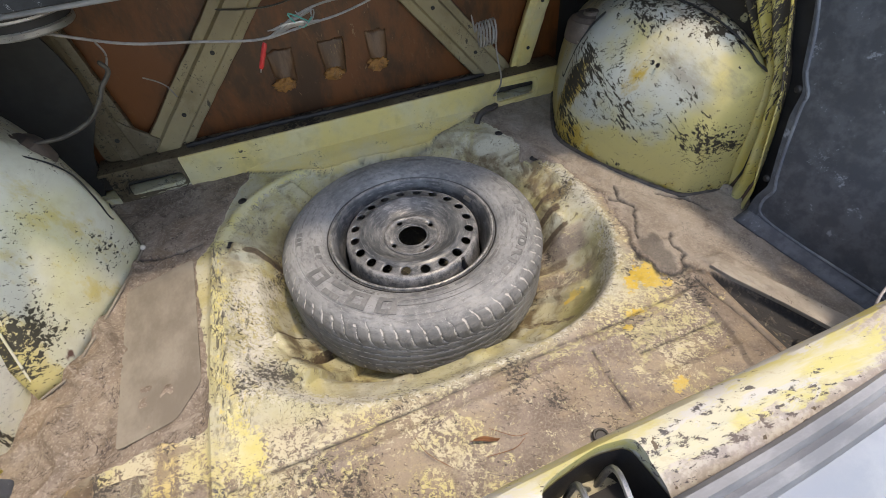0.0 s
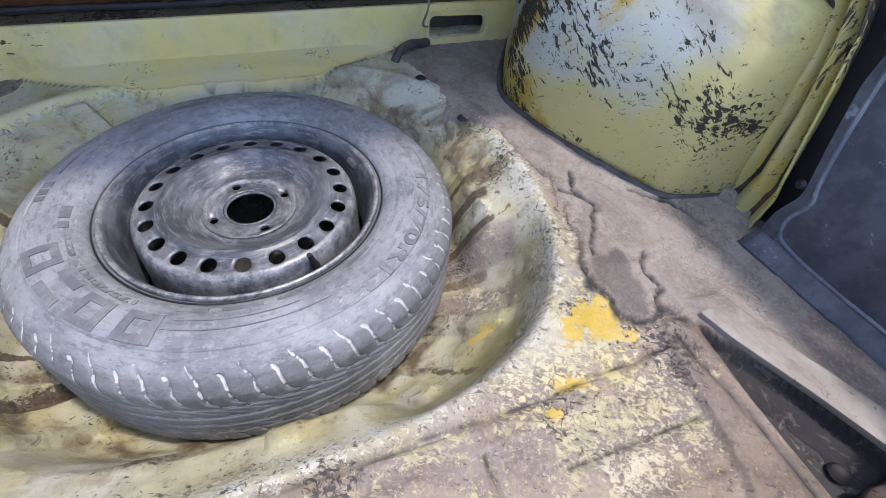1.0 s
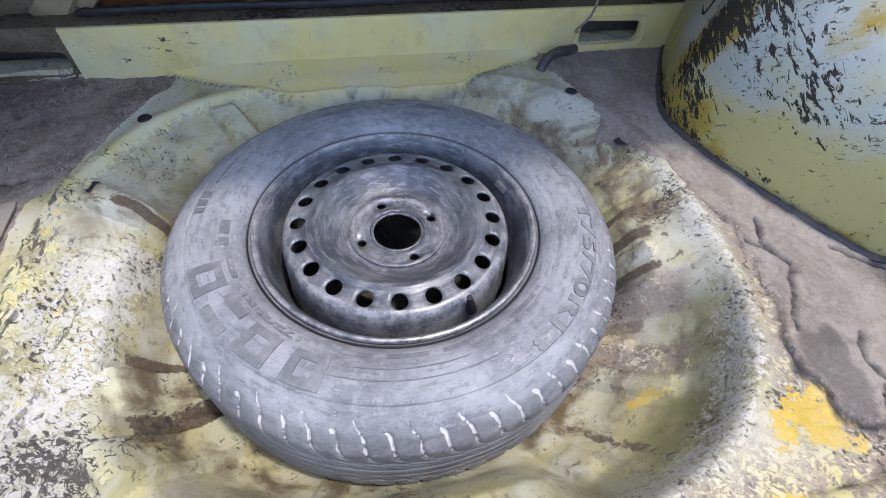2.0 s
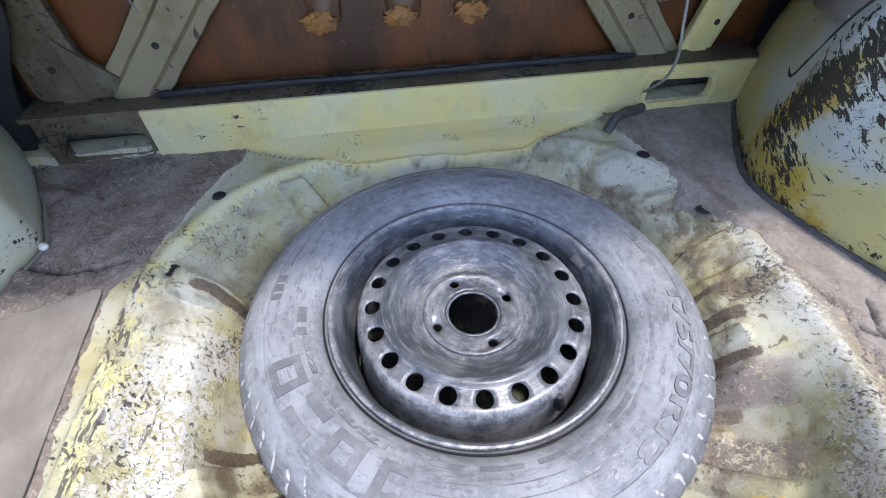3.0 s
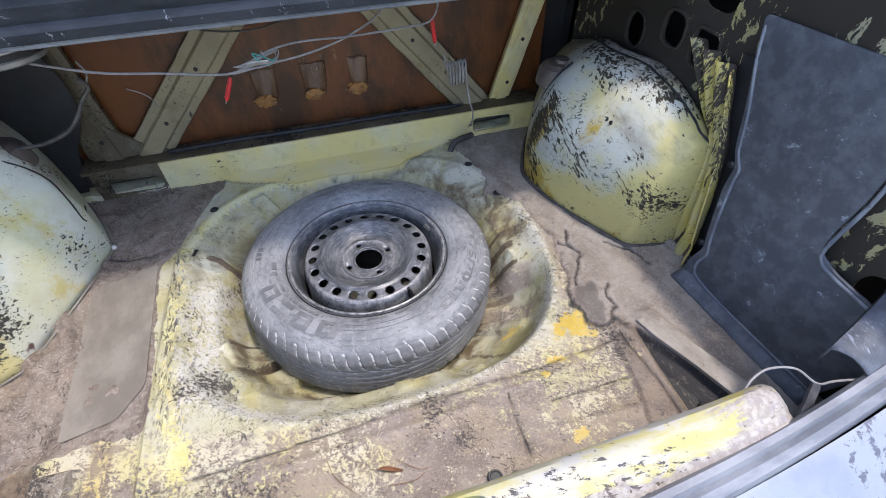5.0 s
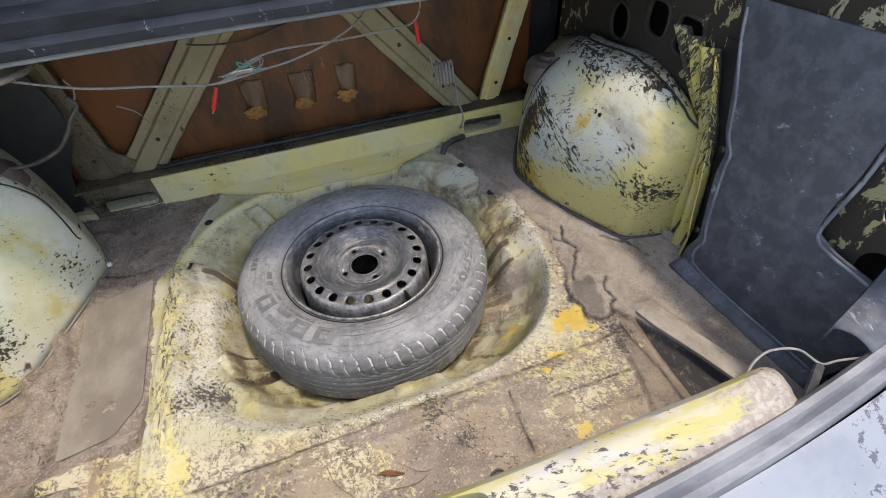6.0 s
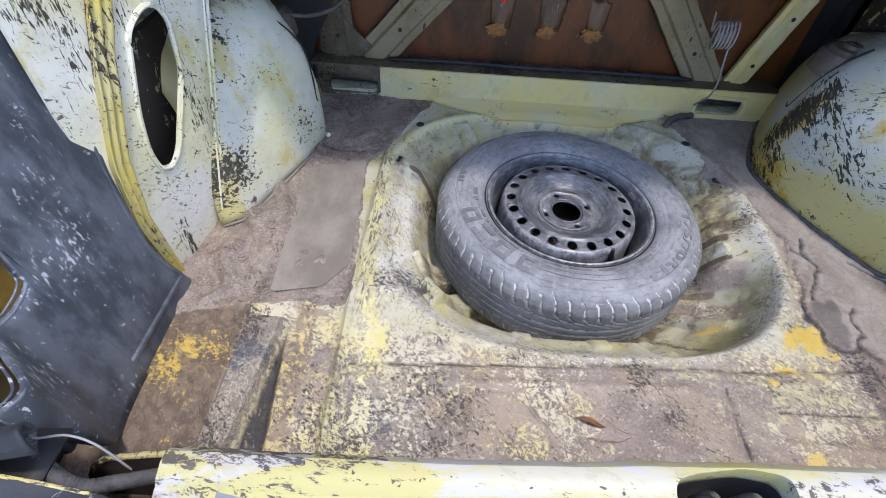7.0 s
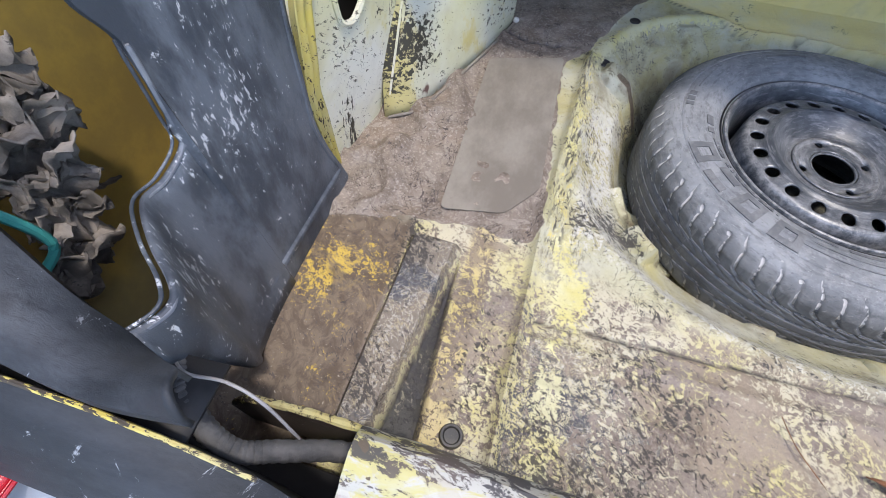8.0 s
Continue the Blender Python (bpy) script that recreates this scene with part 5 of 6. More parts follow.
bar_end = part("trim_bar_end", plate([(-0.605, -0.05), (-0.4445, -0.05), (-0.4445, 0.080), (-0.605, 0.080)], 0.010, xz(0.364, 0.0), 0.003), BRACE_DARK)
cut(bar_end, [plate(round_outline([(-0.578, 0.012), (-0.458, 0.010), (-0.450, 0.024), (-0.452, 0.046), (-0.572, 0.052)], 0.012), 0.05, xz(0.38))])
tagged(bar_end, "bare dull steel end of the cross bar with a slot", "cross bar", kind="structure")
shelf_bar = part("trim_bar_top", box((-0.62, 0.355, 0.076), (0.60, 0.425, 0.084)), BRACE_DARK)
tagged(shelf_bar, "dark dusty ledge on top of the cross bar", "ledge", kind="structure")
backing = part("wall_bar_backing", box((-0.62, 0.40, -0.06), (0.60, 0.405, 0.078), 0), DARK)
tagged(backing, "dark steel behind the cross bar slots", "wall", kind="structure")
for pts in ([(-0.582, 0.004), (-0.454, 0.002), (-0.446, 0.022), (-0.447, 0.050), (-0.576, 0.058), (-0.584, 0.03)], [(0.386, 0.004), (0.524, 0.008), (0.526, 0.04), (0.52, 0.066), (0.388, 0.069), (0.384, 0.03)]):
    line = [(u, 0.350, v) for u, v in round_outline(pts, 0.012, 3)]
    ob = part("trim_slot_edge", tube([*line, line[0]], 0.0016 if pts[0][0] < 0 else 0.0022, 6, 1), BRACE_DARK if pts[0][0] < 0 else BAR)
    tagged(ob, "pressed edge round a slot of the cross bar", "rim", kind="structure")
gasket = part("trim_board_gasket", tube([(-0.42, 0.385, 0.090), (-0.25, 0.383, 0.094), (-0.05, 0.385, 0.091), (0.15, 0.383, 0.094), (0.37, 0.386, 0.090)], 0.006, 8, 12, 0.25), BLACK)
tagged(gasket, "crumpled dark sealing strip under the seat board", "gasket", kind="structure")


def build_brace(name, a, b, width, label, material, depth=0.022):
    """A pressed channel from a to b (x, z) with two rolled edges."""
    e = thing(name, (0, 0, 0), label, "brace", "seat back braces")
    a, b = Vector(a), Vector(b)
    way = (b - a).normalized()
    nrm = Vector((-way.y, way.x))
    rows = []
    prof = [(-0.5, 0.0), (-0.47, 0.55), (-0.40, 0.62), (-0.28, 0.6), (-0.22, 1.0), (0.2, 1.0), (0.26, 0.6), (0.40, 0.62), (0.47, 0.55), (0.5, 0.0)]
    for k in range(25):
        q = a + (b - a) * (k / 24)
        row = []
        for s, w in prof:
            ragged = 1 + 0.05 * noise.noise(Vector((k * 0.9, s * 3, a.x * 9)))
            p = q + nrm * (s * width * ragged)
            row.append((p.x, 0.412 + 0.06 * p.y - w * depth, p.y))
        rows.append(row)
    ob = part("channel", sheet(np.array(rows)), material, e)
    mod = ob.modifiers.new("thickness", "SOLIDIFY")
    mod.thickness = 0.002
    for t in (0.2, 0.48, 0.78):
        q = a + (b - a) * t
        part("rivet_hole", lathe([(0.0005, 0.0), (0.005, 0.0), (0.005, 0.0015), (0.0005, 0.0015)], 12), BLACK, e, "dark round hole").matrix_basis = \
            pose(q.x, 0.412 + 0.06 * q.y - depth - 0.0015, q.y, 90, 0, 0)
    return e


build_brace("seat_back_brace", (-0.475, 0.075), (-0.075, 0.50), 0.092, "dull grey green pressed steel diagonal brace", BRACE)
build_brace("seat_back_brace", (0.43, 0.06), (0.035, 0.52), 0.092, "bare grey pressed steel diagonal brace", BRACE)
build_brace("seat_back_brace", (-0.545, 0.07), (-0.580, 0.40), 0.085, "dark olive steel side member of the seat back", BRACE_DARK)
build_brace("seat_back_brace", (0.485, 0.05), (0.62, 0.46), 0.062, "dull yellow side member of the seat back", BAR)
tarred = part("wall_corner_plate", plate(round_outline([(-0.80, 0.0), (-0.64, 0.0), (-0.605, 0.13), (-0.550, 0.215), (-0.541, 0.29), (-0.556, 0.36), (-0.60, 0.47), (-0.80, 0.47)], 0.03, 4), 0.006, xz(0.384), 0.002), BLACK)
tagged(tarred, "flat black plate in the corner of the body side", "wall", kind="structure")
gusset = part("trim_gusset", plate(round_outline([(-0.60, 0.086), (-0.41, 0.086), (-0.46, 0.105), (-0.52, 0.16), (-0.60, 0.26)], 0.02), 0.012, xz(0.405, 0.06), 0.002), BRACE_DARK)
tagged(gusset, "dull steel corner gusset of the seat back", "gusset", kind="structure")
for x0, w in ((-0.145, 0.062), (-0.02, 0.066), (0.095, 0.054)):
    rows = []
    for i in range(13):
        v = i / 12
        row = []
        for k in range(11):
            s = k / 10 - 0.5
            n1 = noise.noise(Vector((s * 4 + x0 * 20, v * 4, 2)))
            bulge = 0.012 * (1 - (2 * s) ** 2) * 1.3 * v + 0.006 * n1 * v
            row.append((x0 + s * w * (1 - 0.25 * v * v), 0.4415 - 0.0032 * v - max(0.0, bulge), 0.245 - 0.085 * v - 0.01 * n1))
        rows.append(row)
    f = part("tape_flap", sheet(np.array(rows)), FLAP)
    tuft = []
    for i in range(13):
        a = math.pi * i / 12
        tuft.append([Vector((x0 - 0.008, 0.426, 0.166)) + Vector((0.026 * math.sin(a) * math.cos(b), 0.009 * math.sin(a) * math.sin(b), 0.015 * math.cos(a))) * (1 + 0.55 * noise.noise(Vector((3 * math.sin(a) * math.cos(b) + x0 * 40, 3 * math.sin(a) * math.sin(b), 3 * math.cos(a))))) for b in np.linspace(0, 2 * math.pi, 20)])
    part("glue_lump", sheet(np.array([[tuple(p) for p in r] for r in tuft])), TUFT, f, "crumbling orange glue at the flap foot")
    f.modifiers.new("thickness", "SOLIDIFY").thickness = 0.002
    tagged(f, "crumpled brown flap stuck on the seat back board", "flap", "flaps on the seat board")

# ---------------------------------------------------------------- parcel shelf, boot lid and car shell
shelf = part("ceiling", plate([(-0.85, 0.02), (0.85, 0.02), (0.85, 0.50), (-0.85, 0.50)], 0.012, lambda u, v, w: Vector((u, v, 0.575 + w))), BOARD)
tagged(shelf, "brown underside of the parcel shelf", "ceiling", kind="structure")
lip_rows = []
for k in range(41):
    x = -0.85 + 1.7 * k / 40
    bow = 0.03 * (x / 0.85) ** 2
    lip_rows.append([(x, y - bow, z) for y, z in ((0.06, 0.575), (0.05, 0.535), (0.035, 0.512), (0.012, 0.505), (-0.004, 0.510), (-0.008, 0.524), (0.0, 0.534), (-0.006, 0.544),
                                                 (-0.008, 0.556), (0.004, 0.566), (0.02, 0.568), (0.024, 0.582), (0.06, 0.586))])
lip = part("trim_shelf_lip", sheet(np.array(lip_rows)), LIP)
lip.modifiers.new("thickness", "SOLIDIFY").thickness = 0.003
tagged(lip, "chalky black channel along the boot opening", "channel", kind="structure")
edge = part("trim_lip_edge", tube([(-0.85, -0.022, 0.507), (-0.4, 0.002, 0.504), (0, 0.008, 0.503), (0.4, 0.002, 0.504), (0.85, -0.022, 0.507)], 0.004, 8, 8), SEAL)
tagged(edge, "worn bright edge of the boot opening channel", "edge", kind="structure")

ledge = part("ceiling_ledge_left", box((-0.90, -0.15, 0.500), (-0.55, 0.05, 0.514), 0.004), BLACK)
tagged(ledge, "unseen black ledge added to shade the top of the left arch", "ceiling", kind="structure")
lid_line = smooth_line([(0, 0.05, 0.59), (0, 0.11, 0.70), (0, 0.12, 0.84), (0, 0.09, 1.0), (0, 0.02, 1.15), (0, -0.12, 1.30)], 5)
lid_rows = [[(x, p.y, p.z - 0.03 * (x / 0.8) ** 2) for x in np.linspace(-0.9, 0.9, 17)] for p in lid_line]
lid_skin = part("ceiling_lid", sheet(np.array(lid_rows)), TRIM_CLEAN)
tagged(lid_skin, "unseen raised tailgate added above the boot, dark lined to limit light", "ceiling", kind="structure")
lid_skin.modifiers.new("thickness", "SOLIDIFY").thickness = 0.02


# ---------------------------------------------------------------- rear sill, seal, bumper
def bow(x):
    return -0.690 + 0.14 * x * x


LATCH_HOLE = round_outline([(-0.056, -0.74), (0.052, -0.74), (0.066, -0.69), (0.058, -0.628), (0.02, -0.622), (-0.03, -0.629), (-0.052, -0.636)], 0.012)
SILL_PROFILE = [(-0.606, -0.004), (-0.610, 0.03), (-0.617, 0.12), (-0.621, 0.185), (-0.624, 0.200), (-0.631, 0.209), (-0.641, 0.211), (-0.655, 0.207), (-0.659, 0.2025), (-0.663, 0.2020),
                (-0.680, 0.194), (-0.690, 0.184), (-0.693, 0.165), (-0.693, 0.12), (-0.693, -0.004)]
sill_xs = np.linspace(-0.508, 0.478, 62)
sill_pts = []
for x in sill_xs:
    near = min(x + 0.508, 0.478 - x)
    sink = 0.03 * (1 - min(1.0, near / 0.035)) ** 2 if x > 0 else 0.0
    ahead = 0.012 * ease(x, -0.25, 0.05) + 0.04 * max(0.0, x) ** 2
    sill_pts.append([(x, y + ahead * (0.35 + 0.65 * (y + 0.693) / 0.087) + 0.0012 * noise.noise(Vector((x * 14, y * 9, 1))), z - (sink if z > 0.15 else 0) + 0.0012 * noise.noise(Vector((x * 11, y * 30, 5)))) for y, z in SILL_PROFILE])
sill_me = sheet(np.array(sill_pts), False, True)
bm = bmesh.new()
bm.from_mesh(sill_me)
bmesh.ops.holes_fill(bm, edges=[e for e in bm.edges if e.is_boundary])
bmesh.ops.recalc_face_normals(bm, faces=bm.faces)
sill = part("wall_rear_sill", bm, SILL)
cut(sill, [plate(LATCH_HOLE, 0.2, lambda u, v, w: Vector((u, v, 0.10 + w))),
           plate([(-0.618, 0.02), (-0.626, 0.178), (-0.634, 0.200), (-0.655, 0.197), (-0.682, 0.182), (-0.687, 0.16), (-0.687, 0.02)], 0.16, lambda u, v, w: Vector((-0.54 + w, u, v)))])
q = np.array([v.co[:] for v in sill.data.vertices])
floats(sill.data, "chips", 0.55 * ease(-q[:, 0], 0.20, 0.42) + 0.35 * ease(0.19 - q[:, 2], 0, 0.05) + 0.2 * ease(q[:, 0], 0.36, 0.45))
floats(sill.data, "yolk", ease(-q[:, 0], 0.18, 0.36))
floats(sill.data, "worn", 0.62 * ease(-q[:, 1], 0.654, 0.662) * ease(q[:, 0], -0.30, 0.05) + 0.25 * ease(-q[:, 1], 0.676, 0.69) + 0.5 * ease(-q[:, 0], 0.25, 0.42) * ease(-q[:, 1], 0.652, 0.665) + 0.5 * ease(q[:, 0], 0.30, 0.44) + 0.25)
tagged(sill, "scuffed cream yellow rear sill with a latch opening", "sill", kind="structure")
low = part("wall_sill_low", box((-0.86, -0.70, -0.03), (0.86, -0.645, 0.03), 0.004), BLACK)
tagged(low, "low black box for the dark cavity under the sill ends", "wall", kind="structure")
latch = thing("boot_latch", (0, -0.69, 0.11), "black latch recess with two bent wire loops in the sill", "latch")
part("plate", box((-0.055, -0.035, -0.006), (0.06, 0.05, 0.004), 0.001), BLACK, latch)
lining = [(0.975 * x, -0.682 + 0.975 * (y + 0.682) + 0.69) for x, y in LATCH_HOLE]
part("recess", sheet(np.array([[(x, y, -0.006), (x, y, 0.03), (x, y, 0.078)] for x, y in lining]), True, False), BLACK, latch, "added black liner that darkens the recess")
for x in (-0.018, 0.022):
    part("wire_loop", tube([(x - 0.008, -0.03, 0.005), (x - 0.006, -0.012, 0.072), (x, 0.018, 0.094), (x + 0.006, 0.048, 0.084), (x + 0.008, 0.056, 0.005)], 0.0035, 8, 8), CHROME, latch, "bent steel wire loop")
SEAL_PROFILE = [(-0.676, 0.165), (-0.677, 0.192), (-0.682, 0.201), (-0.690, 0.200), (-0.695, 0.190), (-0.701, 0.193), (-0.711, 0.189), (-0.716, 0.172), (-0.71, 0.155)]
seal_rows = []
for x in np.linspace(-0.455, 0.86, 66):
    rise = 0.16 * max(0.0, abs(x) - 0.42) ** 1.3
    seal_rows.append([(x, y - 0.008 + (bow(x) - bow(0)), z + rise) for y, z in SEAL_PROFILE])
seal = part("trim_boot_seal", sheet(np.array(seal_rows), False, True), SEAL)
tagged(seal, "weathered grey rubber weatherstrip along the boot opening", "weatherstrip", kind="structure")

# the crumpled foot of the sill, folded over the floor
foot_rows = []
for x in np.linspace(0.03, 0.60, 90):
    wob = 0.010 * noise.noise(Vector((x * 22, 3.1, 0))) + 0.004 * noise.noise(Vector((x * 70, 1.7, 2)))
    lift = 0.007 * noise.noise(Vector((x * 30, 8.2, 0)))
    ahead = 0.012 + 0.04 * x * x
    foot_rows.append([(x, -0.574 + wob, 0.001), (x, -0.576 + wob, 0.010 + 0.5 * lift), (x, -0.583 + 0.7 * wob, 0.016 + lift), (x, -0.592 + 0.4 * wob, 0.013 - 0.5 * lift), (x, -0.602 + 0.5 * ahead, 0.020 + lift), (x, -0.612 + ahead, 0.034)])
foot = part("trim_sill_foot", sheet(np.array(foot_rows)), FOOT)
foot.modifiers.new("thickness", "SOLIDIFY").thickness = 0.002
tagged(foot, "crumpled brown foot of the sill on the floor", "trim", kind="structure")

bumper = thing("rear_bumper", (0, -0.80, 0.0), "pale blue painted rear bumper with worn dark patches", "bumper")
BUMP = [(-0.722, 0.175), (-0.735, 0.172), (-0.765, 0.150), (-0.80, 0.125), (-0.84, 0.105), (-0.875, 0.08), (-0.885, 0.03), (-0.875, -0.06), (-0.80, -0.10), (-0.73, -0.10)]
bump_rows = [[(x, y + 0.80 + 0.9 * (bow(x) - bow(0)), z + 0.16 * max(0.0, abs(x) - 0.42) ** 1.3) for y, z in BUMP] for x in np.linspace(-0.90, 0.90, 50)]
part("bumper_skin", sheet(np.array(bump_rows), False, True), BUMPER, bumper)
part("chrome_strip", tube([(x, -0.845 + 0.80 + 0.9 * (bow(x) - bow(0)), 0.108 + 0.16 * max(0.0, abs(x) - 0.42) ** 1.3) for x in np.linspace(-0.9, 0.9, 24)], 0.008, 8, 2), CHROME, bumper, "dull chrome strip")


# rear corners: lamp housing trims and the outer lip
def ribbon(name, inner, outer, drop, material, label, category):
    """A folded strip between two edges, with its outer edge turned down."""
    a, b = smooth_line(inner, 8), smooth_line(outer, 8)
    rows = []
    for p, q in zip(a, b):
        row = [p + Vector((0, 0, -drop))]
        for s in range(7):
            t = s / 6
            row.append(p.lerp(q, t) + Vector((0, 0, 0.008 * math.sin(t * math.pi))))
        row.append(q + Vector((0, 0, -drop * 0.5)))
        row.append(q + Vector((0, 0.0, -drop)))
        rows.append([tuple(v) for v in row])
    ob = part(name, sheet(np.array(rows)), material)
    ob.modifiers.new("thickness", "SOLIDIFY").thickness = 0.003
    return tagged(ob, label, category, kind="structure")


ribbon("trim_lamp_cover", [(-0.87, -0.535, 0.325), (-0.79, -0.575, 0.305), (-0.703, -0.607, 0.282), (-0.670, -0.619, 0.262), (-0.643, -0.625, 0.249), (-0.622, -0.632, 0.248), (-0.578, -0.641, 0.286)],
       [(-0.87, -0.605, 0.30), (-0.79, -0.635, 0.285), (-0.703, -0.652, 0.274), (-0.675, -0.656, 0.268), (-0.640, -0.659, 0.266), (-0.610, -0.659, 0.272), (-0.566, -0.655, 0.284)], 0.010, COVER, "scuffed black lamp cover in the rear corner", "lamp cover")
ribbon("trim_outer_lip", [(-0.90, -0.575, 0.285), (-0.80, -0.640, 0.264), (-0.72, -0.664, 0.253), (-0.635, -0.665, 0.243), (-0.586, -0.667, 0.223), (-0.55, -0.670, 0.208), (-0.50, -0.679, 0.197), (-0.40, -0.688, 0.190)],
       [(-0.90, -0.675, 0.235), (-0.80, -0.692, 0.225), (-0.72, -0.702, 0.215), (-0.635, -0.705, 0.206), (-0.586, -0.708, 0.198), (-0.55, -0.710, 0.192), (-0.50, -0.714, 0.188), (-0.40, -0.718, 0.180)], 0.045, LIP, "chalky black painted lip round the boot opening", "lip")
edge = part("trim_lip_paint", tube([(-0.70, -0.664, 0.255), (-0.66, -0.664, 0.250), (-0.635, -0.664, 0.247), (-0.61, -0.665, 0.239), (-0.586, -0.666, 0.228), (-0.55, -0.669, 0.212)], 0.0016, 6, 8), PLEAT)
floats(edge.data, "chips", np.full(len(edge.data.vertices), 0.35))
tagged(edge, "worn yellow paint edge of the boot opening", "edge", kind="structure")
tab = part("rusty_tab", plate(round_outline([(0, 0), (0.024, 0.002), (0.020, 0.012), (0.006, 0.014)], 0.003, 2), 0.003, lambda u, v, w: Vector((-0.662 + u, -0.660 + v * 0.6, 0.258 + v * 0.4 + w))), LEAF)
tagged(tab, "small bent rusty tab behind the lip", "tab")
end = part("wall_end_flange", plate([(-0.660, 0.0), (-0.506, 0.0), (-0.506, 0.170), (-0.56, 0.150), (-0.611, 0.126), (-0.660, 0.055)], 0.003, lambda u, v, w: Vector((u, -0.619 - w - 0.02 * (u + 0.56), v))), RUSTY)
tagged(end, "brown steel flange between sill and side trim", "flange", kind="structure")
edge = part("trim_end_edge", tube([(-0.655, -0.618, 0.062), (-0.611, -0.620, 0.129), (-0.562, -0.620, 0.153), (-0.508, -0.622, 0.174)], 0.0032, 8, 6, 0.12), PLEAT)
floats(edge.data, "chips", np.full(len(edge.data.vertices), 0.3))
tagged(edge, "yellow rolled edge of the end flange", "edge", kind="structure")
ribbon("trim_lamp_cover_right", [(0.56, -0.60, 0.222), (0.64, -0.575, 0.235), (0.74, -0.54, 0.25), (0.84, -0.50, 0.27)],
       [(0.58, -0.642, 0.212), (0.66, -0.62, 0.225), (0.76, -0.585, 0.24), (0.86, -0.55, 0.26)], 0.03, TRIM_CLEAN, "black lamp cover in the rear corner", "lamp cover")
lamp = part("tail_lamp", plate(round_outline([(-0.90, 0.0), (-0.70, -0.012), (-0.69, 0.0), (-0.78, 0.022), (-0.90, 0.05)], 0.006), 0.05, lambda u, v, w: Vector((u, -0.698 + 0.14 * (u + 0.7) * -1.0 * -1.0 - w, 0.192 + v - 0.05 * (u + 0.7))), 0.004), LAMP)
fill = part("wall_corner_fill", sheet(np.array([[(x, -0.60 - 0.35 * (0.14 - (x + 0.70) ** 2) + dy, 0.205 + 0.10 * max(0.0, -0.66 - x)) for dy in (0.03, 0.0, -0.04)] for x in np.linspace(-0.90, -0.60, 16)])), BLACK)
fill.modifiers.new("thickness", "SOLIDIFY").thickness = 0.003
tagged(fill, "black filler sheet for the dark gap between cover and lip", "wall", kind="structure")
tagged(lamp, "red plastic tail lamp lens in the rear corner", "tail lamp")


# ---------------------------------------------------------------- spare wheel
def build_wheel():
    e = thing("spare_wheel", (0.0100, -0.0115, -0.009), "black steel spare wheel with dusty tyre in the floor well", "wheel")
    e.rotation_euler = (radians(-0.5), radians(0.4), 0)
    mid = -0.0765
    n = 768
    th = np.linspace(0, 2 * math.pi, n, endpoint=False)
    half = [(0.166, 0.040), (0.169, 0.052), (0.1745, 0.060), (0.1790, 0.066), (0.1815, 0.0705), (0.1835, 0.0722), (0.1850, 0.0688), (0.1866, 0.0722), (0.1890, 0.0758), (0.1940, 0.0800), (0.1990, 0.0828), (0.2040, 0.0843),
            (0.2065, 0.0846), (0.208, 0.0858), (0.214, 0.0872), (0.222, 0.0880), (0.230, 0.0882), (0.238, 0.0878), (0.246, 0.0868), (0.2495, 0.0858), (0.251, 0.0843), (0.2525, 0.0852), (0.257, 0.0838), (0.262, 0.0815),
            (0.267, 0.0782), (0.2715, 0.0745), (0.2745, 0.0715)]
    tread = [(0.2745 + 0.0125 * math.sin(min(1, (0.0715 - z) / 0.022) * math.pi / 2) + 0.0015 * (1 - abs(z) / 0.07), z) for z in np.linspace(0.069, 0.0, 78)]
    top = half + tread
    prof = np.array(top + [(r, -z) for r, z in top[-2::-1]])
    R, Z = np.tile(prof[:, 0], (n, 1)), np.tile(prof[:, 1], (n, 1))
    T = np.tile(th[:, None], (1, len(prof)))
    az = np.abs(Z)
    on = (R > 0.2625)
    # shoulder slits, bent and alternating in length
    count = 68
    ph = T * count / (2 * math.pi)
    sgn = np.sign(Z)
    bend = sgn * (9.0 * (az - 0.055) + 0.30 * ease(az, 0.066, 0.079) - 0.25 * ease(0.042 - az, 0, 0.007))
    off = np.abs((ph + bend) % 1 - 0.5) * (2 * math.pi * 0.285 / count)
    odd = np.floor(ph + bend) % 2 == 1
    long = np.where(odd, 0.036, 0.034)
    high = np.where(odd, 0.0735, 0.0795)
    wide = 0.0021 + 0.0022 * odd * np.exp(-((az - 0.0705) / 0.003) ** 2)
    slit = np.exp(-(off / wide) ** 2) * ease(az, long - 0.002, long + 0.003) * ease(high - az, 0, 0.002) * on
    # zigzag grooves round the tread and small cuts between them
    saw = (T * count / (2 * math.pi)) % 1
    zig = 0.004 * (1 - saw) - 0.002
    groove = np.exp(-((az - 0.029 - zig) / 0.0017) ** 2) + np.exp(-((az - 0.0095) / 0.0018) ** 2)
    cuts = np.exp(-(np.abs((ph + 95 * az * sgn) % 1 - 0.5) * 0.026 / 0.0028) ** 2) * ease(az, 0.017, 0.020) * ease(0.0275 - az, 0, 0.002)
    groove = np.clip(groove + 0.55 * cuts, 0, 1) * on
    R = R - 0.0034 * slit - 0.0030 * groove
    X, Y = R * np.cos(T), R * np.sin(T)
    P = np.stack([X, Y, Z + mid], -1)
    me = sheet(P, True, True)
    tyre = part("tyre", me, RUBBER, e, "dusty worn black rubber tyre")
    low = 0.62 * ease(0.5 - np.abs(np.abs(Z) - 0.077) / 0.004, 0, 0.5) * (R < 0.2)
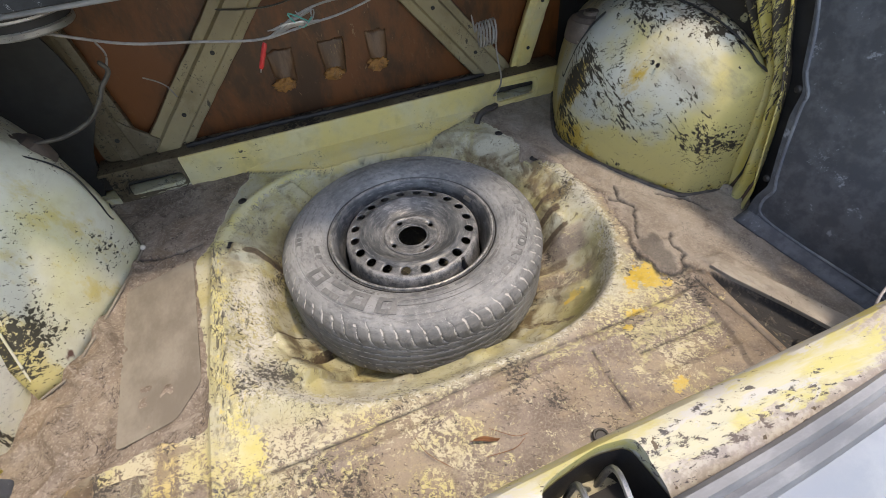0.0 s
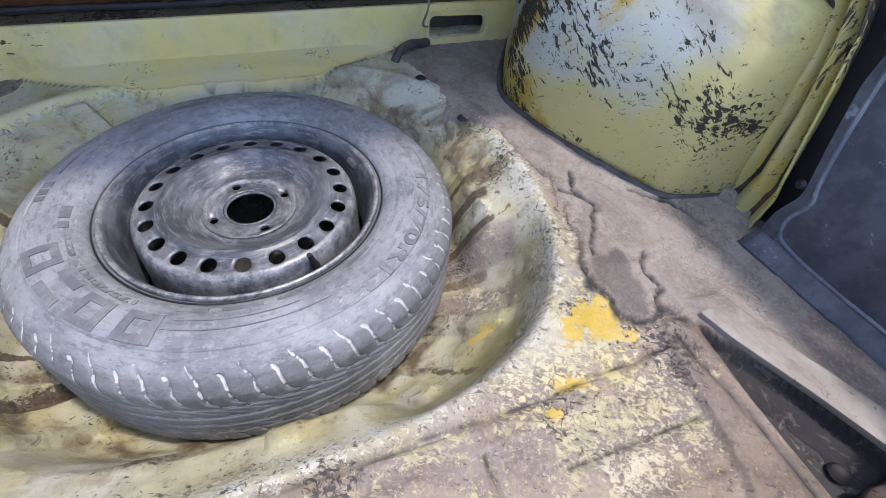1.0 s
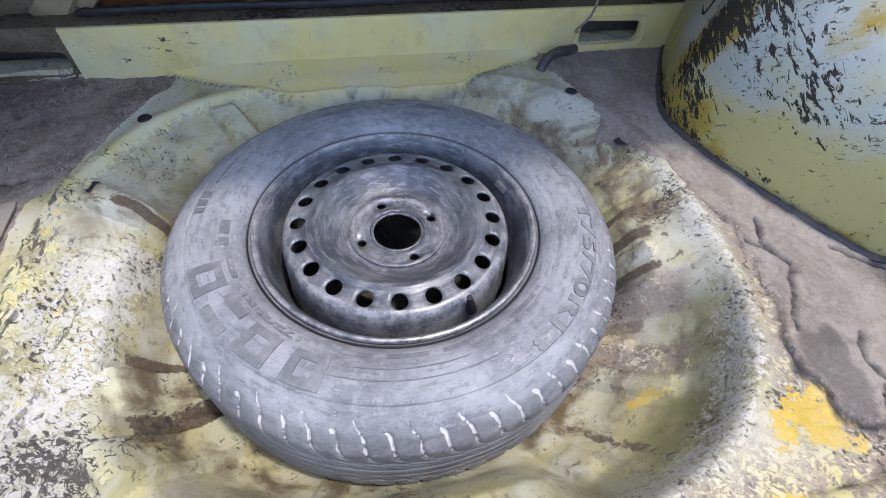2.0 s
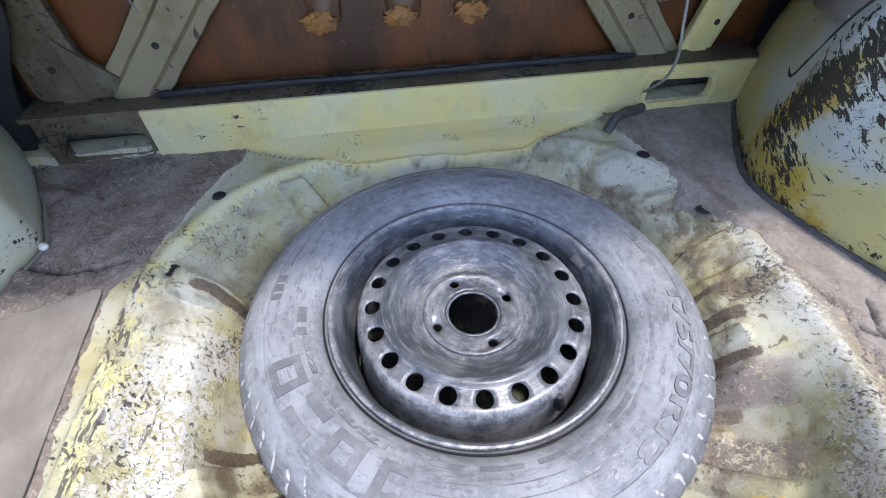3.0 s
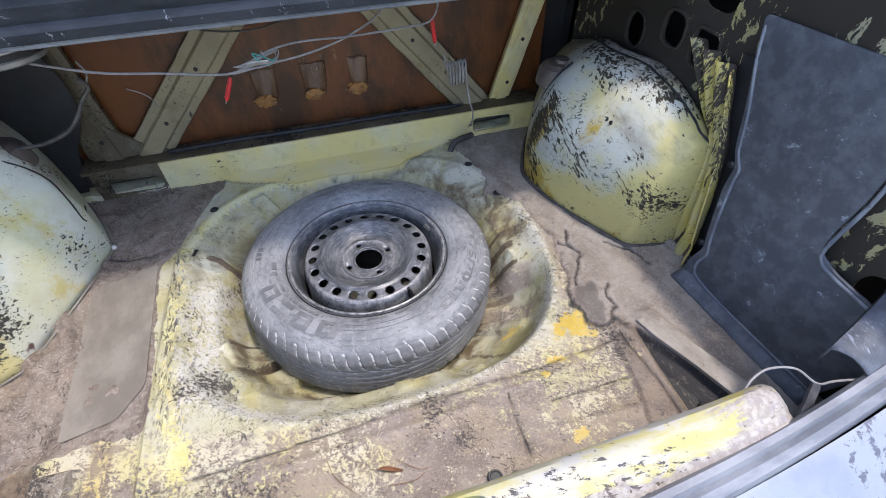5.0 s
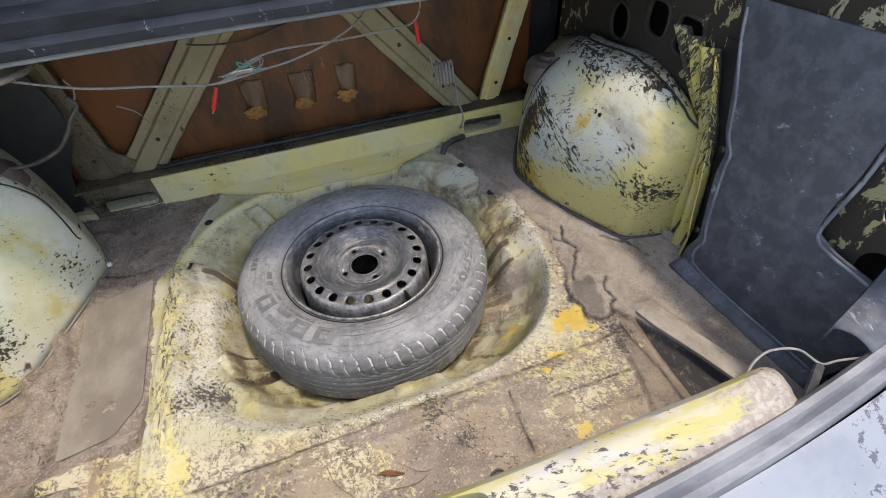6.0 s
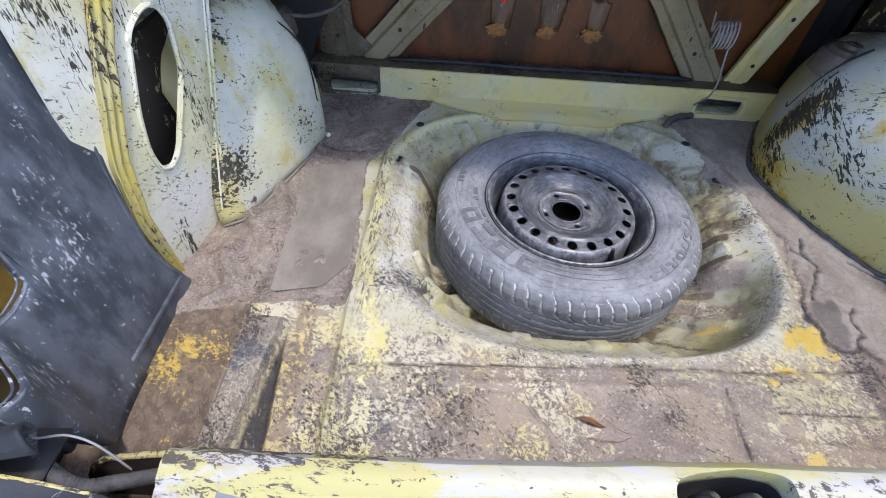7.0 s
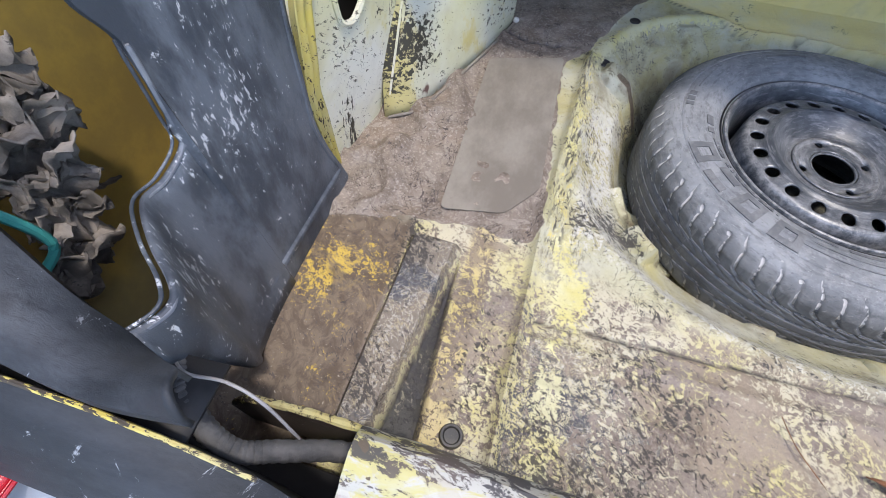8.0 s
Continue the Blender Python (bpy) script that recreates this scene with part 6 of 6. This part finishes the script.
    dust = np.clip(1.0 * slit * ease(fbm(T * 9, Z * 40, 6, 3, 7), 0.25, 0.5) + 0.95 * groove * ease(fbm(T * 6, Z * 30, 6, 3, 2), 0.30, 0.48) + low, 0, 1)
    floats(me, "dust", dust)
    clean = np.clip(0.55 * np.exp(-((R - 0.2065) / 0.0010) ** 2) * (Z > 0) + 0.5 * np.exp(-((R - 0.251) / 0.001) ** 2) * (Z > 0), 0, 1) * (az > 0.07)
    floats(me, "clean", np.maximum(np.maximum(clean * 0.6, 0.44 * ease(R, 0.266, 0.278)), np.exp(-((R - 0.1848) / 0.0017) ** 2) * (az > 0.066)))

    # raised marks on the sidewall
    def wall_z(r):
        return float(np.interp(r, [q[0] for q in half], [q[1] for q in half])) + mid

    def arc_block(a0, a1, r0, r1, up=0.0014, name="sidewall_mark", steps=10):
        pts = []
        for lvl in (0, 1):
            for k in range(steps + 1):
                a = radians(a0 + (a1 - a0) * k / steps)
                for r in (r0, (r0 + r1) / 2, r1):
                    pts.append((r * math.cos(a), r * math.sin(a), wall_z(r) + (up if lvl else -0.001)))
        top_i = lambda k, j: (steps + 1) * 3 + k * 3 + j
        bot_i = lambda k, j: k * 3 + j
        faces = []
        for k in range(steps):
            for j in (0, 1):
                faces.append((top_i(k, j), top_i(k, j + 1), top_i(k + 1, j + 1), top_i(k + 1, j)))
            faces.append((bot_i(k, 0), top_i(k, 0), top_i(k + 1, 0), bot_i(k + 1, 0)))
            faces.append((bot_i(k, 2), bot_i(k + 1, 2), top_i(k + 1, 2), top_i(k, 2)))
        for k in (0, steps):
            faces.append((bot_i(k, 0), bot_i(k, 1), bot_i(k, 2), top_i(k, 2), top_i(k, 1), top_i(k, 0)))
        bm2 = bmesh.new()
        bm2.from_mesh(raw(pts, faces))
        bmesh.ops.recalc_face_normals(bm2, faces=bm2.faces)
        return part(name, bm2, MARK, tyre, "raised dusty mark on the tyre wall", False)

    # four block marks with a thick stroke, each with its own gaps
    box_mark = ((0, 2.6, 0, 1), (7.2, 9.8, 0, 1), (2.6, 7.2, 0, 0.24), (2.6, 7.2, 0.76, 1))
    for a0, bars in ((-124.5, box_mark), (-139.0, box_mark), (-152.5, ((0, 9.4, 0.70, 1), (0, 9.4, 0, 0.30))), (-166.0, box_mark)):
        for b0, b1, k0, k1 in bars:
            arc_block(a0 + b0, a0 + b1, 0.2125 + 0.036 * k0, 0.2125 + 0.036 * k1, 0.0016, steps=3)
    for a0, a1, r0, r1 in ((164, 166.5, 0.236, 0.247), (167.5, 170, 0.236, 0.247), (171, 173, 0.236, 0.247), (150, 160, 0.238, 0.240), (176, 182, 0.202, 0.2125), (184, 187, 0.202, 0.2125), (-116, -70, 0.2285, 0.2295), (-112, -78, 0.216, 0.217),
                           (40, 52, 0.232, 0.240), (62, 75, 0.232, 0.240), (100, 118, 0.230, 0.236), (-113, -104, 0.1985, 0.204), (-100, -88, 0.1985, 0.204), (-84, -76, 0.1985, 0.204), (-60, -48, 0.1985, 0.204), (8, 12, 0.236, 0.246), (13, 17, 0.236, 0.246)):
        arc_block(a0, a1, r0, r1, 0.0011)
    # the size marking, bent round the wall
    def size_mark(words, a_mid, r_mid, high, turn, span=0.0):
        cu = bpy.data.curves.new("text", "FONT")
        cu.offset = high * 0.045
        cu.body, cu.size, cu.extrude, cu.align_x, cu.align_y = words, high * 1.35, 0.0009, "CENTER", "CENTER"
        tmp = new("text", cu)
        m2 = bpy.data.meshes.new_from_object(tmp.evaluated_get(bpy.context.evaluated_depsgraph_get()))
        bpy.data.objects.remove(tmp)
        wide = max(v.co.x for v in m2.vertices) - min(v.co.x for v in m2.vertices)
        stretch = radians(span) * r_mid / wide if span else 1.0
        for v in m2.vertices:
            v.co.x *= stretch
            r = r_mid + (v.co.y if turn > 0 else -v.co.y)
            a = radians(a_mid) - turn * v.co.x / r_mid
            v.co = (r * math.cos(a), r * math.sin(a), wall_z(r) + 0.0006 + v.co.z)
        return part("size_marking", m2, MARK, tyre, "raised tyre size marking", False)

    size_mark("175/70R13", -34, 0.2430, 0.0165, 1, 54)
    size_mark("175/70R13 82T", -147, 0.2030, 0.0062, 1, 44)

    # rim and disc
    rim_prof = [(0.1775, -0.012), (0.1796, -0.008), (0.1802, -0.0045), (0.1794, -0.0022), (0.1772, -0.0014), (0.1745, -0.0030), (0.1722, -0.0072), (0.1695, -0.0120), (0.1668, -0.0175), (0.1648, -0.0235), (0.1632, -0.0310), (0.1618, -0.040), (0.1600, -0.052),
                (0.1560, -0.064), (0.1545, -0.085), (0.159, -0.115), (0.168, -0.135), (0.176, -0.150), (0.1785, -0.150), (0.171, -0.133), (0.162, -0.112), (0.1575, -0.085), (0.1590, -0.066), (0.1625, -0.052), (0.1645, -0.038),
                (0.1680, -0.0240), (0.1710, -0.0180), (0.1755, -0.013)]
    rim_me = lathe(rim_prof, 160)
    part("rim", rim_me, RIM, e, "worn black steel rim with dusty flange")
    rr = np.hypot(*np.array([v.co[:2] for v in rim_me.vertices]).T)
    floats(rim_me, "dust", 0.9 * ease(rr, 0.1725, 0.1760))
    disc_top = [(0.1530, -0.100), (0.1505, -0.094), (0.1492, -0.060), (0.1484, -0.034), (0.1474, -0.0225), (0.1458, -0.0160), (0.1428, -0.0118), (0.1385, -0.0098), (0.132, -0.0086), (0.126, -0.0074), (0.1185, -0.0060), (0.1145, -0.0048), (0.1118, -0.0030), (0.1085, -0.0018),
                (0.1045, -0.0026), (0.099, -0.0066), (0.0915, -0.0135), (0.084, -0.0195), (0.077, -0.0240), (0.0715, -0.0268), (0.0675, -0.0278), (0.0640, -0.0268), (0.0605, -0.0272), (0.057, -0.0300), (0.045, -0.0305), (0.036, -0.0302), (0.0325, -0.0318)]
    disc_r, disc_z = np.array(disc_top[::-1]).T

    def disc_point(r, a):
        return (r * math.cos(a), r * math.sin(a), float(np.interp(r, disc_r, disc_z)))

    def holed_ring(bm, r0, r1, rc, rh, count, phase, side):
        """A ring of the disc with round holes: each sector is a frame of quads round its hole, 'side' quads to an edge."""
        wide = math.pi / count
        for k in range(count):
            mid_a = radians(phase) + 2 * wide * k
            rim_pts = [(-1 + 2 * q / side, -1) for q in range(side)] + [(1, -1 + 2 * q / side) for q in range(side)] + [(1 - 2 * q / side, 1) for q in range(side)] + [(-1, 1 - 2 * q / side) for q in range(side)]
            rings = []
            for t in (0.0, 0.5, 1.0):
                ring = []
                for u, v in rim_pts:
                    a_out, r_out = mid_a + u * wide, (rc + v * (rc - r0) if v < 0 else rc + v * (r1 - rc))
                    psi = math.atan2(v, u)
                    a_in, r_in = mid_a + rh * math.cos(psi) / rc, rc + rh * math.sin(psi)
                    ring.append(bm.verts.new(disc_point(r_out * (1 - t) + r_in * t, a_out * (1 - t) + a_in * t)))
                rings.append(ring)
            for a, b in zip(rings[:-1], rings[1:]):
                for q in range(4 * side):
                    bm.faces.new((a[q], a[(q + 1) % (4 * side)], b[(q + 1) % (4 * side)], b[q]))

    bm = bmesh.new()
    holed_ring(bm, 0.1145, 0.1385, 0.1265, 0.0100, 20, -96, 8)
    holed_ring(bm, 0.0360, 0.0640, 0.0512, 0.0066, 4, 108, 40)
    for band in ([r for r in disc_r if r <= 0.0360], [r for r in disc_r if 0.0640 <= r <= 0.1145], [r for r in disc_r if r >= 0.1385]):
        loops = [[bm.verts.new(disc_point(r, radians(-96 - 9) + 2 * math.pi * q / 160)) for q in range(160)] for r in band]
        for a, b in zip(loops[:-1], loops[1:]):
            for q in range(160):
                bm.faces.new((a[q], a[(q + 1) % 160], b[(q + 1) % 160], b[q]))
    bmesh.ops.remove_doubles(bm, verts=bm.verts, dist=0.0004)
    bmesh.ops.recalc_face_normals(bm, faces=bm.faces)
    if sum(f.normal.z for f in bm.faces) < 0:
        bmesh.ops.reverse_faces(bm, faces=bm.faces)
    disc = part("wheel_disc", bm, RIM, e, "black pressed disc with a ring of round holes")
    mod = disc.modifiers.new("thickness", "SOLIDIFY")
    mod.thickness, mod.offset = 0.003, -1
    pts = np.array([v.co[:] for v in disc.data.vertices])
    rr = np.hypot(pts[:, 0], pts[:, 1])
    floats(disc.data, "dust", 0.6 * np.exp(-((rr - 0.058) / 0.012) ** 2) + 0.25 * ease(rr, 0.115, 0.125) + 0.4 * ease(rr, 0.134, 0.14))
    for k in range(4):
        a = radians(108 + 90 * k)
        ring = part("bolt_seat", lathe([(0.0068, -0.0302), (0.0082, -0.0290), (0.0102, -0.0294), (0.0112, -0.0310), (0.0068, -0.0318)], 20), RIM, disc, "raised seat round a bolt hole")
        floats(ring.data, "dust", np.full(len(ring.data.vertices), 0.2))
        ring.location = (0.0512 * math.cos(a), 0.0512 * math.sin(a), 0.0)
    a = radians(-64)
    valve = part("valve", lathe([(0.0001, 0.012), (0.0035, 0.012), (0.004, 0.004), (0.0042, -0.004), (0.0055, -0.010), (0.0062, -0.026), (0.0001, -0.028)], 14, False), BLACK, e, "black rubber tyre valve with its cap")
    valve.location = (0.1520 * math.cos(a), 0.1520 * math.sin(a), -0.011)
    valve.rotation_euler = (radians(8), radians(-12), 0)
    a = radians(18)
    weight = part("balance_weight", box((-0.004, -0.011, -0.005), (0.004, 0.011, 0.004), 0.002), CHROME, e, "small dull lead balance weight")
    weight.matrix_basis = pose(0.1655 * math.cos(a), 0.1655 * math.sin(a), -0.0155, 0, 25, 18)
    return e


MARK = plain("dusty raised rubber", (0.125, 0.130, 0.137), (0.205, 0.210, 0.215), 40, 0.6, 0, (0.3, 0.28, 0.26), 0.1, 0.2)
wheel = build_wheel()


# ---------------------------------------------------------------- speaker, wires and small things
speaker = thing("loudspeaker", (-0.455, 0.075, 0.468), "black round loudspeaker can hanging under the parcel shelf", "loudspeaker")
part("magnet_can", lathe([(0.0005, 0.0), (0.050, 0.0), (0.056, 0.004), (0.057, 0.02), (0.062, 0.026), (0.075, 0.034), (0.088, 0.06), (0.092, 0.107), (0.0005, 0.107)], 48, False), BLACK, speaker)
part("bright_rim", lathe([(0.0555, 0.0015), (0.0585, 0.004), (0.0590, 0.010), (0.0570, 0.012), (0.0550, 0.006)], 48), CHROME, speaker, "worn bright rim of the can")
part("bright_band", lathe([(0.057, 0.021), (0.0645, 0.024), (0.0645, 0.027), (0.057, 0.027)], 48), CHROME, speaker, "worn bright band of the can")


def wire(name, pts, r, material, label, steps=8):
    return tagged(part(name, tube(pts, r, 7, steps), material), label, "wire")


wire("speaker_wire", [(-0.455, 0.07, 0.466), (-0.36, 0.09, 0.424), (-0.27, 0.10, 0.405), (-0.18, 0.10, 0.390), (-0.14, 0.10, 0.394), (-0.10, 0.105, 0.403)], 0.0022, WIRE, "grey twin wire hanging from the loudspeaker")
wire("speaker_wire", [(-0.15, 0.10, 0.393), (-0.10, 0.105, 0.415), (-0.04, 0.11, 0.425), (0.06, 0.11, 0.424), (0.16, 0.12, 0.424), (0.216, 0.13, 0.428), (0.235, 0.14, 0.47), (0.24, 0.15, 0.57)], 0.0019, WIRE, "grey wire slung across the boot")
wire("speaker_wire", [(-0.16, 0.10, 0.388), (-0.09, 0.105, 0.396), (-0.02, 0.115, 0.402), (0.06, 0.12, 0.424), (0.13, 0.14, 0.46), (0.20, 0.17, 0.57)], 0.0019, WIRE, "grey wire slung across the boot")
wire("dark_wire", [(-0.245, 0.412, 0.36), (-0.19, 0.408, 0.352), (-0.12, 0.425, 0.345), (-0.03, 0.44, 0.36), (0.08, 0.43, 0.40), (0.15, 0.408, 0.42)], 0.002, WIRE_DARK, "thin dark wire across the seat back")
knot = thing("wire_joint", (-0.115, 0.10, 0.405), "twisted bare joint in the grey wires", "wire joint")
rng = random.Random(4)
for k in range(5):
    q = [(rng.uniform(-0.045, 0.045), rng.uniform(-0.01, 0.01), rng.uniform(-0.016, 0.02)) for _ in range(4)]
    part("strand", tube(q, 0.0013, 6, 6), WIRE if k != 2 else TEAL, knot)
part("clip", box((-0.018, -0.004, -0.006), (0.02, 0.004, 0.002), 0.0015), CHROME, knot, "bright metal clip")
for x, y, z, tip in ((-0.166, 0.10, 0.383, (-0.185, 0.095, 0.345)), (0.218, 0.13, 0.428, (0.222, 0.128, 0.385))):
    tag = thing("wire_terminal", (x, y, z), "red plastic terminal on the end of a wire", "terminal", "red terminals")
    d = Vector(tip) - Vector((x, y, z))
    part("sleeve", tube([(0, 0, 0), d * 0.5, d], 0.0042, 8, 4), RED, tag)
    part("pin", tube([d * 0.95, d * 1.15], 0.0018, 6, 1), CHROME, tag)
coil_pts = []
for k in range(91):
    a = k / 90 * 6 * 2 * math.pi
    coil_pts.append((0.283 + 0.046 * k / 90 + 0.004 * math.cos(a), 0.235 + 0.020 * math.cos(a), 0.262 + 0.027 * math.sin(a) + 0.004 * k / 90))
wire("coiled_lead", [(0.28, 0.26, 0.30), *coil_pts[::2], (0.338, 0.235, 0.19), (0.352, 0.245, 0.15), (0.362, 0.27, 0.105), (0.372, 0.325, 0.055), (0.40, 0.36, 0.035)], 0.0021, WIRE, "grey coiled lead hanging into a slot of the cross bar", 3)
wire("left_lead", [(-0.445, 0.22, 0.365), (-0.44, 0.225, 0.345), (-0.462, 0.22, 0.322), (-0.478, 0.215, 0.300), (-0.51, 0.21, 0.272), (-0.56, 0.205, 0.256), (-0.61, 0.20, 0.258)], 0.0042, WIRE_DARK, "taped dark lead running to the wheel arch")
wire("left_lead", [(-0.44, 0.225, 0.35), (-0.43, 0.228, 0.372), (-0.435, 0.226, 0.395)], 0.0018, WIRE, "thin bare wire end")
wire("left_lead", [(-0.43, 0.37, 0.27), (-0.41, 0.375, 0.255), (-0.395, 0.375, 0.24), (-0.385, 0.372, 0.215)], 0.0016, WIRE, "thin wire end on the seat back")
hose = part("drain_hose", tube([(0.302, 0.292, -0.020), (0.310, 0.298, 0.004), (0.322, 0.306, 0.018), (0.345, 0.318, 0.022), (0.372, 0.332, 0.016), (0.392, 0.345, 0.012)], 0.0085, 10, 6), WIRE_DARK)
tagged(hose, "short bent black rubber hose by the cross bar", "hose")

for side in (1, -1):
    x, y, z = (0.562, 0.205, 0.262) if side > 0 else (-0.648, 0.205, 0.262)
    mount = thing("shock_mount", (x, y, z), "dirty round damper mount on top of the wheel arch", "damper mount", "damper mounts")
    part("cup", lathe([(0.0005, 0.014), (0.016, 0.014), (0.019, 0.007), (0.034, 0.006), (0.038, 0.001), (0.046, -0.002), (0.052, -0.012), (0.056, -0.045), (0.0005, -0.045)], 32, False), RUSTY, mount)
    part("nut", lathe([(0.0005, 0.016), (0.008, 0.016), (0.008, 0.010), (0.0005, 0.010)], 6, False), DARK, mount, "dark steel nut")

# bitumen patch on the left sheet
patch_out = round_outline([(-0.565, 0.03), (-0.553, -0.307), (-0.468, -0.290), (-0.430, -0.235), (-0.442, 0.07), (-0.50, 0.05)], 0.01, 3)
patch = part("bitumen_patch", plate(patch_out, 0.0018, lambda u, v, w: Vector((u, v, 0.0045 + w + 0.0008 * noise.noise(Vector((u * 20, v * 20, 0)))))), PATCH)
tagged(patch, "smooth grey brown bitumen patch on the floor", "patch")

# harness and lead at the left end of the sill
harness = thing("wire_harness", (-0.6, -0.65, 0.2), "grey cloth taped wiring harness entering the sill end", "wiring harness")
hp = [(-0.668, -0.600, 0.10), (-0.648, -0.612, 0.185), (-0.636, -0.622, 0.205), (-0.622, -0.636, 0.202), (-0.600, -0.652, 0.198), (-0.579, -0.658, 0.185), (-0.556, -0.649, 0.172), (-0.517, -0.636, 0.152), (-0.47, -0.640, 0.13)]
part("sleeve", tube([(x + 0.6, y + 0.65, z - 0.2) for x, y, z in hp], 0.0072, 12, 16, 0.06), TAPE, harness)
part("thin_lead", tube([(x + 0.6, y + 0.65, z - 0.2) for x, y, z in ((-0.640, -0.620, 0.205), (-0.614, -0.630, 0.222), (-0.585, -0.629, 0.230), (-0.564, -0.632, 0.218), (-0.547, -0.640, 0.180))], 0.0011, 7, 8), WIRE, harness, "thin grey lead")
lead = wire("right_lead", [(0.415, -0.615, 0.19), (0.44, -0.600, 0.205), (0.47, -0.595, 0.21), (0.505, -0.605, 0.208), (0.522, -0.628, 0.20), (0.55, -0.632, 0.198), (0.62, -0.645, 0.20), (0.70, -0.64, 0.21)], 0.0017, WIRE, "grey lead running along the sill end")
wire("right_lead", [(0.522, -0.628, 0.198), (0.505, -0.640, 0.19), (0.488, -0.655, 0.17)], 0.006, TAPE, "taped branch of the grey lead")

# torn lining in the left wing
lining = thing("torn_lining", (-0.80, -0.55, 0.2), "crumpled torn grey lining with loose wires in the wing", "lining")
rng = random.Random(7)
for k in range(9):
    s1 = k / 8
    base = Vector((-0.045, 0.075, 0.055)).lerp(Vector((0.01, -0.012, -0.055)), s1)
    cx, cy, cz = (b + rng.uniform(-0.012, 0.012) for b in base)
    rows = []
    w, h = rng.uniform(0.045, 0.08), rng.uniform(0.04, 0.065)
    for i in range(21):
        row = []
        for j in range(21):
            u, v = i / 20 - 0.5, j / 20 - 0.5
            nn = noise.noise(Vector((u * 3 + k * 7, v * 3, 1.5)))
            row.append((cx + 0.022 * nn + 0.008 * noise.noise(Vector((u * 9, v * 9, k * 5.3))) + 0.3 * v * w, cy + u * w * (1 + 0.3 * nn) + 0.012 * noise.noise(Vector((v * 6, k * 2.7, 4))), cz + v * h + 0.02 * noise.noise(Vector((u * 4, v * 4, k * 3.1))) + 0.006 * noise.noise(Vector((u * 12, v * 12, k)))))
        rows.append(row)
    s = part("scrap", sheet(np.array(rows)), PAPER, lining)
    s.modifiers.new("thickness", "SOLIDIFY").thickness = 0.0015
part("loose_wire", tube([(0.0, -0.03, 0.06), (0.02, -0.02, 0.0), (0.01, -0.045, -0.03), (0.04, -0.05, -0.07)], 0.004, 8, 8), TEAL, lining, "teal loose wire")
screw = thing("screw", (-0.862, -0.465, 0.125), "small dark loose screw stuck inside the wing", "screw")
part("shank", tube([(0, -0.014, 0.005), (0, 0.012, -0.005)], 0.0026, 8, 6, 0.3), WIRE_DARK, screw)

# things lying on the floor
leaf_rows = [[(-0.06 + 0.036 * s + 0.003 * w, -0.497 - 0.012 * s + 0.0022 * w * math.sin(s * math.pi) + 0.0, 0.006 + 0.004 * math.sin(s * 5) + 0.003 * w * w) for w in (-1, -0.5, 0, 0.5, 1)] for s in np.linspace(0, 1, 12)]
leaf = part("dry_leaf", sheet(np.array(leaf_rows)), LEAF)
leaf.modifiers.new("thickness", "SOLIDIFY").thickness = 0.0006
tagged(leaf, "curled dry orange leaf on the boot floor", "leaf")
for k, pts in enumerate(([(-0.03, -0.49, 0.007), (0.0, -0.515, 0.008), (0.02, -0.518, 0.007)], [(-0.05, -0.525, 0.006), (-0.01, -0.53, 0.008), (0.012, -0.522, 0.006)], [(-0.135, -0.46, 0.006), (-0.125, -0.49, 0.009), (-0.10, -0.52, 0.006)])):
    tagged(part("twig", tube(pts, 0.0005, 6, 6), LEAF), "thin dry twig on the boot floor", "twig", "twigs")
for x, y, z in ((-0.458, -0.578, 0.001), (0.112, -0.562, 0.004)):
    plug = part("trim_drain_plug", lathe([(0.0005, 0.004), (0.010, 0.004), (0.012, 0.007), (0.015, 0.007), (0.017, 0.001), (0.0005, 0.001)], 24, False), DARK)
    plug.location = (x, y, z)
    plug.scale = (0.75, 0.75, 0.75)
    tagged(plug, "round dark drain plug in the floor", "plug", kind="structure")
chip = part("paper_disc", lathe([(0.0005, 0.002), (0.011, 0.002), (0.012, 0.001), (0.0005, 0.0)], 20, False), WHITE)
chip.location = (0.400, -0.577, 0.0135)
chip.scale = (0.85, 1.0, 1.0)
tagged(chip, "small round white paper disc on the floor", "disc")
pebble = part("putty_lump", lathe([(0.0005, 0.008), (0.004, 0.007), (0.006, 0.003), (0.005, 0.0), (0.0005, 0.0)], 10, False), WHITE)
pebble.location = (-0.545, 0.155, 0.004)
tagged(pebble, "small pale lump by the wheel arch foot", "lump")
hole_spots = ((-0.331, 0.228), (-0.371, 0.095), (0.336, 0.218), (0.371, 0.090), (0.509, -0.556))
floor_points = np.array([v.co[:] for v in floor.data.vertices])
for x, y in hole_spots:
    z = float(floor_points[np.argmin(np.hypot(floor_points[:, 0] - x, floor_points[:, 1] - y)), 2])
    g = part("trim_floor_hole", lathe([(0.0005, 0.0005), (0.0065, 0.0005), (0.0085, 0.002), (0.0105, 0.0), (0.0005, -0.002)], 18, False), BLACK)
    g.location = (x, y, z + 0.0015)
    tagged(g, "small dark hole in the floor paint", "hole", kind="structure")

# ---------------------------------------------------------------- ground under the car
ground = part("ground", plate([(-60, -60), (60, -60), (60, 60), (-60, 60)], -0.05, lambda u, v, w: Vector((u, v, -0.62 + w))), CONCRETE)
tagged(ground, "dusty grey concrete ground under the car", "ground", kind="structure")
under = part("wall_under_tail", box((-0.88, -0.72, -0.3), (0.88, -0.70, -0.03), 0.004), DARK)
tagged(under, "dark underside of the car's tail", "wall", kind="structure")
